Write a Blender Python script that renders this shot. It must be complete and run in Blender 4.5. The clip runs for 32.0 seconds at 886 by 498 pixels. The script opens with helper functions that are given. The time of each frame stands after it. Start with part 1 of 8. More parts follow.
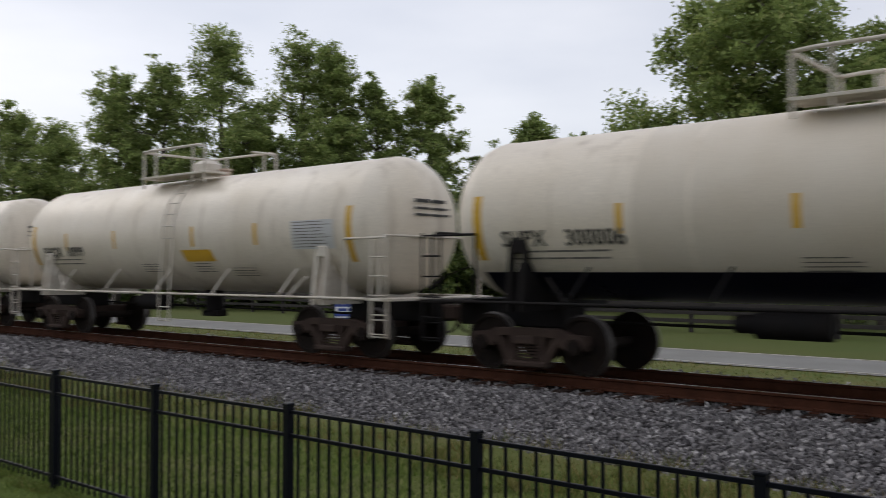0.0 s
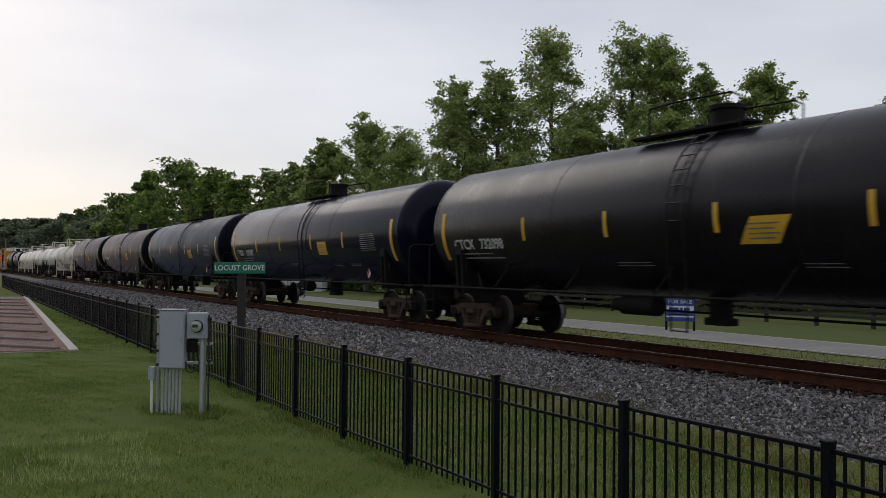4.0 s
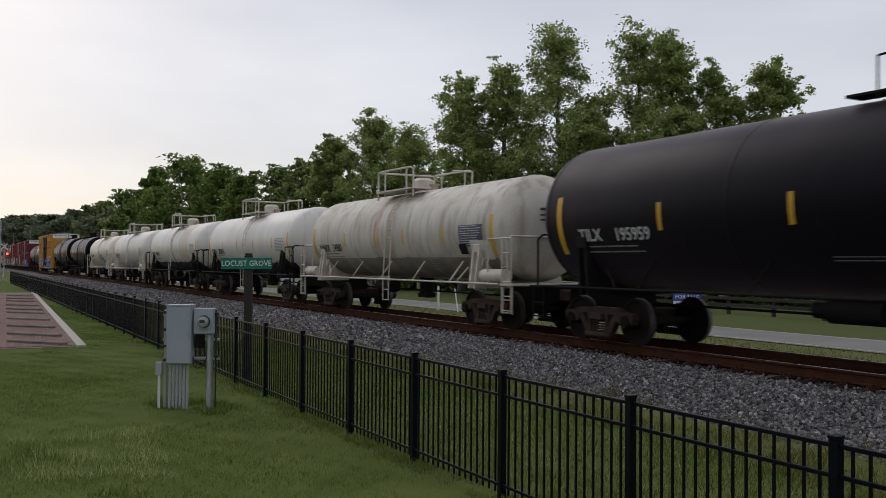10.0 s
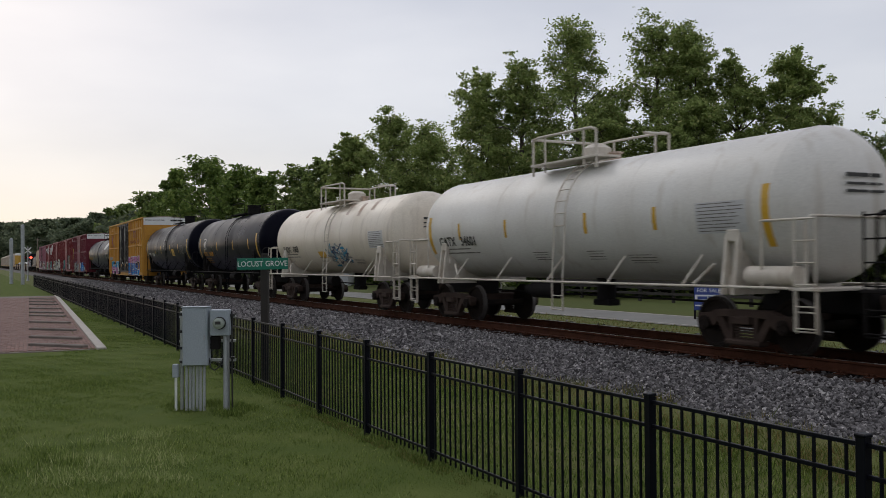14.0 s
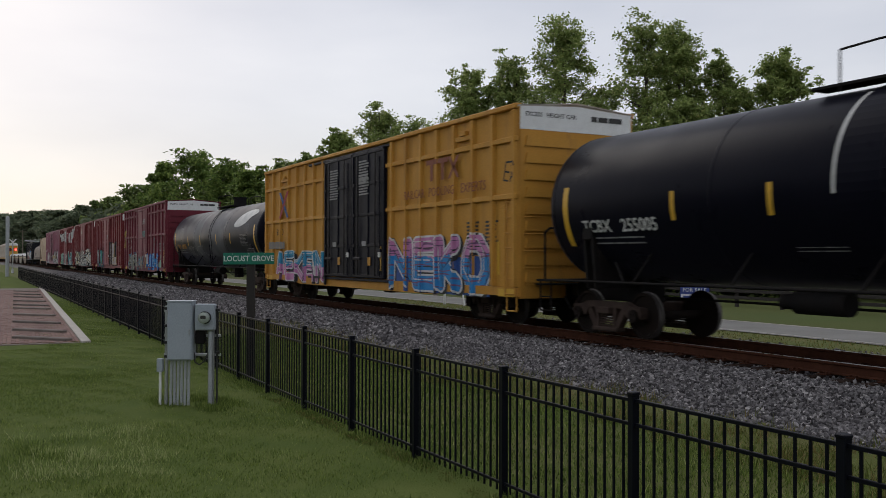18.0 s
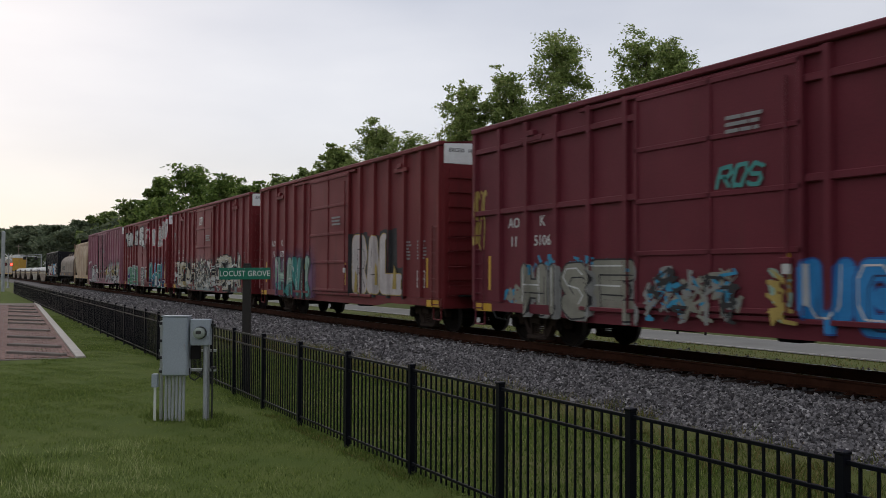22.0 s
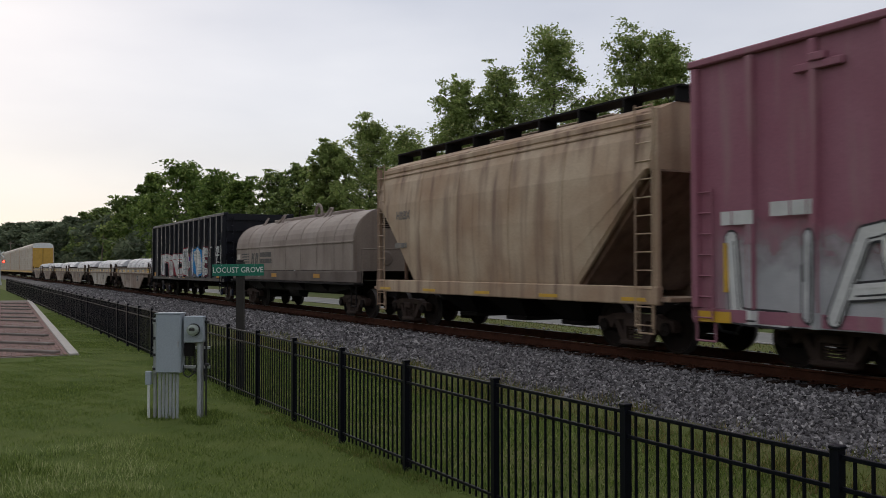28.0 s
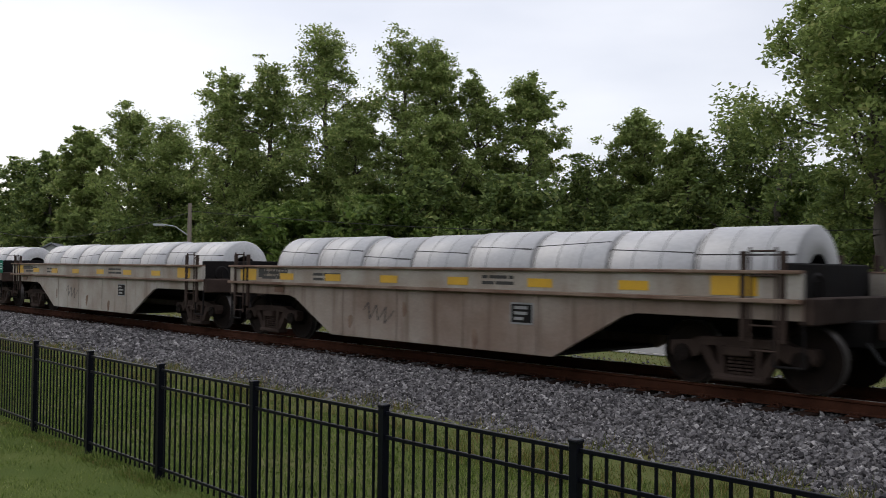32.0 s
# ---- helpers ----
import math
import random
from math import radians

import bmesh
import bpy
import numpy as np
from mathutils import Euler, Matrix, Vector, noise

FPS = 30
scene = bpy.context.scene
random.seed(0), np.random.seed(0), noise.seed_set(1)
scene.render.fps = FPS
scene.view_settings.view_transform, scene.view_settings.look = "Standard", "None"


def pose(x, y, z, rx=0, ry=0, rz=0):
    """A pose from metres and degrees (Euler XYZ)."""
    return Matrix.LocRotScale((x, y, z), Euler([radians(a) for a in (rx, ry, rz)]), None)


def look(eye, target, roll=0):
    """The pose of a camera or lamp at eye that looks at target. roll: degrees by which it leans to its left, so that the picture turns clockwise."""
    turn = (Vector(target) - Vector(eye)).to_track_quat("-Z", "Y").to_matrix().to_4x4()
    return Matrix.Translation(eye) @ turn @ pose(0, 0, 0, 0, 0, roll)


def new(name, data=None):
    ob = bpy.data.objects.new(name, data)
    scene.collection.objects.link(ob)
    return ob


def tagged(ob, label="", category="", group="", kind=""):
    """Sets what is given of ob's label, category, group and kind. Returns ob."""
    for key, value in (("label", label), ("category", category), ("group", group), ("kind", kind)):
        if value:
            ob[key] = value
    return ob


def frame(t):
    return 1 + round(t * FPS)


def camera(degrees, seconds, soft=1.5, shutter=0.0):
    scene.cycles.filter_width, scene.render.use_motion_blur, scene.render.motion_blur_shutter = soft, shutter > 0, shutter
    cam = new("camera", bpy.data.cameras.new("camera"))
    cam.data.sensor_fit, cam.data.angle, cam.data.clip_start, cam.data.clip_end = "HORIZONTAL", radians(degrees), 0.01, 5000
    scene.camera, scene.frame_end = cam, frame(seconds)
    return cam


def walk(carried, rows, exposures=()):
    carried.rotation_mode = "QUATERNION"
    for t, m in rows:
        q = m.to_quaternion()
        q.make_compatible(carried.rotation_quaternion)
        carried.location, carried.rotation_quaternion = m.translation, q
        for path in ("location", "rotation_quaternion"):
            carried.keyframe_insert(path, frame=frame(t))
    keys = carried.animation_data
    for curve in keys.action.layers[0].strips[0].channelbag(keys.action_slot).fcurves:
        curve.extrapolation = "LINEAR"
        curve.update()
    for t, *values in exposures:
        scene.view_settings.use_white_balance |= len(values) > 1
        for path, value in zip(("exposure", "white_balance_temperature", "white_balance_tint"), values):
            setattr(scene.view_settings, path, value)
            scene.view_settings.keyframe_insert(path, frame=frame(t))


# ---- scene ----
cam = camera(52.17, 32.0, soft=0.7, shutter=0.2)
EYE = 2.21
walk(cam, [
    (0.0, pose(0.005, 0.062, EYE + 0.021, 91.470, -0.030, 40.531)),
    (0.1, pose(0.012, 0.057, EYE + 0.020, 91.535, -0.060, 43.010)),
    (0.2, pose(0.018, 0.050, EYE + 0.018, 91.453, -0.050, 44.453)),
    (0.3, pose(0.024, 0.045, EYE + 0.016, 91.377, -0.060, 45.288)),
    (0.5, pose(0.032, 0.037, EYE + 0.015, 91.321, -0.029, 45.998)),
    (1.0, pose(0.047, 0.016, EYE + 0.018, 91.231, -0.210, 47.562)),
    (1.3, pose(0.036, -0.001, EYE + 0.016, 90.946, -0.163, 49.027)),
    (1.5, pose(0.028, -0.013, EYE + 0.015, 90.865, -0.115, 51.769)),
    (2.0, pose(0.018, -0.026, EYE + 0.016, 90.446, 0.039, 56.963)),
    (2.5, pose(0.022, -0.034, EYE + 0.017, 90.472, 0.169, 59.611)),
    (3.0, pose(0.022, -0.028, EYE + 0.015, 90.715, 0.012, 60.627)),
    (3.5, pose(0.024, -0.024, EYE + 0.016, 91.190, -0.392, 60.938)),
    (5.5, pose(0.015, -0.023, EYE + 0.012, 91.353, -0.460, 61.345)),
    (6.0, pose(0.000, -0.000, EYE + 0.000, 91.481, -0.485, 61.467)),
    (6.5, pose(0.022, -0.022, EYE + 0.013, 91.453, -0.305, 61.500)),
    (7.0, pose(0.023, -0.029, EYE + 0.014, 91.444, -0.239, 61.361)),
    (7.5, pose(0.023, -0.018, EYE + 0.014, 91.397, -0.045, 61.272)),
    (8.0, pose(0.020, -0.027, EYE + 0.014, 91.221, -0.137, 61.309)),
    (8.5, pose(0.014, -0.023, EYE + 0.013, 91.140, -0.196, 61.537)),
    (9.0, pose(0.012, -0.025, EYE + 0.012, 91.061, -0.345, 61.576)),
    (9.5, pose(0.017, -0.025, EYE + 0.009, 91.075, -0.359, 61.623)),
    (10.0, pose(0.019, -0.020, EYE + 0.012, 90.955, -0.416, 61.504)),
    (10.5, pose(0.017, -0.022, EYE + 0.014, 91.211, -0.381, 61.309)),
    (11.0, pose(0.021, -0.018, EYE + 0.009, 91.415, -0.141, 61.170)),
    (11.5, pose(0.017, -0.021, EYE + 0.008, 91.363, 0.008, 61.280)),
    (12.0, pose(0.020, -0.022, EYE + 0.011, 91.354, 0.150, 61.222)),
    (12.5, pose(0.048, -0.029, EYE + 0.011, 91.367, 0.133, 61.382)),
    (13.0, pose(0.012, 0.003, EYE + 0.007, 91.285, 0.197, 61.702)),
    (13.5, pose(-0.067, 0.089, EYE + 0.031, 91.028, 0.508, 62.073)),
    (14.0, pose(-0.081, 0.105, EYE + 0.020, 90.768, 0.476, 62.786)),
    (14.5, pose(-0.079, 0.111, EYE + 0.022, 90.539, 0.344, 62.612)),
    (16.5, pose(-0.083, 0.116, EYE + 0.022, 90.925, 0.083, 62.034)),
    (17.0, pose(-0.089, 0.118, EYE + 0.024, 90.815, -0.048, 61.953)),
    (17.5, pose(-0.079, 0.115, EYE + 0.020, 90.627, -0.063, 62.055)),
    (18.0, pose(-0.077, 0.119, EYE + 0.023, 90.554, -0.155, 62.000)),
    (18.5, pose(-0.079, 0.119, EYE + 0.022, 90.963, -0.165, 61.946)),
    (19.0, pose(-0.083, 0.125, EYE + 0.022, 91.265, -0.191, 61.777)),
    (19.5, pose(-0.082, 0.121, EYE + 0.023, 91.192, -0.201, 61.510)),
    (20.0, pose(-0.086, 0.119, EYE + 0.024, 90.942, -0.235, 61.501)),
    (20.5, pose(-0.084, 0.120, EYE + 0.025, 90.852, -0.239, 61.812)),
    (21.0, pose(-0.090, 0.130, EYE + 0.021, 90.894, -0.264, 61.977)),
    (21.5, pose(-0.091, 0.130, EYE + 0.022, 91.309, -0.238, 61.968)),
    (22.0, pose(-0.097, 0.130, EYE + 0.018, 91.542, -0.244, 61.782)),
    (22.5, pose(-0.101, 0.127, EYE + 0.020, 91.518, -0.208, 61.810)),
    (23.0, pose(-0.108, 0.127, EYE + 0.022, 91.455, -0.222, 61.753)),
    (23.5, pose(-0.102, 0.130, EYE + 0.022, 91.357, -0.131, 61.820)),
    (24.0, pose(-0.104, 0.134, EYE + 0.022, 91.292, -0.065, 61.727)),
    (24.5, pose(-0.105, 0.133, EYE + 0.024, 91.198, -0.017, 61.721)),
    (25.0, pose(-0.108, 0.134, EYE + 0.030, 91.081, 0.059, 61.586)),
    (25.5, pose(-0.114, 0.138, EYE + 0.033, 91.041, 0.082, 61.538)),
    (26.0, pose(-0.114, 0.133, EYE + 0.029, 91.056, 0.033, 61.500)),
    (26.5, pose(-0.109, 0.131, EYE + 0.031, 91.078, 0.032, 61.548)),
    (28.5, pose(-0.115, 0.139, EYE + 0.034, 91.230, 0.099, 61.287)),
    (29.0, pose(-0.110, 0.130, EYE + 0.031, 91.164, 0.027, 61.102)),
    (29.5, pose(-0.117, 0.128, EYE + 0.035, 90.997, -0.131, 60.936)),
    (30.0, pose(-0.113, 0.128, EYE + 0.037, 91.006, -0.391, 60.164)),
    (30.5, pose(-0.107, 0.133, EYE + 0.045, 91.218, -0.595, 57.975)),
    (31.0, pose(-0.092, 0.141, EYE + 0.053, 91.352, -0.693, 54.146)),
    (31.5, pose(-0.091, 0.176, EYE + 0.052, 91.439, -0.531, 49.745)),
    (32.0, pose(-0.107, 0.201, EYE + 0.048, 91.256, -0.669, 46.853)),
], exposures=[(0, 0.36), (0.2, 0.2), (0.5, 0.1), (1, 0.08), (3, 0.06), (8, 0.03), (13, 0.03), (19, 0.08), (26, 0.08), (29, 0.08), (30.5, 0.12), (31.1, 0.23), (31.5, 0.36), (32, 0.48)])

# ---- sky and light ----
SUN_YAW, SUN_UP = 93.0, 24.0
world = bpy.data.worlds.new("evening_sky")
scene.world = world
world.use_nodes = True
wt = world.node_tree
wt.nodes.clear()


def wnode(kind, **sets):
    n = wt.nodes.new(kind)
    for k, v in sets.items():
        n.inputs[k].default_value = v
    return n


sky = wt.nodes.new("ShaderNodeTexSky")
sky.sky_type, sky.sun_disc = "NISHITA", False
sky.sun_elevation, sky.sun_rotation = radians(SUN_UP), radians(-SUN_YAW)
sky.dust_density, sky.air_density = 0.7, 1.0
dim = wnode("ShaderNodeMix")
dim.data_type, dim.blend_type = "RGBA", "MULTIPLY"
dim.inputs[0].default_value = 1.0
wt.links.new(sky.outputs[0], dim.inputs[6])
dim.inputs[7].default_value = (0.0232, 0.0222, 0.0220, 1)
coord = wt.nodes.new("ShaderNodeTexCoord")
stretch = wnode("ShaderNodeMapping", Scale=(1.2, 1.2, 4.0))
wt.links.new(coord.outputs["Generated"], stretch.inputs[0])
cloud = wnode("ShaderNodeTexNoise", Scale=1.6, Detail=5.0, Roughness=0.5)
wt.links.new(stretch.outputs[0], cloud.inputs["Vector"])
shade = wt.nodes.new("ShaderNodeValToRGB")
shade.color_ramp.elements[0].position, shade.color_ramp.elements[0].color = 0.3, (0.445, 0.455, 0.51, 1)
shade.color_ramp.elements[1].position, shade.color_ramp.elements[1].color = 0.7, (0.63, 0.625, 0.652, 1)
wt.links.new(cloud.outputs[0], shade.inputs[0])
over = wnode("ShaderNodeMix")
over.data_type, over.blend_type = "RGBA", "ADD"
over.inputs[0].default_value = 1.0
wt.links.new(shade.outputs[0], over.inputs[6])
wt.links.new(dim.outputs[2], over.inputs[7])
# an overcast sky is brighter overhead than near the horizon
axes = wt.nodes.new("ShaderNodeSeparateXYZ")
wt.links.new(coord.outputs["Generated"], axes.inputs[0])
zenith = wnode("ShaderNodeMapRange")
for k_, v_ in (("From Min", 0.28), ("From Max", 1.0), ("To Min", 1.0), ("To Max", 1.15)):
    zenith.inputs[k_].default_value = v_
wt.links.new(axes.outputs[2], zenith.inputs["Value"])
low = wnode("ShaderNodeMapRange")
for k_, v_ in (("From Min", 0.0), ("From Max", 0.16), ("To Min", 0.80), ("To Max", 1.0)):
    low.inputs[k_].default_value = v_
wt.links.new(axes.outputs[2], low.inputs["Value"])
veil = wt.nodes.new("ShaderNodeMath")
veil.operation = "MULTIPLY"
wt.links.new(zenith.outputs[0], veil.inputs[0])
wt.links.new(low.outputs[0], veil.inputs[1])
back = wnode("ShaderNodeBackground")
wt.links.new(veil.outputs[0], back.inputs["Strength"])
wt.links.new(over.outputs[2], back.inputs[0])
wout = wt.nodes.new("ShaderNodeOutputWorld")
wt.links.new(back.outputs[0], wout.inputs[0])
sun = new("sun", bpy.data.lights.new("sun", "SUN"))
sun.data.energy, sun.data.angle, sun.data.color = 0.35, radians(30), (1.0, 0.93, 0.84)
sun_way = Vector((-math.sin(radians(SUN_YAW)), math.cos(radians(SUN_YAW)), math.tan(radians(SUN_UP + 12))))
sun.matrix_world = look(sun_way * 50, (0, 0, 0))
scene.view_settings.exposure = 0.0

# ---- materials ----
def mat(name, color, rough=0.6, metal=0.0, second=None, scale=3.0, amount=0.5, grain=60.0, bump=0.15, streak=None,
        streak_scale=(1.5, 1.5, 0.15), streak_lo=0.5, spec=0.5, vary=0.0, stretch=(1, 1, 1), coord="Object", graze_sheen=None):
    """A painted or natural surface: two tones at a large scale, a fine grain, and optional streaks that run down."""
    m = bpy.data.materials.new(name)
    m.use_nodes = True
    t = m.node_tree
    b = t.nodes["Principled BSDF"]
    b.inputs["Roughness"].default_value, b.inputs["Metallic"].default_value = rough, metal
    b.inputs["Specular IOR Level"].default_value = spec
    if graze_sheen:
        # tinted sheen standing in for sky reflected by the paint at grazing views
        b.inputs["Sheen Weight"].default_value, b.inputs["Sheen Roughness"].default_value, b.inputs["Sheen Tint"].default_value = graze_sheen[0], 0.35, (*graze_sheen[1], 1)
    tc = t.nodes.new("ShaderNodeTexCoord")
    mp = t.nodes.new("ShaderNodeMapping")
    mp.inputs["Scale"].default_value = stretch
    t.links.new(tc.outputs[coord], mp.inputs[0])

    def noise_at(s, detail=4.0, v=None):
        n = t.nodes.new("ShaderNodeTexNoise")
        n.inputs["Scale"].default_value, n.inputs["Detail"].default_value = s, detail
        t.links.new((v or mp).outputs[0], n.inputs["Vector"])
        return n

    def ramp(src, lo, hi):
        r = t.nodes.new("ShaderNodeMapRange")
        r.inputs["From Min"].default_value, r.inputs["From Max"].default_value = lo, hi
        t.links.new(src, r.inputs["Value"])
        return r.outputs[0]

    def mix(fac, a, c, kind="MIX"):
        x = t.nodes.new("ShaderNodeMix")
        x.data_type, x.blend_type = "RGBA", kind
        if isinstance(fac, float):
            x.inputs[0].default_value = fac
        else:
            t.links.new(fac, x.inputs[0])
        for i, v in ((6, a), (7, c)):
            if isinstance(v, tuple):
                x.inputs[i].default_value = (*v[:3], 1)
            else:
                t.links.new(v, x.inputs[i])
        return x.outputs[2]

    second = second or tuple(c * 0.72 for c in color)
    big = noise_at(scale, 6.0)
    fac = ramp(big.outputs[0], 0.5 - 0.25 * amount - 0.02, 0.5 + 0.6 - 0.45 * amount)
    col = mix(fac, color, second)
    fine = noise_at(grain, 3.0)
    col = mix(0.22, col, mix(ramp(fine.outputs[0], 0.3, 0.7), (0.55, 0.55, 0.55), (1.35, 1.35, 1.35)), "MULTIPLY")
    if streak:
        m2 = t.nodes.new("ShaderNodeMapping")
        m2.inputs["Scale"].default_value = streak_scale
        t.links.new(tc.outputs[coord], m2.inputs[0])
        st = noise_at(2.0, 5.0, m2)
        col = mix(ramp(st.outputs[0], streak_lo, streak_lo + 0.28), col, streak)
    if vary:
        info = t.nodes.new("ShaderNodeObjectInfo")
        col = mix(vary, col, mix(info.outputs["Random"], (0.4, 0.4, 0.4), (1.5, 1.45, 1.4)), "MULTIPLY")
    t.links.new(col, b.inputs["Base Color"])
    bp = t.nodes.new("ShaderNodeBump")
    bp.inputs["Strength"].default_value, bp.inputs["Distance"].default_value = bump, 0.02
    t.links.new(fine.outputs[0], bp.inputs["Height"])
    t.links.new(bp.outputs[0], b.inputs["Normal"])
    rr = ramp(big.outputs[0], 0.2, 0.8)
    mr = t.nodes.new("ShaderNodeMath")
    mr.operation = "MULTIPLY_ADD"
    t.links.new(rr, mr.inputs[0])
    mr.inputs[1].default_value, mr.inputs[2].default_value = 0.2, max(0.05, rough - 0.1)
    t.links.new(mr.outputs[0], b.inputs["Roughness"])
    return m


def island_mat(name, stops, rough=0.8, translucent=0.0):
    """Many small loose pieces in one mesh, each with a tone of its own."""
    m = bpy.data.materials.new(name)
    m.use_nodes = True
    t = m.node_tree
    b = t.nodes["Principled BSDF"]
    b.inputs["Roughness"].default_value, b.inputs["Specular IOR Level"].default_value = rough, 0.12
    g = t.nodes.new("ShaderNodeNewGeometry")
    r = t.nodes.new("ShaderNodeValToRGB")
    while len(r.color_ramp.elements) < len(stops):
        r.color_ramp.elements.new(0.5)
    for e, (p, c) in zip(r.color_ramp.elements, stops):
        e.position, e.color = p, (*c, 1)
    t.links.new(g.outputs["Random Per Island"], r.inputs[0])
    t.links.new(r.outputs[0], b.inputs["Base Color"])
    if translucent:
        tr = t.nodes.new("ShaderNodeBsdfTranslucent")
        t.links.new(r.outputs[0], tr.inputs[0])
        mx = t.nodes.new("ShaderNodeMixShader")
        mx.inputs[0].default_value = translucent
        t.links.new(b.outputs[0], mx.inputs[1])
        t.links.new(tr.outputs[0], mx.inputs[2])
        t.links.new(mx.outputs[0], t.nodes["Material Output"].inputs[0])
    return m


def glow(name, color, power):
    m = bpy.data.materials.new(name)
    m.use_nodes = True
    b = m.node_tree.nodes["Principled BSDF"]
    b.inputs["Base Color"].default_value = (*color, 1)
    b.inputs["Emission Color"].default_value, b.inputs["Emission Strength"].default_value = (*color, 1), power
    return m


GRASS = mat("lawn_grass", (0.067, 0.098, 0.0215), 0.95, second=(0.108, 0.134, 0.038), scale=1.1, amount=0.9, grain=45, bump=0.8, spec=0.05, coord="Object")
VERGE = mat("rough_grass", (0.085, 0.115, 0.027), 0.95, second=(0.135, 0.13, 0.052), scale=0.7, amount=0.8, grain=30, bump=0.8, spec=0.15)
FIELD = mat("meadow_grass", (0.065, 0.09, 0.022), 0.9, second=(0.10, 0.105, 0.035), scale=0.15, amount=0.7, grain=12, bump=0.5, spec=0.15)
BALLAST = mat("ballast_bed", (0.185, 0.174, 0.172), 0.9, second=(0.105, 0.097, 0.095), scale=9, amount=1.0, grain=22, bump=1.0, spec=0.2)
STONES = island_mat("crushed_stone", [(0.0, (0.045, 0.042, 0.044)), (0.45, (0.132, 0.125, 0.127)), (0.88, (0.245, 0.233, 0.234)), (1.0, (0.44, 0.42, 0.41))])
ROAD = mat("worn_asphalt", (0.22, 0.217, 0.205), 0.85, second=(0.17, 0.167, 0.158), scale=0.5, grain=90, bump=0.2, spec=0.2)
RAIL = mat("rusty_rail", (0.070, 0.027, 0.015), 0.9, second=(0.034, 0.014, 0.009), scale=4, grain=40, bump=0.3, spec=0.1)
RAILHEAD = mat("polished_railhead", (0.45, 0.44, 0.43), 0.3, 0.9, grain=50, bump=0.05)
TIE = mat("creosoted_timber", (0.020, 0.011, 0.008), 0.95, second=(0.042, 0.025, 0.018), scale=3, grain=30, bump=0.5, vary=0.5, spec=0.15)
FENCE = mat("black_powder_coat", (0.0030, 0.0035, 0.0085), 0.4, grain=80, bump=0.03, spec=0.17)
GREYBOX = mat("grey_enclosure_paint", (0.34, 0.38, 0.42), 0.45, second=(0.29, 0.33, 0.37), scale=1.5, grain=50, bump=0.03, streak=(0.24, 0.25, 0.25), streak_lo=0.6)
GALV = mat("galvanised_steel", (0.42, 0.43, 0.44), 0.45, 0.7, second=(0.32, 0.33, 0.34), scale=8, grain=40, bump=0.05)
PVC = mat("grey_conduit", (0.36, 0.38, 0.39), 0.5, scale=4, grain=40, bump=0.03)
BLACKRUB = mat("black_rubber", (0.015, 0.015, 0.016), 0.6, bump=0.05)
GLASS = mat("meter_glass", (0.30, 0.34, 0.30), 0.08, spec=0.8, bump=0.0)
SIGNGREEN = mat("sign_green", (0.0, 0.16, 0.10), 0.4, second=(0.0, 0.13, 0.085), bump=0.02)
WHITE = mat("white_paint", (0.72, 0.73, 0.72), 0.5, second=(0.62, 0.62, 0.6), scale=5, bump=0.03)
TRIMWHITE = mat("dusty_white_frame_paint", (0.62, 0.58, 0.51), 0.55, second=(0.47, 0.41, 0.34), scale=4, amount=0.8, bump=0.03, streak=(0.33, 0.24, 0.17), streak_lo=0.6)
POSTWOOD = mat("weathered_dark_post", (0.024, 0.020, 0.018), 0.85, second=(0.040, 0.034, 0.030), scale=4, grain=35, bump=0.5, stretch=(4, 4, 0.6))
BRICK = mat("brick_paver", (0.195, 0.105, 0.085), 0.85, second=(0.13, 0.072, 0.062), scale=2, grain=60, bump=0.3, vary=0.5)
MORTAR = mat("sandy_joint", (0.16, 0.13, 0.11), 0.9, grain=60, bump=0.4)
CONCRETE = mat("concrete_kerb", (0.42, 0.39, 0.35), 0.85, second=(0.34, 0.31, 0.28), scale=2, grain=60, bump=0.3)
OLDTIE = mat("weathered_sleeper", (0.17, 0.145, 0.125), 0.9, second=(0.11, 0.095, 0.085), scale=2, grain=30, bump=0.6, vary=0.3)
BARK = mat("tree_bark", (0.07, 0.058, 0.048), 0.9, second=(0.11, 0.095, 0.08), scale=3, grain=12, bump=1.0, stretch=(3, 3, 0.6))
LEAF = [
    island_mat("pecan_leaves", [(0.0, (0.165, 0.215, 0.072)), (0.45, (0.242, 0.31, 0.100)), (0.85, (0.325, 0.395, 0.132)), (1.0, (0.45, 0.46, 0.19))], 0.55, 0.5),
    island_mat("oak_leaves", [(0.0, (0.095, 0.135, 0.050)), (0.5, (0.165, 0.222, 0.070)), (0.9, (0.255, 0.318, 0.100)), (1.0, (0.340, 0.360, 0.130))], 0.55, 0.4),
    island_mat("bright_leaves", [(0.0, (0.085, 0.135, 0.036)), (0.5, (0.150, 0.222, 0.055)), (1.0, (0.255, 0.320, 0.088))], 0.55, 0.45),
    # distance haze is put into this leaf colour: paler and greyer green
    island_mat("hazed_leaves", [(0.0, (0.095, 0.122, 0.078)), (0.5, (0.145, 0.178, 0.108)), (1.0, (0.205, 0.232, 0.140))], 0.7, 0.3),
]
BLADES = island_mat("grass_blades", [(0.0, (0.050, 0.080, 0.018)), (0.5, (0.127, 0.181, 0.039)), (0.95, (0.230, 0.290, 0.076)), (1.0, (0.42, 0.44, 0.18))], 0.7, 0.4)
DRYBLADES = island_mat("dry_grass_blades", [(0.0, (0.075, 0.108, 0.022)), (0.5, (0.14, 0.148, 0.040)), (0.8, (0.225, 0.175, 0.066)), (1.0, (0.33, 0.26, 0.13))], 0.7, 0.4)
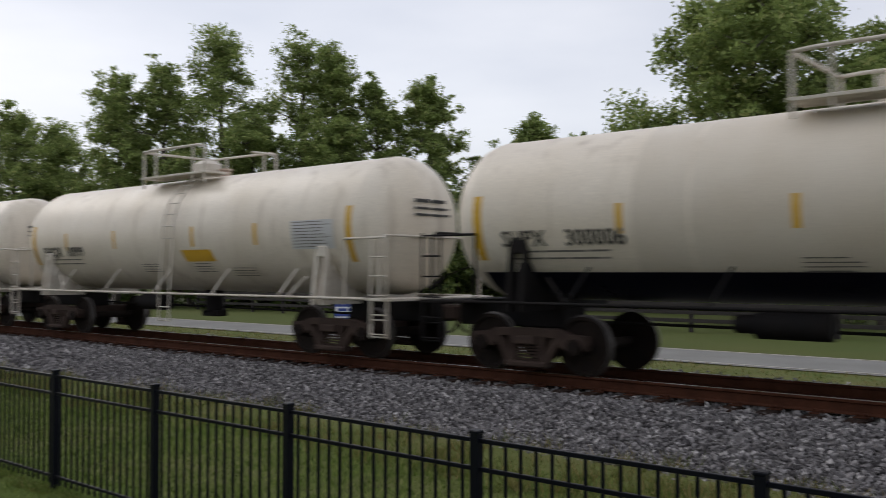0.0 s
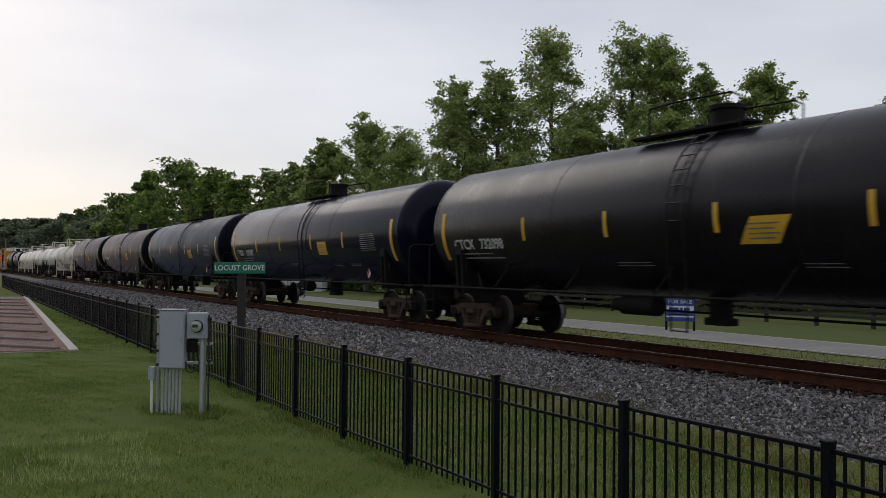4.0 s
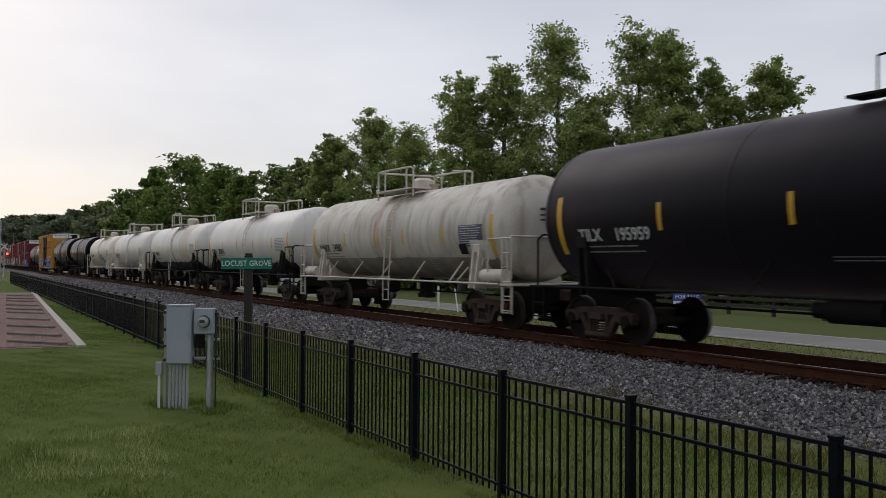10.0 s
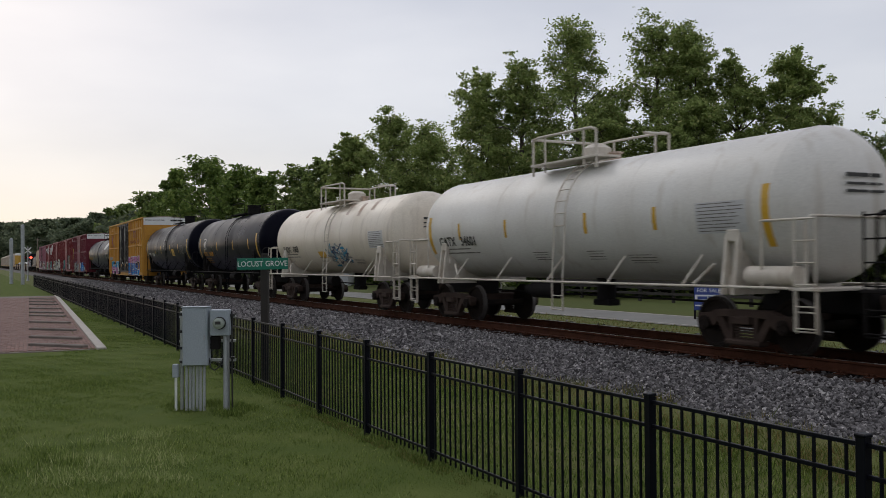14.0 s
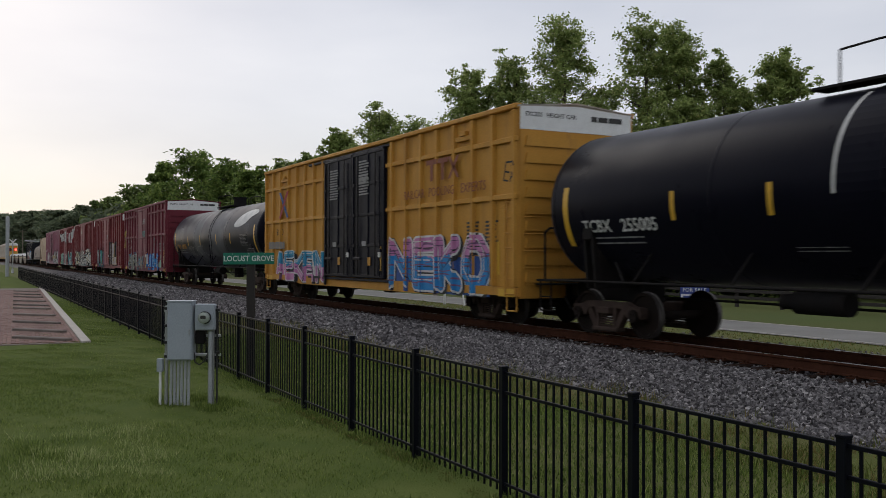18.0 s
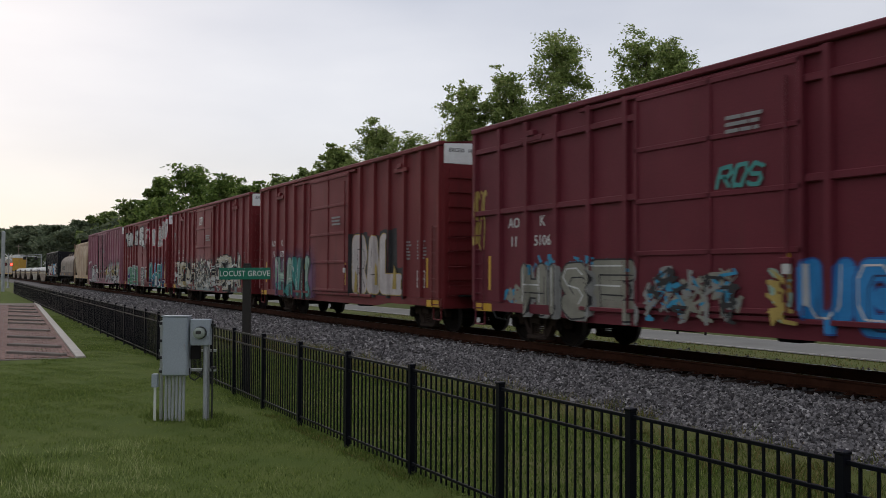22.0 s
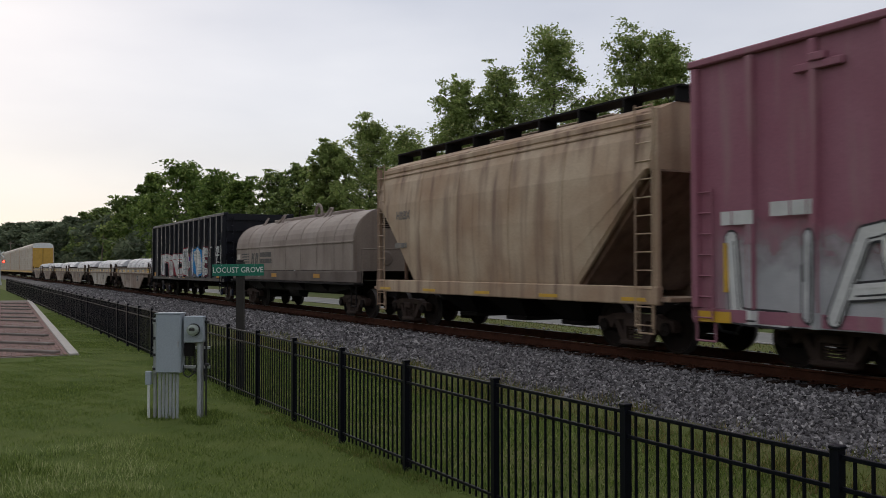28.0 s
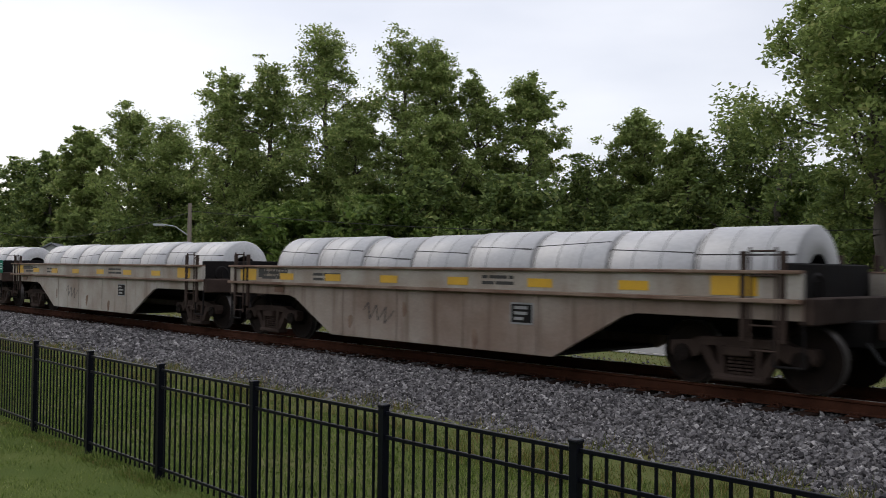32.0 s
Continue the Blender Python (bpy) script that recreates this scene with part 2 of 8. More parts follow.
WEEDS = island_mat("seeding_weeds", [(0.0, (0.15, 0.21, 0.06)), (0.6, (0.30, 0.36, 0.13)), (1.0, (0.50, 0.50, 0.27))], 0.7, 0.4)

# rolling stock paints
TRUCK = mat("grimy_cast_steel", (0.062, 0.042, 0.034), 0.85, second=(0.03, 0.021, 0.018), scale=3, grain=40, bump=0.3, spec=0.15)
WHEEL = mat("rusty_wheel_steel", (0.014, 0.011, 0.010), 0.85, second=(0.026, 0.018, 0.014), scale=4, grain=40, bump=0.2, spec=0.1)
TREAD = mat("dull_wheel_tread", (0.11, 0.10, 0.095), 0.5, 0.6, bump=0.03)
UNDER = mat("black_underframe", (0.010, 0.0095, 0.010), 0.8, second=(0.020, 0.016, 0.0145), scale=2, grain=40, bump=0.2, spec=0.12)
BLACKTANK = mat("black_tank_paint", (0.0034, 0.0037, 0.0088), 0.32, second=(0.0046, 0.0048, 0.0102), scale=0.8, grain=30, bump=0.008, streak=(0.0085, 0.0082, 0.0125), streak_lo=0.6, spec=0.045, graze_sheen=(0.07, (0.75, 0.75, 0.92)))
SHEENTANK = mat("dusty_black_tank_paint", (0.0075, 0.0062, 0.0095), 0.30, second=(0.0095, 0.0085, 0.0115), scale=0.8, grain=30, bump=0.008, streak=(0.016, 0.0135, 0.015), streak_lo=0.58, spec=0.22)
GLOSSTANK = mat("wet_black_tank_paint", (0.0045, 0.0054, 0.0155), 0.2, second=(0.006, 0.007, 0.0185), scale=0.6, grain=30, bump=0.004, spec=0.1, graze_sheen=(0.07, (0.5, 0.6, 1.0)))
BLUETANK = mat("slate_tank_paint", (0.0088, 0.0112, 0.0245), 0.40, second=(0.0145, 0.0178, 0.034), scale=0.8, grain=30, bump=0.01, streak=(0.017, 0.02, 0.036), streak_lo=0.6, spec=0.08, graze_sheen=(0.14, (0.62, 0.72, 1.0)))
# black paint; its brownish tone and streaks stand in for warm sky reflection
WARMSKYTANK = mat("black_tank_paint_warm_sky", (0.0072, 0.0058, 0.0095), 0.40, second=(0.0042, 0.0042, 0.0085), scale=0.6, grain=30, bump=0.02, streak=(0.019, 0.013, 0.0145), streak_lo=0.58, spec=0.075, graze_sheen=(0.26, (0.95, 0.76, 0.82)))
GREYTANK = mat("grey_patch_paint", (0.082, 0.086, 0.10), 0.5, second=(0.055, 0.058, 0.066), scale=1.2, bump=0.02, spec=0.2)
WHITETANK = mat("white_tank_paint", (0.73, 0.665, 0.57), 0.40, second=(0.62, 0.545, 0.435), scale=0.6, amount=0.8, grain=30, bump=0.02, streak=(0.44, 0.37, 0.29), streak_lo=0.54)
COOLWHITE = mat("cool_white_tank_paint", (0.68, 0.67, 0.64), 0.40, second=(0.60, 0.575, 0.53), scale=0.7, amount=0.8, grain=30, bump=0.02, streak=(0.45, 0.40, 0.34), streak_lo=0.56)
DIRTYWHITE = mat("stained_white_tank_paint", (0.62, 0.60, 0.54), 0.55, second=(0.48, 0.44, 0.37), scale=0.9, amount=0.9, grain=25, bump=0.03, streak=(0.27, 0.22, 0.17), streak_lo=0.48)
GRIME = mat("thrown_up_grime", (0.17, 0.145, 0.115), 0.8, second=(0.33, 0.30, 0.255), scale=1.3, amount=0.9, grain=25, bump=0.03, streak=(0.20, 0.17, 0.13), streak_lo=0.5)
TANBAND = mat("tan_band_paint", (0.60, 0.54, 0.45), 0.5, second=(0.54, 0.47, 0.37), scale=1.0, bump=0.02)
RUSTBAND = mat("rust_streak_paint", (0.57, 0.50, 0.42), 0.7, second=(0.36, 0.23, 0.165), scale=2.6, amount=0.8, bump=0.1, streak=(0.27, 0.15, 0.10), streak_lo=0.56, streak_scale=(4, 4, 0.3))
PANELWHITE = mat("pale_data_panel", (0.55, 0.55, 0.55), 0.5, second=(0.48, 0.48, 0.48), scale=2, bump=0.02)
PANELBLUE = mat("navy_data_panel", (0.05, 0.055, 0.11), 0.5, second=(0.08, 0.085, 0.13), scale=2, bump=0.02)
YELLOW = mat("yellow_stripe", (0.62, 0.36, 0.02), 0.45, second=(0.52, 0.30, 0.03), scale=3, bump=0.02)
BOXYELLOW = mat("boxcar_yellow", (0.52, 0.265, 0.045), 0.6, second=(0.43, 0.20, 0.035), scale=0.9, grain=30, bump=0.03, streak=(0.33, 0.165, 0.045), streak_lo=0.55, spec=0.2)
BOXRED = mat("boxcar_red", (0.172, 0.021, 0.024), 0.62, second=(0.128, 0.018, 0.021), scale=0.7, amount=0.8, grain=30, bump=0.03, streak=(0.105, 0.018, 0.019), streak_lo=0.54, spec=0.2, graze_sheen=(0.32, (1.0, 0.62, 0.64)))
BOXMAROON = mat("boxcar_maroon", (0.145, 0.021, 0.033), 0.6, second=(0.108, 0.018, 0.028), scale=0.9, grain=30, bump=0.03, streak=(0.12, 0.028, 0.032), streak_lo=0.58, spec=0.2, graze_sheen=(0.14, (1.0, 0.65, 0.72)))
BOXPLUM = mat("faded_plum_boxcar", (0.255, 0.078, 0.115), 0.7, second=(0.315, 0.135, 0.175), scale=0.7, amount=0.8, grain=30, bump=0.03, streak=(0.31, 0.19, 0.19), streak_lo=0.54, graze_sheen=(0.1, (1.0, 0.85, 0.9)))
DOORBLACK = mat("black_door_paint", (0.0042, 0.0046, 0.0115), 0.45, second=(0.006, 0.0064, 0.0145), bump=0.03, spec=0.1)
ROOFGALV = mat("galvanised_roof", (0.45, 0.42, 0.37), 0.6, 0.3, second=(0.36, 0.28, 0.22), scale=1, amount=0.8, bump=0.05)
HOPPER = mat("dusty_beige_hopper", (0.52, 0.41, 0.29), 0.75, second=(0.35, 0.225, 0.14), scale=0.7, amount=0.9, grain=25, bump=0.05, streak=(0.155, 0.092, 0.07), streak_lo=0.48, streak_scale=(1.6, 1.6, 0.1))
HOPPERRUST = mat("rusted_hopper_end", (0.115, 0.058, 0.036), 0.85, second=(0.24, 0.15, 0.10), scale=1.2, amount=0.8, grain=25, bump=0.08, streak=(0.06, 0.034, 0.024), streak_lo=0.5)
SILLGREY = mat("dark_dusty_sill", (0.135, 0.105, 0.09), 0.8, second=(0.08, 0.058, 0.048), scale=1.2, amount=0.8, grain=25, bump=0.06)
HOOD = mat("grey_beige_hood", (0.265, 0.218, 0.185), 0.7, second=(0.19, 0.145, 0.12), scale=0.8, amount=0.8, grain=25, bump=0.05, streak=(0.13, 0.09, 0.07), streak_lo=0.55)
GONDOLA = mat("gondola_black", (0.006, 0.0066, 0.0115), 0.45, second=(0.0085, 0.0082, 0.011), scale=1, grain=30, bump=0.03, streak=(0.02, 0.0185, 0.02), streak_lo=0.6, spec=0.2, graze_sheen=(0.06, (0.75, 0.8, 1.0)))
COILCAR = mat("grimy_coil_car_grey", (0.36, 0.315, 0.27), 0.8, second=(0.21, 0.15, 0.115), scale=0.8, amount=1.0, grain=25, bump=0.05, streak=(0.115, 0.075, 0.05), streak_lo=0.5, streak_scale=(2.5, 2.5, 0.2))
COILRUST = mat("rusted_coil_car_flange", (0.27, 0.20, 0.15), 0.85, second=(0.13, 0.07, 0.045), scale=1.6, amount=1.0, grain=25, bump=0.08)
COILPALE = mat("pale_coil_car_paint", (0.42, 0.395, 0.35), 0.7, second=(0.26, 0.205, 0.16), scale=1.2, amount=0.8, grain=25, bump=0.04, streak=(0.16, 0.11, 0.085), streak_lo=0.54)
STEELCOIL = mat("white_coil_wrap", (0.50, 0.50, 0.51), 0.4, second=(0.60, 0.59, 0.58), scale=2, grain=20, bump=0.06, streak=(0.40, 0.39, 0.38), streak_lo=0.6, vary=0.2)
RACK = mat("autorack_panel", (0.42, 0.37, 0.31), 0.6, second=(0.34, 0.28, 0.23), scale=0.8, amount=0.8, bump=0.04)
RACKYELLOW = mat("autorack_yellow", (0.55, 0.32, 0.05), 0.55, bump=0.03)
LETTER_B = mat("black_lettering", (0.03, 0.028, 0.026), 0.6, bump=0.02)
LETTER_F = mat("faded_dark_print", (0.16, 0.145, 0.13), 0.6, bump=0.02)
LETTER_W = mat("white_lettering", (0.60, 0.60, 0.58), 0.6, bump=0.02)
LETTER_G = mat("worn_grey_lettering", (0.28, 0.28, 0.28), 0.7, bump=0.02)
LETTER_O = mat("orange_lettering", (0.50, 0.24, 0.02), 0.6, bump=0.02)
LETTER_R = mat("rust_red_lettering", (0.22, 0.06, 0.03), 0.7, bump=0.02)
SPRAY_TONES = {"white": (0.68, 0.68, 0.66), "black": (0.018, 0.018, 0.021), "cyan": (0.025, 0.29, 0.50), "blue": (0.025, 0.085, 0.31), "pink": (0.58, 0.235, 0.46), "green": (0.10, 0.31, 0.17), "teal": (0.055, 0.29, 0.27),
               "red": (0.33, 0.02, 0.04), "cream": (0.60, 0.55, 0.43), "purple": (0.10, 0.05, 0.24), "gold": (0.46, 0.33, 0.08), "grey": (0.27, 0.27, 0.26), "violet": (0.20, 0.09, 0.20), "mint": (0.30, 0.46, 0.38),
               "sky": (0.02, 0.25, 0.60), "crimson": (0.15, 0.01, 0.03), "khaki": (0.28, 0.27, 0.22), "haze": (0.34, 0.40, 0.40), "sand": (0.50, 0.40, 0.19), "blush": (0.56, 0.50, 0.49), "fog": (0.52, 0.52, 0.53), "navy": (0.02, 0.035, 0.12), "scarlet": (0.42, 0.03, 0.07)}
SPRAY = {n: mat("spray_" + n, c, 0.65, second=tuple(x * 0.74 for x in c), scale=2.8, amount=0.8, grain=35, bump=0.02, streak=tuple(x * 0.62 for x in c), streak_scale=(3.0, 3.0, 0.5), streak_lo=0.6) for n, c in SPRAY_TONES.items()}

# ---- mesh tools ----
class Geo:
    """Collects vertices and faces of one part; each face has a material slot and may be smooth."""

    def __init__(self):
        self.v, self.f, self.m, self.s = [], [], [], []

    def add(self, verts, faces, slot=0, smooth=False):
        n = len(self.v)
        self.v += [tuple(p) for p in verts]
        self.f += [tuple(i + n for i in q) for q in faces]
        self.m += [slot] * len(faces)
        self.s += [smooth] * len(faces)
        return self

    def box(self, x0, x1, y0, y1, z0, z1, slot=0, turn=None):
        p = [Vector((x, y, z)) for x in (x0, x1) for y in (y0, y1) for z in (z0, z1)]
        if turn:
            p = [turn @ q for q in p]
        return self.add(p, [(0, 1, 3, 2), (4, 6, 7, 5), (0, 4, 5, 1), (2, 3, 7, 6), (0, 2, 6, 4), (1, 5, 7, 3)], slot)

    def cbox(self, x0, x1, y0, y1, z0, z1, c=0.01, slot=0, turn=None):
        """A box with chamfered edges."""
        lo, hi = (x0, y0, z0), (x1, y1, z1)
        ids, p = {}, []
        for k in range(8):
            s = [(k >> 2) & 1, (k >> 1) & 1, k & 1]
            for a in range(3):
                q = [(hi[i] if s[i] else lo[i]) if i == a else ((hi[i] - c) if s[i] else (lo[i] + c)) for i in range(3)]
                ids[k, a] = len(p)
                p.append(turn @ Vector(q) if turn else Vector(q))
        f = [tuple(ids[k, a] for a in range(3)) for k in range(8)]
        for a, quad in ((0, ((0, 1, 3, 2), (4, 6, 7, 5))), (1, ((0, 4, 5, 1), (2, 3, 7, 6))), (2, ((0, 2, 6, 4), (1, 5, 7, 3)))):
            f += [tuple(ids[k, a] for k in q) for q in quad]
        for k in range(8):
            for bit in (4, 2, 1):
                if not k & bit:
                    j, axis = k | bit, {4: 0, 2: 1, 1: 2}[bit]
                    a, b = [i for i in range(3) if i != axis]
                    f.append((ids[k, a], ids[j, a], ids[j, b], ids[k, b]))
        return self.add(p, f, slot)

    def cyl(self, a, b, r, n=10, slot=0, r2=None, caps=True):
        a, b = Vector(a), Vector(b)
        w = (b - a).normalized()
        u = w.orthogonal().normalized()
        t = w.cross(u)
        r2 = r if r2 is None else r2
        ring = [(math.cos(2 * math.pi * i / n), math.sin(2 * math.pi * i / n)) for i in range(n)]
        p = [a + (u * x + t * y) * r for x, y in ring] + [b + (u * x + t * y) * r2 for x, y in ring]
        self.add(p, [(i, (i + 1) % n, n + (i + 1) % n, n + i) for i in range(n)], slot, True)
        if caps:
            self.add(p, [tuple(range(n - 1, -1, -1)), tuple(range(n, 2 * n))], slot)
        return self

    def tube(self, path, r, n=6, slot=0):
        for a, b in zip(path, path[1:]):
            self.cyl(a, b, r, n, slot)
        return self

    def lathe(self, profile, n=48, slot=0, a0=0.0, a1=360.0, zc=0.0, slots=None, y=0.0):
        """Turns (x, r) rows round the x axis."""
        full = abs(a1 - a0) >= 360
        k = n if full else n + 1
        ang = [radians(a0 + (a1 - a0) * i / n) for i in range(k)]
        base = len(self.v)
        self.v += [(x, y + r * math.cos(g), zc + r * math.sin(g)) for x, r in profile for g in ang]
        for j in range(len(profile) - 1):
            for i in range(n):
                i2 = (i + 1) % k
                self.f.append((base + j * k + i, base + (j + 1) * k + i, base + (j + 1) * k + i2, base + j * k + i2))
                self.m.append(slots[j] if slots else slot)
                self.s.append(True)
        return self

    def prism(self, poly, y0, y1, slot=0, plane="xz"):
        """A polygon in the xz plane (or xy, yz) pushed along the third axis."""
        n = len(poly)
        put = {"xz": lambda a, b, d: (a, d, b), "xy": lambda a, b, d: (a, b, d), "yz": lambda a, b, d: (d, a, b)}[plane]
        p = [put(a, b, y0) for a, b in poly] + [put(a, b, y1) for a, b in poly]
        f = [tuple(range(n)), tuple(range(2 * n - 1, n - 1, -1))] + [(i, n + i, n + (i + 1) % n, (i + 1) % n) for i in range(n)]
        return self.add(p, f, slot)

    def mesh(self, name, mats):
        me = bpy.data.meshes.new(name)
        me.from_pydata(self.v, [], self.f)
        for m in mats if isinstance(mats, (list, tuple)) else [mats]:
            me.materials.append(m)
        me.polygons.foreach_set("material_index", self.m)
        me.polygons.foreach_set("use_smooth", self.s)
        bm = bmesh.new()
        bm.from_mesh(me)
        bmesh.ops.recalc_face_normals(bm, faces=bm.faces)
        bm.to_mesh(me)
        bm.free()
        return me


def part(name, g, mats=None, parent=None, label="", at=None):
    """Links a Geo (or a mesh) as one object under its thing or part."""
    me = g.mesh(name, mats) if isinstance(g, Geo) else g
    ob = new(name, me)
    if parent:
        ob.parent = parent
    if at is not None:
        ob.matrix_basis = at
    if label:
        ob["label"] = label
    return ob


def quick(name, verts, faces, mats, smooth=False):
    me = bpy.data.meshes.new(name)
    me.from_pydata(verts, [], faces)
    for m in mats if isinstance(mats, (list, tuple)) else [mats]:
        me.materials.append(m)
    if smooth:
        me.polygons.foreach_set("use_smooth", [True] * len(me.polygons))
    return me


text_cache = {}


def text_mesh(words, size, material, bold=0.0, extrude=0.002):
    key = (words, size, material.name, bold)
    if key not in text_cache:
        cu = bpy.data.curves.new("lettering", "FONT")
        cu.body, cu.size, cu.extrude, cu.offset, cu.resolution_u = words, size, extrude, bold, 2
        cu.align_x, cu.align_y = "CENTER", "CENTER"
        ob = bpy.data.objects.new("lettering", cu)
        me = bpy.data.meshes.new_from_object(ob)
        me.name = "lettering"
        me.materials.clear()
        me.materials.append(material)
        bpy.data.objects.remove(ob)
        text_cache[key] = me
    return text_cache[key]


def lettering(words, size, material, parent, m, bold=0.0, wide=1.0):
    ob = new("lettering", text_mesh(words, size, material, bold))
    ob.parent = parent
    ob.matrix_basis = m @ Matrix.Diagonal((wide, 1, 1, 1))
    return ob


def side(x, y, z, tilt=0.0):
    """The pose of flat writing on a side that faces -y; tilt leans its top back, in degrees."""
    return pose(x, y, z, 90 - tilt, 0, 0)


def bars(g, x0, z0, width, rows, pitch, y, slot=0, ragged=0.2, seed=0, turn=None):
    """Lines of unreadable small print, as thin bars."""
    rnd = random.Random(seed)
    for i in range(rows):
        x = x0
        end = x0 + width * (1 - ragged * rnd.random())
        while x < end - 0.02:
            w = min(end - x, rnd.uniform(0.06, 0.28) * (1 + width))
            g.box(x, x + w, y - 0.003, y, z0 - i * pitch - pitch * 0.55, z0 - i * pitch, slot, turn)
            x += w + 0.035
    return g

# ---- the ground, the track and the road ----
RAIL_TOP, TRACK_Y, HALF_GAUGE = 0.64, 12.82, 0.753
rnd = random.Random(5)


def sheet(name, rows, material, label, category, steps=1):
    """A long strip of ground: rows of (y, z), from far behind the crossing to well past the camera."""
    xs = [-900, -500, -300, -200, -140, -100, -70, -50] + [-40 + 2 * i for i in range(31)] + [40, 80, 200, 500]
    v = [(x, y, z + (0.02 * noise.noise((x * 0.25, y * 0.4, 3.0)) if -60 < x < 40 and abs(z) < 0.5 else 0)) for x in xs for y, z in rows]
    n = len(rows)
    f = [(i * n + j, (i + 1) * n + j, (i + 1) * n + j + 1, i * n + j + 1) for i in range(len(xs) - 1) for j in range(n - 1)]
    return tagged(part(name, quick(name, v, f, material, True)), label, category, kind="structure")


g = Geo()
g.add([(-2500, -1500, -0.3), (2500, -1500, -0.3), (2500, 2500, -0.3), (-2500, 2500, -0.3)], [(0, 1, 2, 3)])
tagged(part("ground", g, FIELD), "wide flat land of grass reaching the horizon", "ground", kind="structure")
sheet("lawn", [(-60, 0.0), (-20, 0.0)] + [(-6 + 0.6 * i, 0.0) for i in range(19)] + [(5.2, -0.01)], GRASS, "mown green lawn with a few weeds before the fence", "lawn")
sheet("verge", [(5.2, -0.01), (6, -0.03), (7, -0.04), (8, -0.02), (9, 0.02), (9.8, 0.1)], VERGE, "rough grass with dry tufts between fence and ballast", "grass verge")
sheet("ballast_bed", [(8.9, -0.06), (9.3, 0.03), (9.8, 0.14), (10.4, 0.29), (10.9, 0.38), (11.2, 0.39), (12.82, 0.39), (14.5, 0.39), (14.9, 0.34), (16.2, 0.02), (16.6, -0.05)], BALLAST, "grey crushed-stone ballast bed of the railway", "ballast")
sheet("far_verge", [(16.2, -0.02), (17.5, 0.0), (19.5, 0.0), (21.4, -0.03)], VERGE, "grass strip between ballast and road", "grass verge")
sheet("road", [(21.1, 0.0), (22.9, 0.035), (24.8, 0.0)], ROAD, "pale worn asphalt road beside the railway", "road")
sheet("meadow", [(24.7, -0.03), (26, 0.03), (30, 0.02), (40, 0.0), (60, 0.0), (140, 0.0)], FIELD, "green meadow beyond the road", "meadow")
edge_line = Geo()
for s in (21.35, 24.5):
    edge_line.box(-300, 100, s - 0.05, s + 0.05, 0.0, 0.016)
tagged(part("road_line", edge_line, CONCRETE), "worn white edge lines of the road", "road marking", kind="structure")

# rails, tie plates and timber ties
track = tagged(new("railway_track"), "single railway track of rusty rails on timber ties in ballast", "railway track", kind="structure")


def rail_geo():
    prof = [(-0.075, 0), (0.075, 0), (0.075, 0.012), (0.012, 0.03), (0.01, 0.135), (0.036, 0.15), (0.036, 0.176), (0.03, 0.184), (-0.03, 0.184), (-0.036, 0.176), (-0.036, 0.15), (-0.01, 0.135), (-0.012, 0.03), (-0.075, 0.012)]
    return Geo().prism(prof, -700, 200, 0, "yz")


for s in (-1, 1):
    ob = part("rail", rail_geo(), RAIL, track, at=pose(0, TRACK_Y + s * HALF_GAUGE, RAIL_TOP - 0.188))
    part("railhead", Geo().cbox(-700, 200, -0.026, 0.026, 0.184, 0.188, 0.001), RAILHEAD, ob, "polished running surface")
tie_mesh = Geo().cbox(-0.115, 0.115, -1.3, 1.3, -0.18, 0.0, 0.015).mesh("tie", TIE)
plate_mesh = Geo().cbox(-0.09, 0.09, -0.19, 0.19, 0.0, 0.016, 0.004).cyl((-0.05, -0.11, 0.01), (-0.05, -0.11, 0.05), 0.018, 6).cyl((0.05, -0.11, 0.01), (0.05, -0.11, 0.05), 0.018, 6).mesh("tie_plate", RAIL)
far_ties = Geo()
for i in range(300):
    x = 3.0 - 0.53 * i
    if i < 130:
        ob = new("tie", tie_mesh)
        ob.parent, ob.matrix_basis = track, pose(x + rnd.uniform(-0.03, 0.03), TRACK_Y + rnd.uniform(-0.06, 0.06), RAIL_TOP - 0.206, 0, 0, rnd.uniform(-1.5, 1.5))
        if i < 75:
            for s in (-1, 1):
                pl = new("tie_plate", plate_mesh)
                pl.parent, pl.matrix_basis = track, pose(x, TRACK_Y + s * HALF_GAUGE, RAIL_TOP - 0.205)
    else:
        far_ties.box(x - 0.115, x + 0.115, TRACK_Y - 1.3, TRACK_Y + 1.3, 0.3, RAIL_TOP - 0.206)
tagged(part("distant_ties", far_ties, TIE, track), kind="stuff")

# ---- the black metal fence ----
def fence_y(x):
    return 4.565 + 0.0055 * (x + 9) if x > -12 else 4.526 - 0.0075 * (x + 9)


PANEL, FENCE_TOP = 1.83, 1.226
post_mesh = Geo().cbox(-0.032, 0.032, -0.032, 0.032, -0.1, FENCE_TOP - 0.012, 0.004).cbox(-0.038, 0.038, -0.038, 0.038, FENCE_TOP - 0.02, FENCE_TOP + 0.004, 0.006).mesh("post", FENCE)
picket_mesh = Geo().box(-0.008, 0.008, -0.008, 0.008, 0.06, 1.163).mesh("picket", FENCE)
rail_mesh = Geo().cbox(-0.9, 0.9, -0.0125, 0.0125, -0.014, 0.014, 0.003).mesh("fence_rail", FENCE)
fence = tagged(new("fence"), "black powder-coated metal picket fence on the lawn's edge", "fence")
FENCE_X, FENCE_Y = -9.08, 4.565
fence.matrix_basis = pose(FENCE_X, FENCE_Y, 0)
far_pickets = Geo()
count = 0
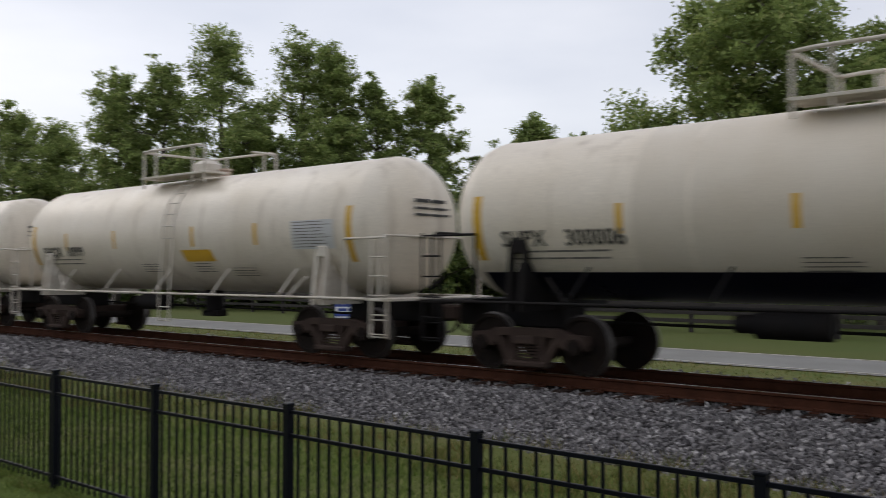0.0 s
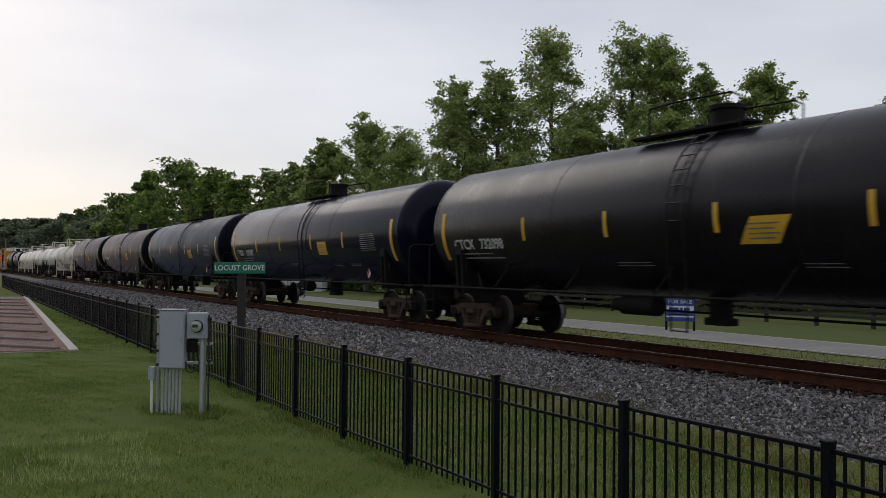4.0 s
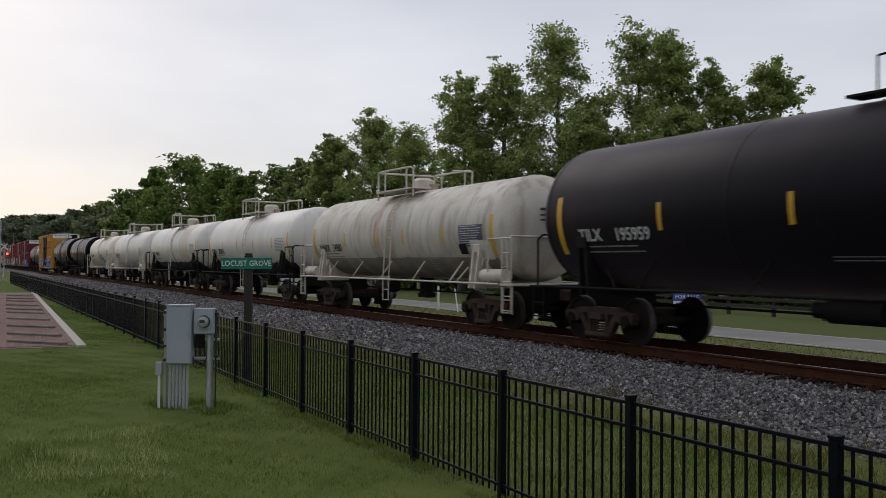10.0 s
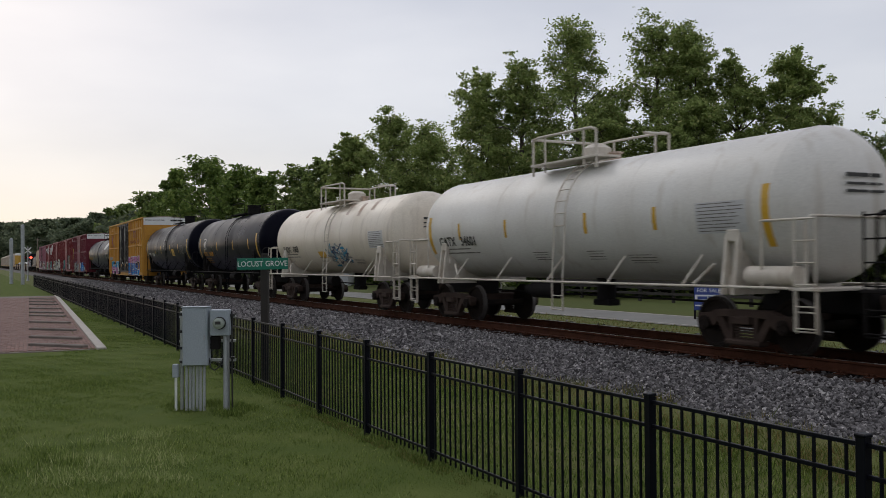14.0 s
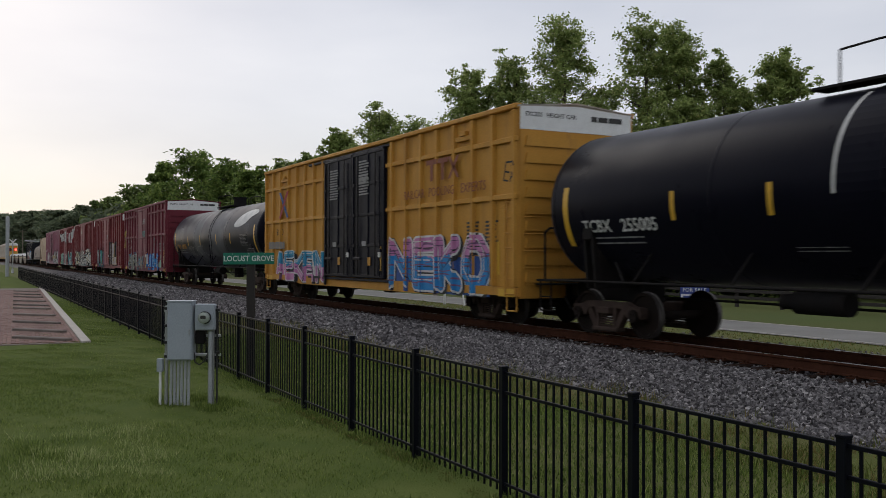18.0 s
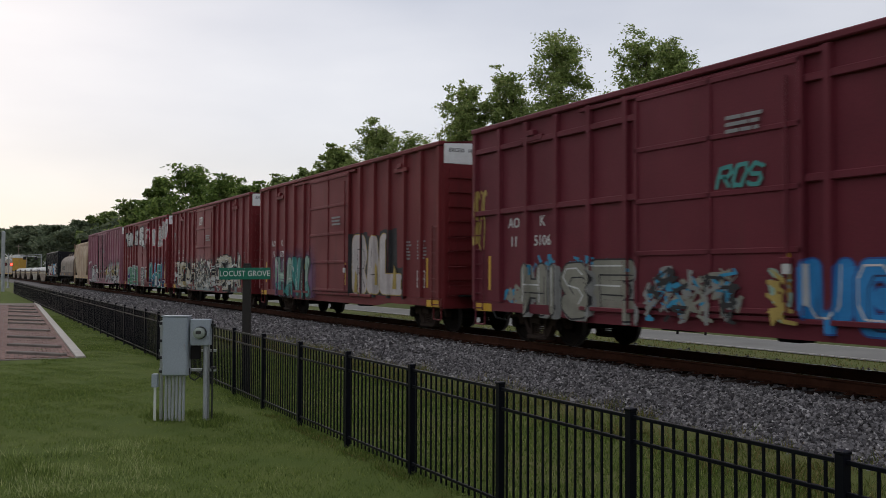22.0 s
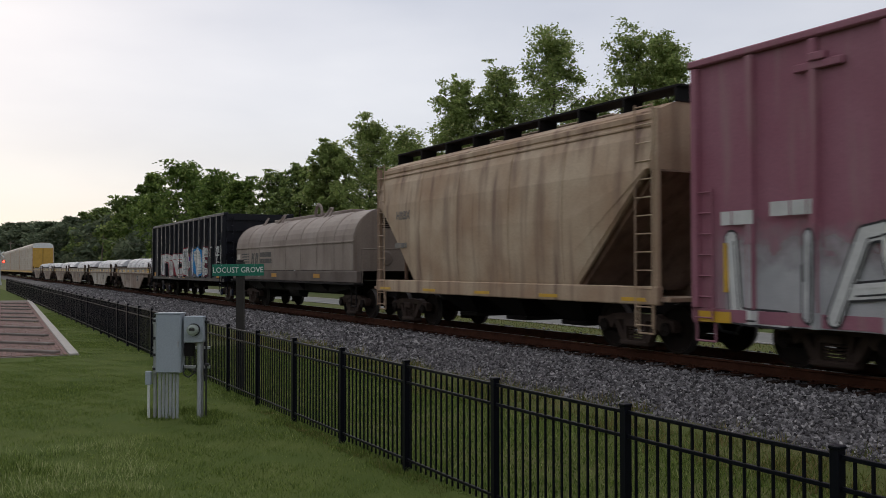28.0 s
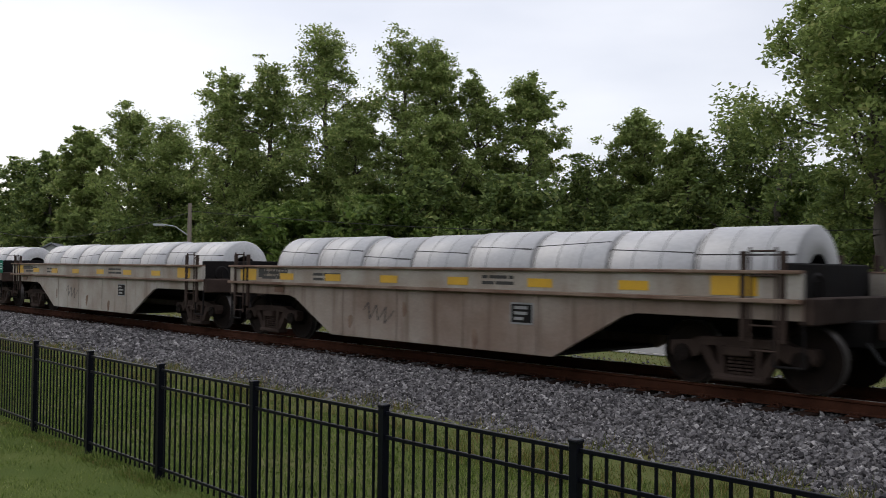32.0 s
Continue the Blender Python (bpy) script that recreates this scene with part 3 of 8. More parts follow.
for k in range(5, -56, -1):
    x = k * PANEL
    if k - 4 == -55:
        break
    y = fence_y(FENCE_X + x) - FENCE_Y
    y1 = fence_y(FENCE_X + x - PANEL) - FENCE_Y
    ob = new("post", post_mesh)
    ob.parent, ob.matrix_basis = fence, pose(x, y, 0)
    for z in (1.165, 0.985, 0.14):
        ob = new("fence_rail", rail_mesh)
        ob.parent, ob.matrix_basis = fence, pose(x - PANEL / 2, (y + y1) / 2, z, 0, 0, math.degrees(math.atan2(y - y1, PANEL)))
    for i in range(15):
        px = x - PANEL * (i + 1) / 16
        py = fence_y(FENCE_X + px) - FENCE_Y
        if count < 300:
            ob = new("picket", picket_mesh)
            ob.parent, ob.matrix_basis = fence, pose(px, py, 0)
            count += 1
        else:
            far_pickets.box(px - 0.008, px + 0.008, py - 0.008, py + 0.008, 0.06, 1.163)
tagged(part("distant_picket", far_pickets, FENCE, fence), kind="stuff")

# ---- rolling stock ----
RAIL_Z = RAIL_TOP


def out(s, lo, hi):
    """y from lo to hi outwards on the side s."""
    return sorted((s * lo, s * hi))


def wheelset_mesh():
    g = Geo()
    for s in (-1, 1):
        o = s * 0.753
        rows = [(o - s * 0.07, 0.0), (o - s * 0.07, 0.40), (o - s * 0.068, 0.482), (o - s * 0.04, 0.482), (o - s * 0.03, 0.458), (o + s * 0.07, 0.455), (o + s * 0.07, 0.40), (o + s * 0.035, 0.38), (o + s * 0.02, 0.16), (o + s * 0.09, 0.13), (o + s * 0.09, 0.0)]
        tmp = Geo().lathe(rows, 32, slots=[0, 0, 0, 1, 1, 0, 0, 0, 0, 0])
        g.add([(-y, x, z) for x, y, z in tmp.v], tmp.f)
        g.m[-len(tmp.f):], g.s[-len(tmp.f):] = tmp.m, [False] * len(tmp.f)
    g.cyl((0, -0.95, 0), (0, 0.95, 0), 0.085, 12)
    for s in (-1, 1):
        g.cyl((0, s * 0.93, 0), (0, s * 1.12, 0), 0.125, 14)
        for i in range(3):
            a = radians(120 * i + 15)
            g.cyl((0.07 * math.cos(a), s * 1.11, 0.07 * math.sin(a)), (0.07 * math.cos(a), s * 1.145, 0.07 * math.sin(a)), 0.02, 6)
    return g.mesh("wheelset", [WHEEL, TREAD])


def side_frame_mesh():
    g = Geo()
    for s in (-1, 1):
        g.prism([(s * 0.0, 0.72), (s * 0.62, 0.70), (s * 0.78, 0.64), (s * 1.08, 0.62), (s * 1.1, 0.50), (s * 1.06, 0.40), (s * 1.0, 0.50), (s * 0.78, 0.52), (s * 0.72, 0.40), (s * 0.64, 0.44), (s * 0.56, 0.58), (0, 0.60)][::s], -0.09, 0.09)
        g.prism([(s * 0.52, 0.62), (s * 0.66, 0.58), (s * 0.36, 0.13), (s * 0.2, 0.13)][::s], -0.075, 0.075)
        g.prism([(s * 0.24, 0.62), (s * 0.34, 0.62), (s * 0.30, 0.2), (s * 0.22, 0.2)][::s], -0.085, 0.085)
        g.cbox(s * 0.89 - 0.15, s * 0.89 + 0.15, -0.06, 0.06, 0.55, 0.60, 0.01)
    g.cbox(-0.40, 0.40, -0.13, 0.13, 0.10, 0.20, 0.025)
    for x in (-0.13, 0.0, 0.13):
        for i in range(5):
            g.cyl((x, -0.03, 0.21 + 0.05 * i), (x, -0.03, 0.24 + 0.05 * i), 0.062, 8)
    g.cbox(-0.2, 0.2, -0.16, 0.10, 0.46, 0.60, 0.02)
    return g.mesh("side_frame", TRUCK)


WHEELSET, SIDE_FRAME = wheelset_mesh(), side_frame_mesh()
BOLSTER = Geo().cbox(-0.2, 0.2, -1.05, 1.05, 0.46, 0.68, 0.03).cyl((0, 0, 0.66), (0, 0, 0.78), 0.2, 12).cbox(-0.7, -0.6, -0.75, 0.75, 0.36, 0.5, 0.02).cbox(0.6, 0.7, -0.75, 0.75, 0.36, 0.5, 0.02).mesh("truck", TRUCK)
COUPLER = Geo().cbox(-0.62, -0.1, -0.09, 0.09, -0.09, 0.09, 0.015).cbox(-0.2, 0.14, -0.16, 0.12, -0.14, 0.14, 0.03).cbox(-0.02, 0.2, 0.0, 0.17, -0.13, 0.13, 0.03).tube([(-0.1, 0.16, -0.1), (0.02, 0.2, -0.3), (0.16, 0.16, -0.36)], 0.025).mesh("coupler", TRUCK)
wheelsets = [[], []]


def running_gear(car, length, centres, tip=None):
    """Two trucks with their wheels, and the couplers."""
    for s in (-1, 1):
        truck = part("truck", BOLSTER, None, car, at=pose(s * centres / 2, 0, 0))
        for y in (-0.98, 0.98):
            part("side_frame", SIDE_FRAME, None, truck, at=pose(0, y, 0, 0, 0, 180 if y > 0 else 0))
        for i, x in ((0, -0.89), (1, 0.89)):
            wheelsets[i].append(part("wheelset", WHEELSET, None, truck, at=pose(x, 0, 0.457)))
        part("coupler", COUPLER, None, car, at=pose(s * (length / 2 - 0.1), 0, 0.86, 0, 0, 0 if s > 0 else 180))


def ladder(car, x, y, z0, z1, material, width=0.42, step=0.34, deep=0.0, name="ladder"):
    g = Geo()
    for s in (-1, 1):
        g.cyl((x + s * width / 2, y, z0), (x + s * width / 2, y + deep, z1), 0.018, 6)
    n = max(1, int((z1 - z0) / step))
    for i in range(n + 1):
        z = z0 + 0.05 + (z1 - z0 - 0.1) * i / n
        yy = y + deep * (z - z0) / (z1 - z0)
        g.cyl((x - width / 2, yy, z), (x + width / 2, yy, z), 0.014, 6)
    return part(name, g, material, car)


def car_base(label, category="freight car", name="freight_car"):
    return tagged(new(name), label, category, "freight cars of the train")


def on_tank(R, zc, a):
    """A point of the shell's near side at the angle a above the middle, and the tilt of the surface."""
    return -R * math.cos(radians(a)), zc + R * math.sin(radians(a))


def shell_patch(car, name, x0, x1, a0, a1, R, zc, material, lift=0.004, label="", skew=0.0):
    """A flat mark that follows the shell: stripe, placard or panel."""
    n = max(2, int(abs(a1 - a0) / 5))
    v, f = [], []
    for j in range(n + 1):
        a = a0 + (a1 - a0) * j / n
        y, z = on_tank(R + lift, zc, a)
        dx = skew * (j / n - 0.5)
        v += [(x0 + dx, y, z), (x1 + dx, y, z)]
    f = [(2 * j, 2 * j + 1, 2 * j + 3, 2 * j + 2) for j in range(n)]
    return part(name, quick(name, v, f, material), None, car, label)


def shell_text(car, words, x, a, R, zc, size, material, wide=1.0, bold=0.0):
    y, z = on_tank(R + 0.012, zc, a)
    first = 0
    for word in words.split(" "):
        lettering(word, size, material, car, side(x + (first + len(word) / 2 - len(words) / 2) * size * 0.62 * wide, y, z, a), bold, wide)
        first += len(word) + 1


def shell_print(car, x, a, width, rows, pitch, R, zc, material, seed):
    """Unreadable small print on the shell."""
    r2 = random.Random(seed)
    v, f = [], []
    for i in range(rows):
        aa = a - math.degrees(pitch * i / R)
        ab = aa - math.degrees(pitch * 0.27 / R)
        px, end = x, x + width * (1 - 0.25 * r2.random())
        while px < end - 0.03:
            w = min(end - px, r2.uniform(0.3, 0.8))
            ya, za = on_tank(R + 0.005, zc, aa)
            yb, zb = on_tank(R + 0.005, zc, ab)
            n = len(v)
            v += [(px, ya, za), (px + w, ya, za), (px + w, yb, zb), (px, yb, zb)]
            f.append((n, n + 1, n + 2, n + 3))
            px += w + 0.03
    return part("small_print", quick("small_print", v, f, material), None, car)


def tank_car(label, length, R, zc, paint, head_paint=None, trim=UNDER, rack="dark", top_trim=None, mark="", mark_col=LETTER_W, low_paint=None, bands=(), stripes=YELLOW,
             panel=LETTER_G, jacket=True, seed=0, half_rail=True, tank_gap=0.62, mark_size=0.36, placard=None, ladder_x=None, stripe_x=None):
    car = car_base(label, "tank car", "tank_car")
    ladder_x = ladder_x if ladder_x is not None else 0.42 if rack == "white" else 0.66
    hl = length / 2 - tank_gap
    hd = 0.55 if jacket else 0.78
    def prof():
        k = 10
        left = [(-hl + hd * (1 - math.cos(radians(90 * i / k))) , R * math.sin(radians(90 * i / k)) ** (0.62 if jacket else 0.85)) for i in range(k)]
        mid = [(-hl + hd, R)]
        cuts = sorted({b for x0, x1, _ in bands for b in (x0, x1)})
        mid += [(c, R) for c in cuts if -hl + hd < c < hl - hd] + [(hl - hd, R)]
        return left + mid + [(-x, r) for x, r in left[::-1]]
    rows = prof()
    mats, slots = [paint, head_paint or paint], []
    for (xa, _), (xb, _) in zip(rows, rows[1:]):
        xm, sl = (xa + xb) / 2, 0
        if abs(xm) > hl - hd + 0.001:
            sl = 1
        for x0, x1, bm_ in bands:
            if x0 <= xm <= x1:
                if bm_ not in mats:
                    mats.append(bm_)
                sl = mats.index(bm_)
        slots.append(sl)
    part("shell", Geo().lathe(rows, 56, zc=zc, slots=slots), mats, car)
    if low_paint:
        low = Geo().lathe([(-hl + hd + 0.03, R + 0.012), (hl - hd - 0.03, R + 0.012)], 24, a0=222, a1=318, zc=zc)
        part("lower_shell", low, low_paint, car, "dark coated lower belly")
    for x in (-hl + hd, hl - hd, -hl * 0.36, hl * 0.36):
        part("weld_band", Geo().lathe([(x - 0.03, R + 0.001), (x - 0.02, R + 0.006), (x + 0.02, R + 0.006), (x + 0.03, R + 0.001)], 48, zc=zc), paint, car)
    # stub sills, saddles and end platforms
    cen = length - 4.55
    for s in (-1, 1):
        g = Geo().cbox(s * hl - 1.9 if s > 0 else -hl - 0.3, hl + 0.3 if s > 0 else -hl + 1.9, -0.33, 0.33, 0.68, 1.06, 0.02)
        part("stub_sill", g, UNDER, car)
        x = s * cen / 2
        g = Geo().prism([(-1.28, 0.98), (1.28, 0.98), (1.3, 1.12), (R * 0.82, zc - R * 0.55), (-R * 0.82, zc - R * 0.55), (-1.3, 1.12)], x - 0.11, x + 0.11, 0, "yz")
        for q in (-1, 1):
            g.prism([(-1.42, 0.98), (-1.24, 0.98), (-R * 0.90, zc - R * 0.44), (-R * 0.965, zc - R * 0.36)], x + q * 0.13 - 0.035, x + q * 0.13 + 0.035, 0, "yz")
        g.cbox(x - 0.15, x + 0.15, -R * 0.97, -R * 0.90, zc - R * 0.46, zc - R * 0.30, 0.02)
        part("saddle", g, trim, car)
        e = s * (length / 2 - 0.62)
        part("end_platform", Geo().cbox(e - 0.3, e + 0.3, -1.45, 1.45, 1.08, 1.13, 0.008), trim, car)
        if rack == "white":
            ladder(car, e, -1.44, 0.45, 2.25, trim, 0.4)
            part("brake_stand", Geo().cyl((e - s * 0.9, -1.4, 1.1), (e - s * 0.9, -1.4, 2.2), 0.022, 6).cyl((e - s * 0.9, -1.4, 2.2), (e, -1.42, 2.2), 0.022, 6), trim, car)
        part("end_handrail", Geo().tube([(e, -1.42, 1.1), (e, -1.42, 2.15), (e, -1.3, 2.25), (e, 1.3, 2.25), (e, 1.42, 2.15), (e, 1.42, 1.1)], 0.024, 6), trim, car)
        for y in (-1.4, 1.4):
            g = Geo()
            for xx in (e - 0.2, e + 0.2):
                g.cyl((xx, y, 0.42), (xx, y, 1.1), 0.017, 6)
            for z in (0.45, 0.75):
                g.cyl((e - 0.2, y, z), (e + 0.2, y, z), 0.015, 6)
            part("sill_step", g, trim, car)
            part("saddle_strut", Geo().cyl((s * cen / 2 - s * 0.9, y * 0.95, 1.14), (s * cen / 2 - s * 0.5, y * 0.86, 1.5), 0.03, 6), trim, car)
    if half_rail:
        for y in (-1.5, 1.5):
            part("side_rail", Geo().tube([(-length / 2 + 0.9, y, 1.12), (length / 2 - 0.9, y, 1.12)], 0.026, 6), trim, car)
            for i in range(5):
                x = -hl * 0.62 + hl * 1.24 * i / 4
                part("rail_bracket", Geo().cyl((x, y, 1.12), (x + 0.22, y * 0.80, zc - R * 0.62), 0.022, 6), trim, car)
    # brake gear and outlet under the belly
    part("bottom_outlet", Geo().cyl((0.2, 0, 0.68), (0.2, 0, zc - R + 0.06), 0.22, 12).cbox(-0.1, 0.5, -0.16, 0.16, 0.56, 0.7, 0.02), UNDER, car)
    part("air_reservoir", Geo().cyl((-1.9, -0.55, 0.88), (-0.9, -0.55, 0.88), 0.2, 12).cyl((-2.2, -0.55, 0.88), (-1.9, -0.55, 0.88), 0.13, 10), UNDER, car)
    part("brake_rod", Geo().cyl((-hl + 2.0, 0.2, 0.78), (hl - 2.0, 0.25, 0.74), 0.025, 6), UNDER, car)
    # ladder, top platform, dome
    g = Geo()
    x = ladder_x
    for sgn in (-1, 1):
        pts = [(x + sgn * 0.2, -1.5, 0.5), (x + sgn * 0.2, -1.5, 1.12)] + [(x + sgn * 0.2, *on_tank(R + 0.09, zc, a)) for a in range(0, 71, 10)]
        g.tube(pts, 0.018, 6)
    for z in (0.52, 0.82, 1.12):
        g.cyl((x - 0.2, -1.5, z), (x + 0.2, -1.5, z), 0.014, 6)
    for a in range(-6, 71, 11):
        y, z = on_tank(R + 0.09, zc, a)
        g.cyl((x - 0.2, y, z), (x + 0.2, y, z), 0.014, 6)
    part("side_ladder", g, TRIMWHITE if rack == "white" else paint, car)
    top = zc + R
    if rack == "white":
        part("top_platform", Geo().cbox(-1.3, 1.3, -1.05, -0.45, top - 0.03, top + 0.02, 0.006).cbox(-1.3, 1.3, 0.45, 1.05, top - 0.03, top + 0.02, 0.006), top_trim or TRIMWHITE, car, "rust-stained walkway")
        H = top + 0.62
        for y in (-1.0, 1.0):
            part("safety_railing", Geo().tube([(-1.25, y, top - 0.25), (-1.25, y, H), (-0.95, y, H + 0.02), (1.0, y, H), (1.2, y, H - 0.06), (1.2, y, top - 0.25)], 0.03, 8).cyl((-0.75, y, top - 0.2), (-0.75, y, H), 0.026, 6).cyl((0.75, y, top - 0.2), (0.75, y, H), 0.026, 6), top_trim or TRIMWHITE, car)
        part("end_railing", Geo().tube([(-1.25, -1.0, H), (-1.25, 1.0, H)], 0.03, 8), top_trim or TRIMWHITE, car)
        part("end_railing", Geo().tube([(1.2, 0.3, H - 0.06), (1.2, 1.0, H - 0.06)], 0.03, 8), top_trim or TRIMWHITE, car)
        part("protective_housing", Geo().cyl((-0.1, 0, top - 0.05), (-0.1, 0, top + 0.33), 0.33, 18).cyl((-0.1, 0, top + 0.33), (-0.1, 0, top + 0.42), 0.33, 18, 0, 0.2), top_trim or TRIMWHITE, car)
        part("valve", Geo().cyl((0.45, 0.1, top - 0.05), (0.45, 0.1, top + 0.16), 0.13, 10).cyl((0.45, 0.1, top + 0.16), (0.45, 0.1, top + 0.2), 0.17, 10), RUSTBAND, car)
    else:
        part("top_platform", Geo().cbox(-1.5, 1.5, -0.75, -0.35, top + 0.0, top + 0.05, 0.006).cbox(-1.5, 1.5, 0.35, 0.75, top + 0.0, top + 0.05, 0.006), UNDER, car)
        part("manway", Geo().cyl((0.35, 0, top - 0.06), (0.35, 0, top + 0.42), 0.32, 18).cyl((0.35, 0, top + 0.42), (0.35, 0, top + 0.5), 0.36, 18), UNDER, car)
        part("relief_valve", Geo().cyl((-0.45, 0.1, top - 0.05), (-0.45, 0.1, top + 0.26), 0.12, 10), UNDER, car)
        for y in (-0.8, 0.8):
            part("top_handrail", Geo().tube([(-0.9, y, top - 0.1), (-0.9, y, top + 0.55), (-0.2, y, top + 0.58), (1.2, y, top + 0.55), (1.4, y, top + 0.45), (1.4, y, top - 0.1)], 0.018, 6), UNDER, car)
    # stripes and marks of the near side
    dark = rack == "dark"
    if stripes:
        for x in stripe_x or ((-4.8, -1.85, 1.5, 4.4) if dark else (-4.4, -2.05, 1.2, 3.4)):
            shell_patch(car, "reflective_stripe", x - 0.055, x + 0.055, -15, 4, R, zc, stripes)
        for x in (-hl + hd + (0.42 if dark else 0.1), hl - hd - (0.42 if dark else 0.1)):
            shell_patch(car, "reflective_stripe", x - 0.085, x + 0.085, -32, 14, R, zc, stripes)
    fine = LETTER_F if mark_col is LETTER_B else mark_col
    if panel is LETTER_B:
        panel = LETTER_F
    if mark:
        shell_text(car, mark, -hl + hd + (2.15 if dark else 1.72), -17, R, zc, mark_size, mark_col, 0.95, 0.006)
        shell_print(car, -hl + hd + (1.1 if dark else 0.7), -25, 2.0, 2, 0.12, R, zc, fine if not dark else LETTER_G, seed)
        for i, z in enumerate((2.95, 2.8, 2.68)):
            part("end_lettering", bars(Geo(), -0.5, z, 1.0, 1, 0.12 if i == 0 else 0.08, -0.002, 0, 0.2, seed + i), mark_col, car, at=pose(hl + 0.012, 0, 0, 0, 0, 90))
    if rack == "white" and seed in (20, 23):
        for s in (-1, 1):
            x = s * (hl - 0.75)
            part("end_reservoir", Geo().cyl((x - 0.5, -1.28, 1.3), (x + 0.5, -1.28, 1.3), 0.17, 14), trim, car)
    if dark and stripes and seed not in (25, 27):
        tilt = 0.3 if seed == 15 else 0.0
        field = shell_patch(car, "yellow_panel", 2.15, 2.95, -23, -6, R, zc, YELLOW, 0.004, "yellow data panel with rows of print", tilt)
        for q in range(4):
            shell_patch(field, "panel_print", 2.22, 2.86 - 0.1 * (q % 2), -11 - 3 * q, -10 - 3 * q, R, zc, LETTER_F, 0.006)
    if rack == "white" and seed == 12:
        shell_patch(car, "yellow_panel", 0.75, 1.85, -30, -18, R, zc, YELLOW, label="faded orange data panel", skew=-0.1)
    if panel:
        x = hl - hd - (1.72 if not dark else 2.65)
        if not dark:
            shell_patch(car, "data_panel", x, x + 1.2, -20, 4, R, zc, PANELBLUE if seed == 20 else PANELWHITE, 0.003, "data panel with rows of print")
            shell_print(car, x + 0.05, 3, 1.1, 9, 0.06, R, zc, LETTER_W if seed == 20 else panel, seed + 3)
        else:
            shell_print(car, x, 0, 1.2, 9, 0.062, R, zc, panel, seed + 3)
        for px, a, w_ in ((-1.1, -32, 0.75), (1.0, -32, 0.7), (2.3, -37, 0.85)) if not dark else ((-1.3, -35, 1.2), (3.1, -36, 0.9), (4.5, -36, 1.0)):
            shell_print(car, px, a, w_, 4 if not dark else 2, 0.07, R, zc, fine if not dark else LETTER_G, seed + 4)
    if placard:
        part("hazard_placard", Geo().box(-0.1, 0.1, -0.012, 0, -0.1, 0.1, 0, Matrix.Rotation(radians(45), 4, "Y")), placard, car, at=pose(cen / 2 - 0.85, -1.52, 1.42))
        part("placard_field", Geo().box(-0.09, 0.02, -0.016, -0.012, -0.09, 0.09, 0, Matrix.Rotation(radians(45), 4, "Y")), SPRAY["red"], car, at=pose(cen / 2 - 0.85, -1.52, 1.42))
    running_gear(car, length, cen)
    return car, hl, hd


RIB = 0.09


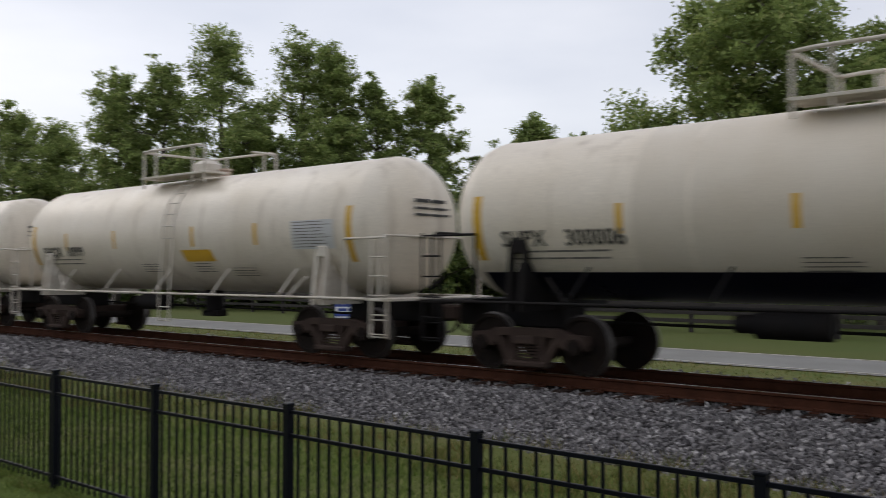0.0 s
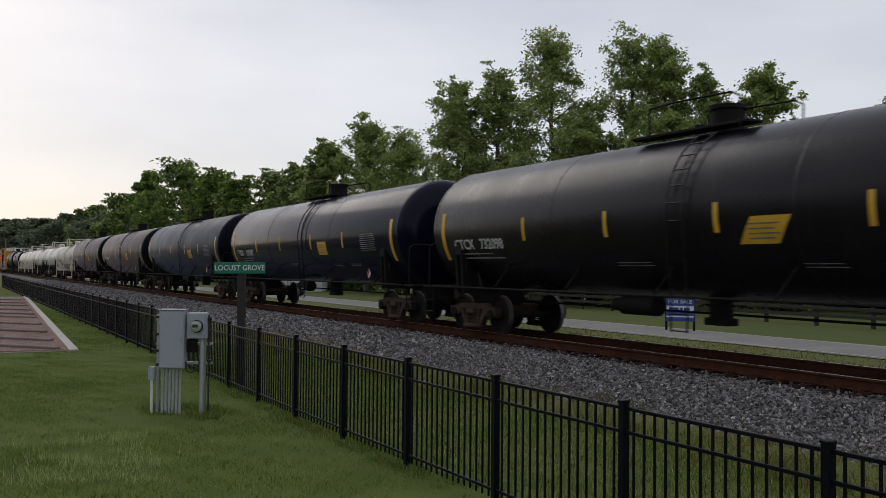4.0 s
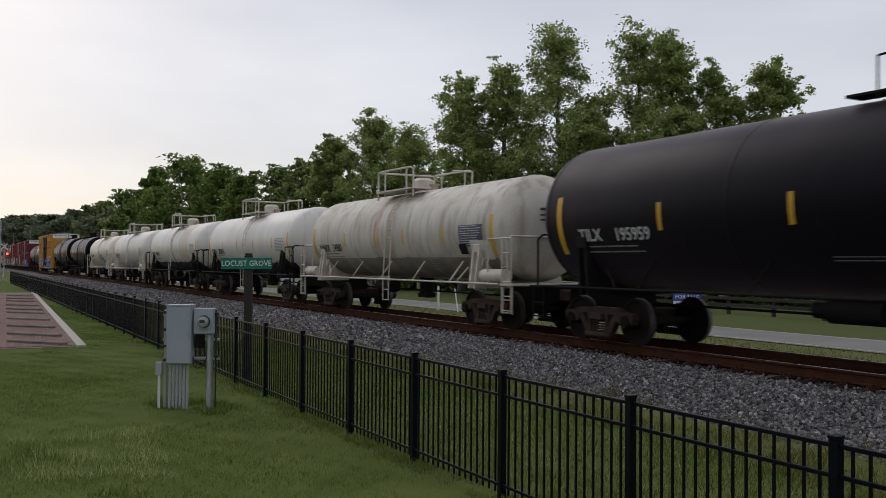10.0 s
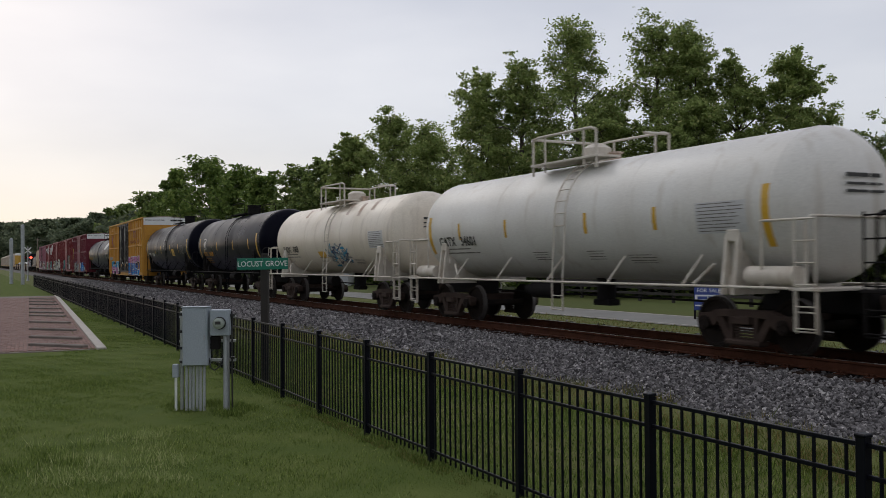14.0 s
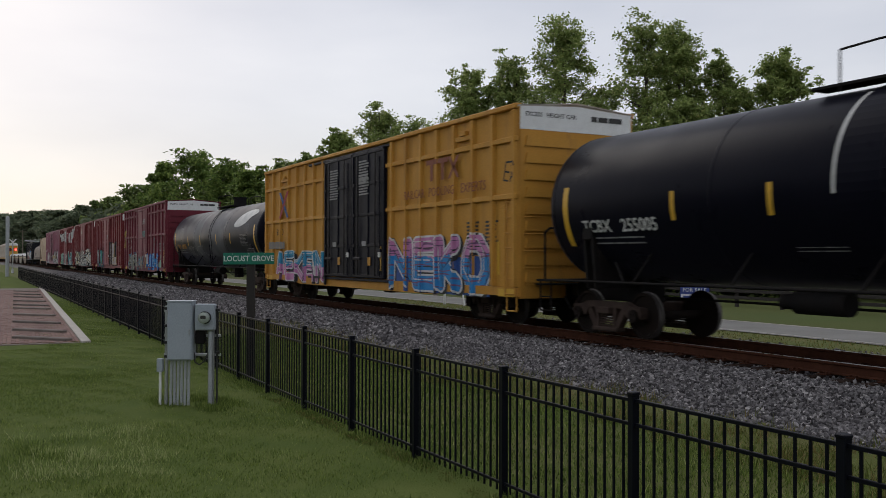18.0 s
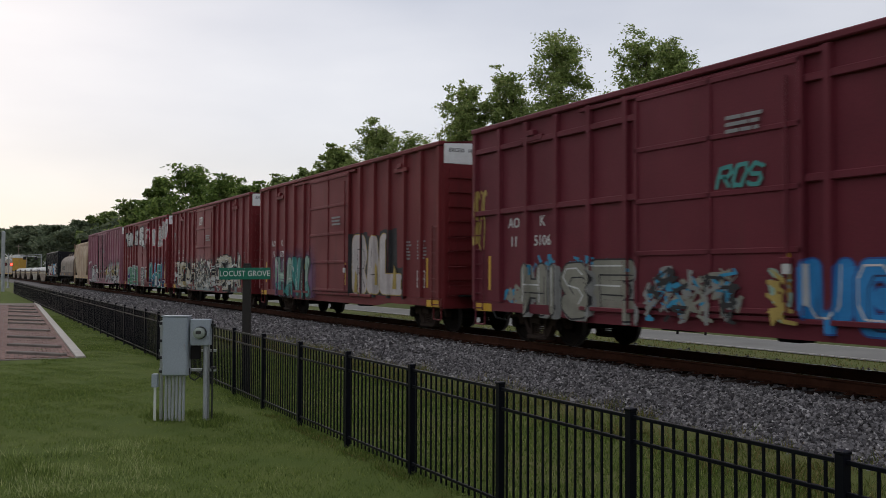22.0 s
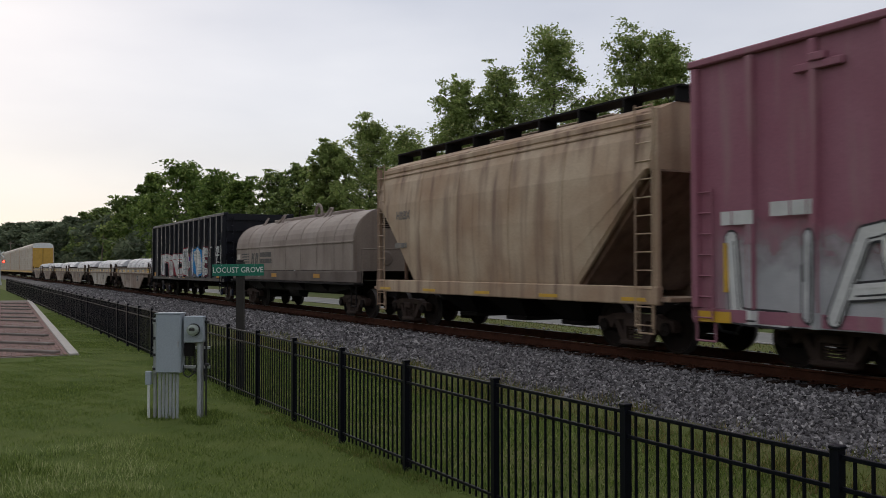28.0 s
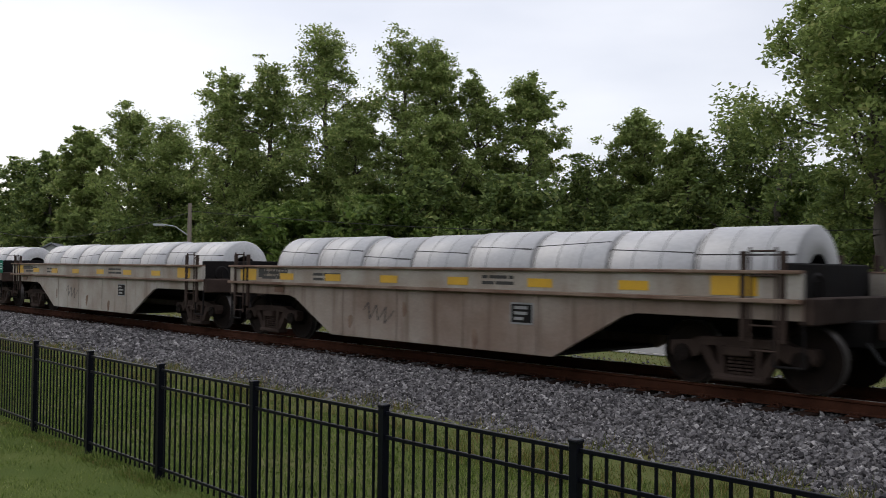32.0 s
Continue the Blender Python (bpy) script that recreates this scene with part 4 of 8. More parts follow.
def ribbed_boxcar(label, length, height, paint, roof, n_ribs, door=(-1.8, 2.0), door_paint=None, doors=1, mark=("", ""), end_letter=True, belts=(), seed=0, body_gap=0.55, floor=0.62):
    car = car_base(label, "boxcar", "boxcar")
    hb, W = length / 2 - body_gap, 1.58
    # walls with thickness, floor, roof
    for s in (-1, 1):
        part("side_wall", Geo().cbox(-hb, hb, *out(s, W - 0.03, W + 0.03), floor + 0.3, height - 0.12, 0.01), paint, car)
        y = s * (W + 0.03)
        for x in [-hb + 0.12 + (2 * hb - 0.24) * i / n_ribs for i in range(n_ribs + 1)]:
            if door[0] - 0.05 < x < door[1] + 0.05:
                continue
            part("side_post", Geo().prism([(x - 0.085, y), (x + 0.085, y), (x + 0.06, y + s * RIB), (x - 0.06, y + s * RIB)], floor + 0.32, height - 0.16, 0, "xy"), paint, car)
        for z in belts:
            for a, b in ((-hb, door[0]), (door[1], hb)):
                part("side_belt", Geo().cbox(a, b, min(y, y + s * 0.075), max(y, y + s * 0.075), z - 0.06, z + 0.06, 0.012), paint, car)
        part("eave_rail", Geo().cbox(-hb - 0.01, hb + 0.01, *out(s, (W + 0.03) - 0.1, (W + 0.03) + 0.1), height - 0.14, height - 0.02, 0.02), paint, car)
        sill = Geo().prism([(-hb, floor + 0.3), (hb, floor + 0.3), (hb, floor + 0.1), (hb - 3.4, floor + 0.1), (hb - 4.2, floor + 0.0), (-hb + 4.2, floor + 0.0), (-hb + 3.4, floor + 0.1), (-hb, floor + 0.1)], *out(s, W - 0.025, W + 0.045))
        part("side_sill", sill, paint, car)
        # sliding doors
        dw = (door[1] - door[0]) / doors
        for i in range(doors):
            a, b = door[0] + i * dw, door[0] + (i + 1) * dw
            d0, d1 = (y, y + s * 0.09) if s > 0 else (y - 0.09, y)
            dp = part("door", Geo().cbox(a + 0.02, b - 0.02, d0, d1, floor + 0.34, height - 0.2, 0.015), door_paint or paint, car)
            g = Geo()
            f0, f1 = (d1 - 0.01, d1 + 0.03) if s > 0 else (d0 - 0.03, d0 + 0.01)
            for z in [floor + 0.4 + (height - floor - 0.7) * j / 4 for j in range(5)]:
                g.cbox(a + 0.03, b - 0.03, f0, f1, z - 0.045, z + 0.045, 0.01)
            for x in (a + 0.06, (a + b) / 2, b - 0.06):
                g.cbox(x - 0.045, x + 0.045, f0, f1, floor + 0.36, height - 0.22, 0.01)
            part("door_frame", g, door_paint or paint, dp)
            part("lock_bar", Geo().cyl((b - 0.3, s * (W + 0.16), floor + 0.4), (b - 0.3, s * (W + 0.16), height - 0.5), 0.022, 6).cbox(b - 0.42, b - 0.2, s * (W + 0.16) - 0.03, s * (W + 0.16) + 0.03, 1.75, 1.85, 0.01), door_paint or paint, dp)
            if doors == 2:
                for q in (0.3, 0.55, dw - 0.62):
                    part("lock_rod", Geo().cyl((a + q, s * (W + 0.165), floor + 0.42), (a + q, s * (W + 0.165), height - 0.35), 0.018, 6), UNDER, dp)
                part("door_lever", Geo().cbox(a + 0.22, a + 0.75, s * (W + 0.175) - 0.02, s * (W + 0.175) + 0.02, 1.52, 1.6, 0.01), door_paint or paint, dp)
                part("door_label", Geo().box(a + 0.85, a + 1.15, s * (W + 0.152) - 0.003, s * (W + 0.152) + 0.003, 1.95, 2.1), LETTER_G, dp)
                part("door_label", Geo().box(a + 1.3, a + 1.5, s * (W + 0.152) - 0.003, s * (W + 0.152) + 0.003, 1.35, 1.6), LETTER_O, dp)
            part("door_tag", Geo().box(b - 0.36, b - 0.22, s * (W + 0.165) - 0.02, s * (W + 0.165) + 0.02, 1.6, 1.78), LETTER_W, dp, "white routing card")
        part("door_track", Geo().cbox(door[0] - 1.7, door[1] + 1.7 if doors == 1 else door[1] + 0.4, s * (W + 0.06) - 0.06, s * (W + 0.06) + 0.06, floor + 0.24, floor + 0.32, 0.01)
             , door_paint or paint, car)
        part("door_track", Geo().cbox(door[0] - 1.7, door[1] + 0.4, s * (W + 0.06) - 0.05, s * (W + 0.06) + 0.05, height - 0.26, height - 0.18, 0.01), door_paint or paint, car)
    for s in (-1, 1):
        x = s * hb
        part("end_wall", Geo().cbox(x - 0.03, x + 0.03, -W, W, floor + 0.05, height - 0.6 if end_letter else height - 0.1, 0.01), paint, car)
        g = Geo()
        n = 9
        for i in range(n):
            z = floor + 0.55 + (height - floor - 1.4) * i / (n - 1)
            g.prism([(-W + 0.12, z - 0.13), (W - 0.12, z - 0.13), (W - 0.16, z + 0.1), (-W + 0.16, z + 0.1)], x, x + s * 0.07, 0, "yz")
        part("end_corrugation", g, paint, car)
        if end_letter:
            part("end_band", Geo().prism([(-W, height - 0.6), (W, height - 0.6), (W, height - 0.09), (0, height + 0.01), (-W, height - 0.09)], x - 0.034, x + 0.034, 0, "yz"), WHITE, car, "white high-clearance band")
            for word, at_ in (("EXCESS", -1.22), ("HEIGHT", -0.62), ("CAR", -0.18)):
                lettering(word, 0.14, LETTER_B, car, pose(x + s * 0.037, at_ * s, height - 0.25, 90, 0, 90 * s), 0.002)
            part("end_lettering", bars(Geo(), 0.4, height - 0.19, 0.9, 1, 0.22, -0.004, 0, 0.1, seed), LETTER_B, car, at=pose(x + s * 0.036, 0, 0, 0, 0, 90 * s))
        ladder(car, s * (hb - 0.28), -W - 0.08, 0.72, height - 2.2, paint)
        for z in [1.0 + 0.38 * i for i in range(5)]:
            part("end_rung", Geo().tube([(x + s * 0.02, -W + 0.12, z), (x + s * 0.1, -W + 0.12, z), (x + s * 0.1, -W + 0.6, z), (x + s * 0.02, -W + 0.6, z)], 0.013, 6), paint, car)
        part("sill_step", Geo().tube([(s * (hb - 0.5), -W - 0.02, floor + 0.1), (s * (hb - 0.5), -W - 0.02, 0.38), (s * (hb - 0.08), -W - 0.02, 0.38), (s * (hb - 0.08), -W - 0.02, floor + 0.1)], 0.02, 6), paint, car)
        part("crossover_platform", Geo().cbox(min(x, x + s * 0.42), max(x, x + s * 0.42), -1.2, 1.2, 0.98, 1.02, 0.006), UNDER, car)
        part("yellow_corner_plate", Geo().box(x - s * 0.85 if s > 0 else x + 0.15, x - 0.15 if s > 0 else x + 0.85, -W - 0.052, -W - 0.046, floor + 0.08, floor + 0.26), YELLOW, car)
        part("brake_hose", Geo().tube([(s * (length / 2 - 0.35), -0.35, 0.7), (s * (length / 2 - 0.1), -0.38, 0.45), (s * (length / 2 + 0.05), -0.2, 0.4)], 0.025, 6), BLACKRUB, car)
    part("brake_wheel", Geo().lathe([(hb + 0.12, 0.24), (hb + 0.14, 0.28), (hb + 0.16, 0.24)], 20, zc=2.4, y=0.9).cyl((hb, 0.9, 2.4), (hb + 0.15, 0.9, 2.4), 0.03, 8), paint, car)
    g = Geo().prism([(-W - 0.06, height - 0.06), (0, height + 0.06), (W + 0.06, height - 0.06), (W + 0.06, height - 0.1), (0, height + 0.0), (-W - 0.06, height - 0.1)], -hb - 0.02, hb + 0.02, 0, "yz")
    for i in range(13):
        x = -hb + 2 * hb * i / 12
        g.prism([(-W, height - 0.05), (0, height + 0.09), (W, height - 0.05), (0, height + 0.05)], x - 0.05, x + 0.05, 0, "yz")
    part("roof", g, roof, car)
    part("centre_sill", Geo().cbox(-length / 2 + 0.3, length / 2 - 0.3, -0.33, 0.33, 0.62, 0.98, 0.02), UNDER, car)
    part("floor_frame", Geo().cbox(-hb + 0.05, hb - 0.05, -W + 0.05, W - 0.05, 0.94, 1.08, 0.01), UNDER, car)
    part("brake_cylinder", Geo().cyl((-2.2, -0.75, 0.72), (-1.3, -0.75, 0.72), 0.2, 12).cyl((-3.4, -0.6, 0.7), (-2.2, -0.7, 0.72), 0.03, 6).cbox(0.6, 1.1, -0.9, -0.5, 0.5, 0.8, 0.03), UNDER, car)
    ys = -W - 0.036
    if mark[0]:
        pitch = (2 * hb - 0.24) / n_ribs
        for words, z in zip(mark, (2.72, 2.3)):
            for k, word in enumerate(words.split(" ")):
                lettering(word, 0.32, LETTER_W if door_paint is None else LETTER_B, car, side(-hb + 0.12 + (1.5 + k) * pitch, ys, z), 0.004)
    part("small_print", bars(bars(Geo(), hb - 2.35, 2.48, 0.6, 6, 0.092, ys - 0.002, 0, 0.4, seed), hb - 1.45, 2.48, 0.62, 6, 0.092, ys - 0.002, 0, 0.4, seed + 1), LETTER_G if door_paint is None else LETTER_B, car)
    part("small_print", bars(Geo(), door[0] + (2.3 if doors == 1 else 3.1), height - (1.62 if belts == () else 0.95), 0.85, 3, 0.11, ys - 0.13, 0, 0.2, seed + 2), LETTER_G, car)
    for x in (-hb + 0.75, door[1] - 0.3, hb - 0.85):
        part("reflector", Geo().box(x - 0.05, x + 0.05, ys - 0.09 if door[0] < x < door[1] else ys - 0.003, ys, 1.2, 2.0), YELLOW, car, "yellow reflector strip")
    if belts == () or doors == 1:
        frame_ = part("stencil_box", Geo().box(hb - 1.45, hb - 0.98, ys - 0.004, ys, 1.2, 1.66), LETTER_W, car, "white framed inspection stencil")
        part("stencil_field", Geo().box(hb - 1.42, hb - 1.23, ys - 0.006, ys - 0.004, 1.45, 1.63).box(hb - 1.20, hb - 1.01, ys - 0.006, ys - 0.004, 1.45, 1.63).box(hb - 1.42, hb - 1.23, ys - 0.006, ys - 0.004, 1.23, 1.42).box(hb - 1.20, hb - 1.01, ys - 0.006, ys - 0.004, 1.23, 1.42), paint, frame_)
    for x in (hb - 2.4, -hb + 2.6):
        part("vent_cover", Geo().cbox(x - 0.42, x + 0.42, ys - 0.085, ys, height - 0.62, height - 0.5, 0.012).cbox(x - 0.14, x + 0.14, ys - 0.12, ys, height - 0.5, height - 0.38, 0.012), paint, car)
    running_gear(car, length, length - 5.3)
    return car, hb, W


def end_steps(car, hb, W, material, z=0.95):
    for s in (-1, 1):
        for y in (-W, W):
            part("sill_step", Geo().tube([(s * (hb - 0.45), y, z), (s * (hb - 0.45), y, 0.4), (s * (hb - 0.05), y, 0.4), (s * (hb - 0.05), y, z)], 0.02, 6), material, car)
        part("brake_hose", Geo().tube([(s * (hb + 0.3), -0.35, 0.7), (s * (hb + 0.5), -0.38, 0.45), (s * (hb + 0.7), -0.2, 0.4)], 0.025, 6), BLACKRUB, car)


def hopper_car(label, length, seed=0):
    car = car_base(label, "hopper car", "covered_hopper")
    hb = length / 2 - 0.95
    sec = [(1.5, 1.15), (1.53, 1.3), (1.58, 1.9), (1.6, 2.6), (1.57, 3.4), (1.48, 4.0), (1.36, 4.35), (1.3, 4.42), (1.28, 4.52), (0.9, 4.68), (0.45, 4.76), (0, 4.79)]
    ring = [(-y, z) for y, z in sec] + [(y, z) for y, z in sec[-2::-1]]
    g = Geo()
    slope = 2.3
    v = []
    for x, cut in ((-hb, 3.4), (-hb + slope * 0.02, 3.4), (-hb + slope, 1.15), (hb - slope, 1.15), (hb - slope * 0.02, 3.4), (hb, 3.4)):
        v += [(x, y, max(z, cut)) for y, z in ring]
    n = len(ring)
    f = [(i * n + j, (i + 1) * n + j, (i + 1) * n + j + 1, i * n + j + 1) for i in range(5) for j in range(n - 1)]
    f += [tuple(range(n)), tuple(range(6 * n - 1, 5 * n - 1, -1))] + [(i * n, i * n + n - 1, (i + 1) * n + n - 1, (i + 1) * n) for i in range(5)]
    g.add(v, f)
    part("body", g, HOPPER, car)
    for s in (-1, 1):
        part("side_sill", Geo().cbox(-length / 2 + 0.75, length / 2 - 0.75, *out(s, 1.5 - 0.09, 1.5 + 0.06), 0.92, 1.26, 0.02), HOPPER, car)
        part("side_plate", Geo().cbox(-hb - 0.02, hb + 0.02, *out(s, 1.34 - 0.08, 1.34 + 0.06), 4.32, 4.46, 0.02), HOPPER, car)
        part("side_plate", Geo().cbox(-hb - 0.02, hb + 0.02, *out(s, 1.38 - 0.08, 1.38 + 0.06), 4.19, 4.25, 0.015), HOPPER, car)
        for x in (-hb * 0.55, -hb * 0.2, hb * 0.2, hb * 0.55):
            part("side_seam", Geo().prism([(s * (y + 0.012), z) for y, z in sec[1:7]] + [(s * (y - 0.02), z) for y, z in sec[6:0:-1]], x - 0.03, x + 0.03, 0, "yz"), HOPPER, car)
        part("running_board", Geo().cbox(-hb - 0.1, hb + 0.1, *out(s, 0.62 - 0.28, 0.62 + 0.28), 4.95, 5.0, 0.008), UNDER, car, "dark grating walkway")
        for i in range(9):
            x = -hb + 2 * hb * i / 8
            part("walkway_bracket", Geo().cbox(x - 0.03, x + 0.03, *out(s, 0.62 - 0.2, 0.62 + 0.3), 4.68, 4.96, 0.008), UNDER, car)
        for i in range(5):
            x = -length / 2 + 1.4 + (length - 2.8) * i / 4
            part("reflector", Geo().box(x - 0.34, x + 0.34, s * 1.565 - 0.004, s * 1.565 + 0.004, 0.98, 1.05), YELLOW, car, "yellow reflector strip")
        # open end cage
        e = s * (length / 2 - 0.85)
        part("end_sheet", Geo().add([(s * hb, -1.5, 3.39), (s * hb, 1.5, 3.39), (s * (hb - 2.3), 1.45, 1.14), (s * (hb - 2.3), -1.45, 1.14)], [(0, 1, 2, 3)]).prism([(s * hb, 3.4), (s * (hb - 2.3), 1.15), (s * (hb - 2.2), 1.12), (s * (hb + 0.06), 3.36)], -1.4, 1.4), HOPPERRUST, car)
        for y in (-1.46, 1.46):
            part("corner_post", Geo().cbox(e - 0.05, e + 0.05, y - 0.05, y + 0.05, 0.95, 4.5, 0.01), HOPPER, car)
        ladder(car, e - s * 0.25, -1.56, 0.5, 4.6, HOPPER, 0.46)
        part("end_platform", Geo().cbox(e - 0.35, e + 0.35, -1.5, 1.5, 0.98, 1.06, 0.01), HOPPER, car)
        part("slope_post", Geo().cyl((s * (hb - 0.5), -0.9, 1.06), (s * (hb - 0.5), -0.9, 2.9), 0.06, 8).cyl((s * (hb - 0.5), 0.9, 1.06), (s * (hb - 0.5), 0.9, 2.9), 0.06, 8), HOPPERRUST, car)
    for x in (-2.3, 0.0, 2.3):
        g = Geo()
        top, bot = [(x - 1.05, -1.35), (x + 1.05, -1.35), (x + 1.05, 1.35), (x - 1.05, 1.35)], [(x - 0.35, -0.5), (x + 0.35, -0.5), (x + 0.35, 0.5), (x - 0.35, 0.5)]
        g.add([(a, b, 1.2) for a, b in top] + [(a, b, 0.42) for a, b in bot], [(0, 1, 5, 4), (1, 2, 6, 5), (2, 3, 7, 6), (3, 0, 4, 7), (4, 5, 6, 7)])
        g.cbox(x - 0.45, x + 0.45, -0.6, 0.6, 0.34, 0.44, 0.02)
        part("discharge_chute", g, UNDER, car)
        part("roof_hatch", Geo().cbox(x - 1.0, x + 1.0, -0.3, 0.3, 4.76, 4.9, 0.03), HOPPER, car)
    part("centre_sill", Geo().cbox(-length / 2 + 0.35, length / 2 - 0.35, -0.3, 0.3, 0.68, 1.02, 0.02), UNDER, car)
    lettering("HBBX", 0.34, LETTER_F, car, side(-hb + 1.7, -1.605, 3.05), 0.002)
    part("small_print", bars(Geo(), -hb + 1.2, 2.3, 0.8, 1, 0.25, -1.606, 0, 0.3, 3), LETTER_F, car)
    end_steps(car, length / 2 - 0.85, 1.5, HOPPER)
    running_gear(car, length, length - 3.9)
    return car


def hooded_coil_car(label, length):
    car = car_base(label, "coil car", "covered_coil_car")
    hb = length / 2 - 0.95
    W = 1.46
    sec = [(W, 1.52), (W, 2.45)] + [(W * math.cos(radians(a)) ** 0.85, 2.45 + 1.12 * math.sin(radians(a)) ** 0.95) for a in range(10, 90, 10)] + [(0, 3.57)]
    ring = [(-y, z) for y, z in sec] + [(y, z) for y, z in sec[-2::-1]]
    hood = part("hood", Geo().prism(ring, -hb + 0.2, hb - 0.2, 0, "yz"), HOOD, car, "arched grey-beige steel hood")
    for i in range(9):
        x = -hb + 0.25 + (2 * hb - 0.5) * i / 8
        part("hood_seam", Geo().prism([(y * 1.008, 1.52 + (z - 1.52) * 1.006) for y, z in ring] + [(y * 0.985, z - 0.02) for y, z in ring[::-1]], x - 0.025, x + 0.025, 0, "yz"), HOOD, hood)
    for s in (-1, 1):
        part("hood_ledge", Geo().cbox(-hb + 0.2, hb - 0.2, *out(s, W - 0.03, W + 0.03), 2.42, 2.48, 0.01), HOOD, hood)
        part("side_sill", Geo().cbox(-length / 2 + 0.75, length / 2 - 0.75, *out(s, 1.48 - 0.1, 1.48 + 0.05), 1.13, 1.5, 0.02), SILLGREY, car)
        part("walkway", Geo().cbox(-length / 2 + 0.75, length / 2 - 0.75, *out(s, 1.5 - 0.2, 1.5 + 0.12), 1.06, 1.12, 0.008), UNDER, car)
        for i in range(6):
            x = -hb + 1.0 + (2 * hb - 2.0) * i / 5
            part("reflector", Geo().box(x - 0.3, x + 0.3, s * 1.534 - 0.004, s * 1.534 + 0.004, 1.26, 1.40), SILLGREY if i % 2 else LETTER_O, car, "faded orange reflector patch")
            part("sill_bracket", Geo().prism([(s * 1.3, 1.06), (s * 1.58, 1.06), (s * 1.3, 0.78)], x + 0.5, x + 0.56, 0, "yz"), UNDER, car)
        part("side_beam", Geo().prism([(-hb, 1.06), (hb, 1.06), (hb - 2.4, 0.78), (-hb + 2.4, 0.78)], *out(s, 1.2 - 0.04, 1.2 + 0.04)), UNDER, car)
        x = s * (hb - 0.2)
        part("hood_end", Geo().prism([(y * 0.985, z - 0.02) for y, z in ring], x - 0.01, x + 0.03, 0, "yz"), HOOD, hood)
        part("end_vent", bars(Geo(), -0.5, 3.2, 1.0, 5, 0.07, -0.01, 0, 0.0, 4), UNDER, hood, at=pose(x + s * 0.035, 0, 0, 0, 0, 90 * s))
        part("brake_wheel", Geo().lathe([(x + s * 0.12, 0.2), (x + s * 0.14, 0.25), (x + s * 0.16, 0.2)], 20, zc=1.9, y=-0.4).cyl((x, -0.4, 1.9), (x + s * 0.15, -0.4, 1.9), 0.03, 8), HOOD, car)
        part("end_handrail", Geo().tube([(x + s * 0.3, -1.3, 1.1), (x + s * 0.3, -1.3, 2.2), (x + s * 0.3, 0.2, 2.2)], 0.02, 6), HOOD, car)
        part("lifting_bracket", Geo().tube([(s * 2.6 - 0.35, -1.0, 3.1), (s * 2.6 - 0.1, -0.6, 3.75), (s * 2.6 + 0.1, -0.6, 3.75), (s * 2.6 + 0.3, -1.0, 3.05)], 0.045, 6), HOOD, hood)
    part("lifting_bracket", Geo().tube([(-hb + 1.9, -1.0, 3.1), (-hb + 2.1, -0.6, 3.75), (-hb + 2.3, -1.0, 3.1)], 0.045, 6), HOOD, hood)
    part("lifting_ring", Geo().tube([(0.5 + 0.35 * math.cos(radians(a)), -0.3, 3.6 + 0.42 * math.sin(radians(a))) for a in range(0, 181, 20)], 0.06, 6), HOOD, hood)
    part("top_beam", Geo().cbox(-hb + 1.8, hb - 3.2, -0.25, 0.25, 3.56, 3.68, 0.02), HOOD, hood)
    # the road's mark, drawn as plain bars and slanted blocks
    g = Geo()
    for i in range(5):
        g.prism([(-hb + 1.0 + 0.12 * i, 2.22 - 0.11 * i), (-hb + 2.05 + 0.02 * i, 2.22 - 0.11 * i), (-hb + 2.0 + 0.02 * i, 2.165 - 0.11 * i), (-hb + 0.95 + 0.12 * i, 2.165 - 0.11 * i)], -W - 0.006, -W)
    part("emblem", g, LETTER_B, car)
    g = Geo()
    for x in (-hb + 2.4, -hb + 2.62, -hb + 2.95, -hb + 3.15):
        g.prism([(x, 1.78), (x + 0.14, 1.78), (x + 0.24, 2.22), (x + 0.1, 2.22)], -W - 0.006, -W)
    part("emblem", g, LETTER_B, car)
    part("small_print", bars(bars(Geo(), -hb + 3.6, 2.24, 1.5, 1, 0.34, -W - 0.001, 0, 0.1, 8), -hb + 3.6, 1.98, 1.6, 1, 0.34, -W - 0.001, 0, 0.1, 9), LETTER_B, car)
    part("white_patch", Geo().box(-hb + 0.3, -hb + 0.75, -W - 0.005, -W, 1.85, 2.2), DIRTYWHITE, car, "chipped white stencil patch")
    part("small_print", bars(Geo(), -hb + 2.2, 1.42, 1.7, 1, 0.3, -1.534, 0, 0.1, 10), LETTER_G, car)
    part("centre_sill", Geo().cbox(-length / 2 + 0.3, length / 2 - 0.3, -0.35, 0.35, 0.66, 1.06, 0.02), UNDER, car)
    part("air_reservoir", Geo().cyl((-0.6, -0.9, 0.72), (0.5, -0.9, 0.72), 0.2, 12), UNDER, car)
    end_steps(car, length / 2 - 0.8, 1.5, UNDER, 1.06)
    running_gear(car, length, length - 4.4)
    return car


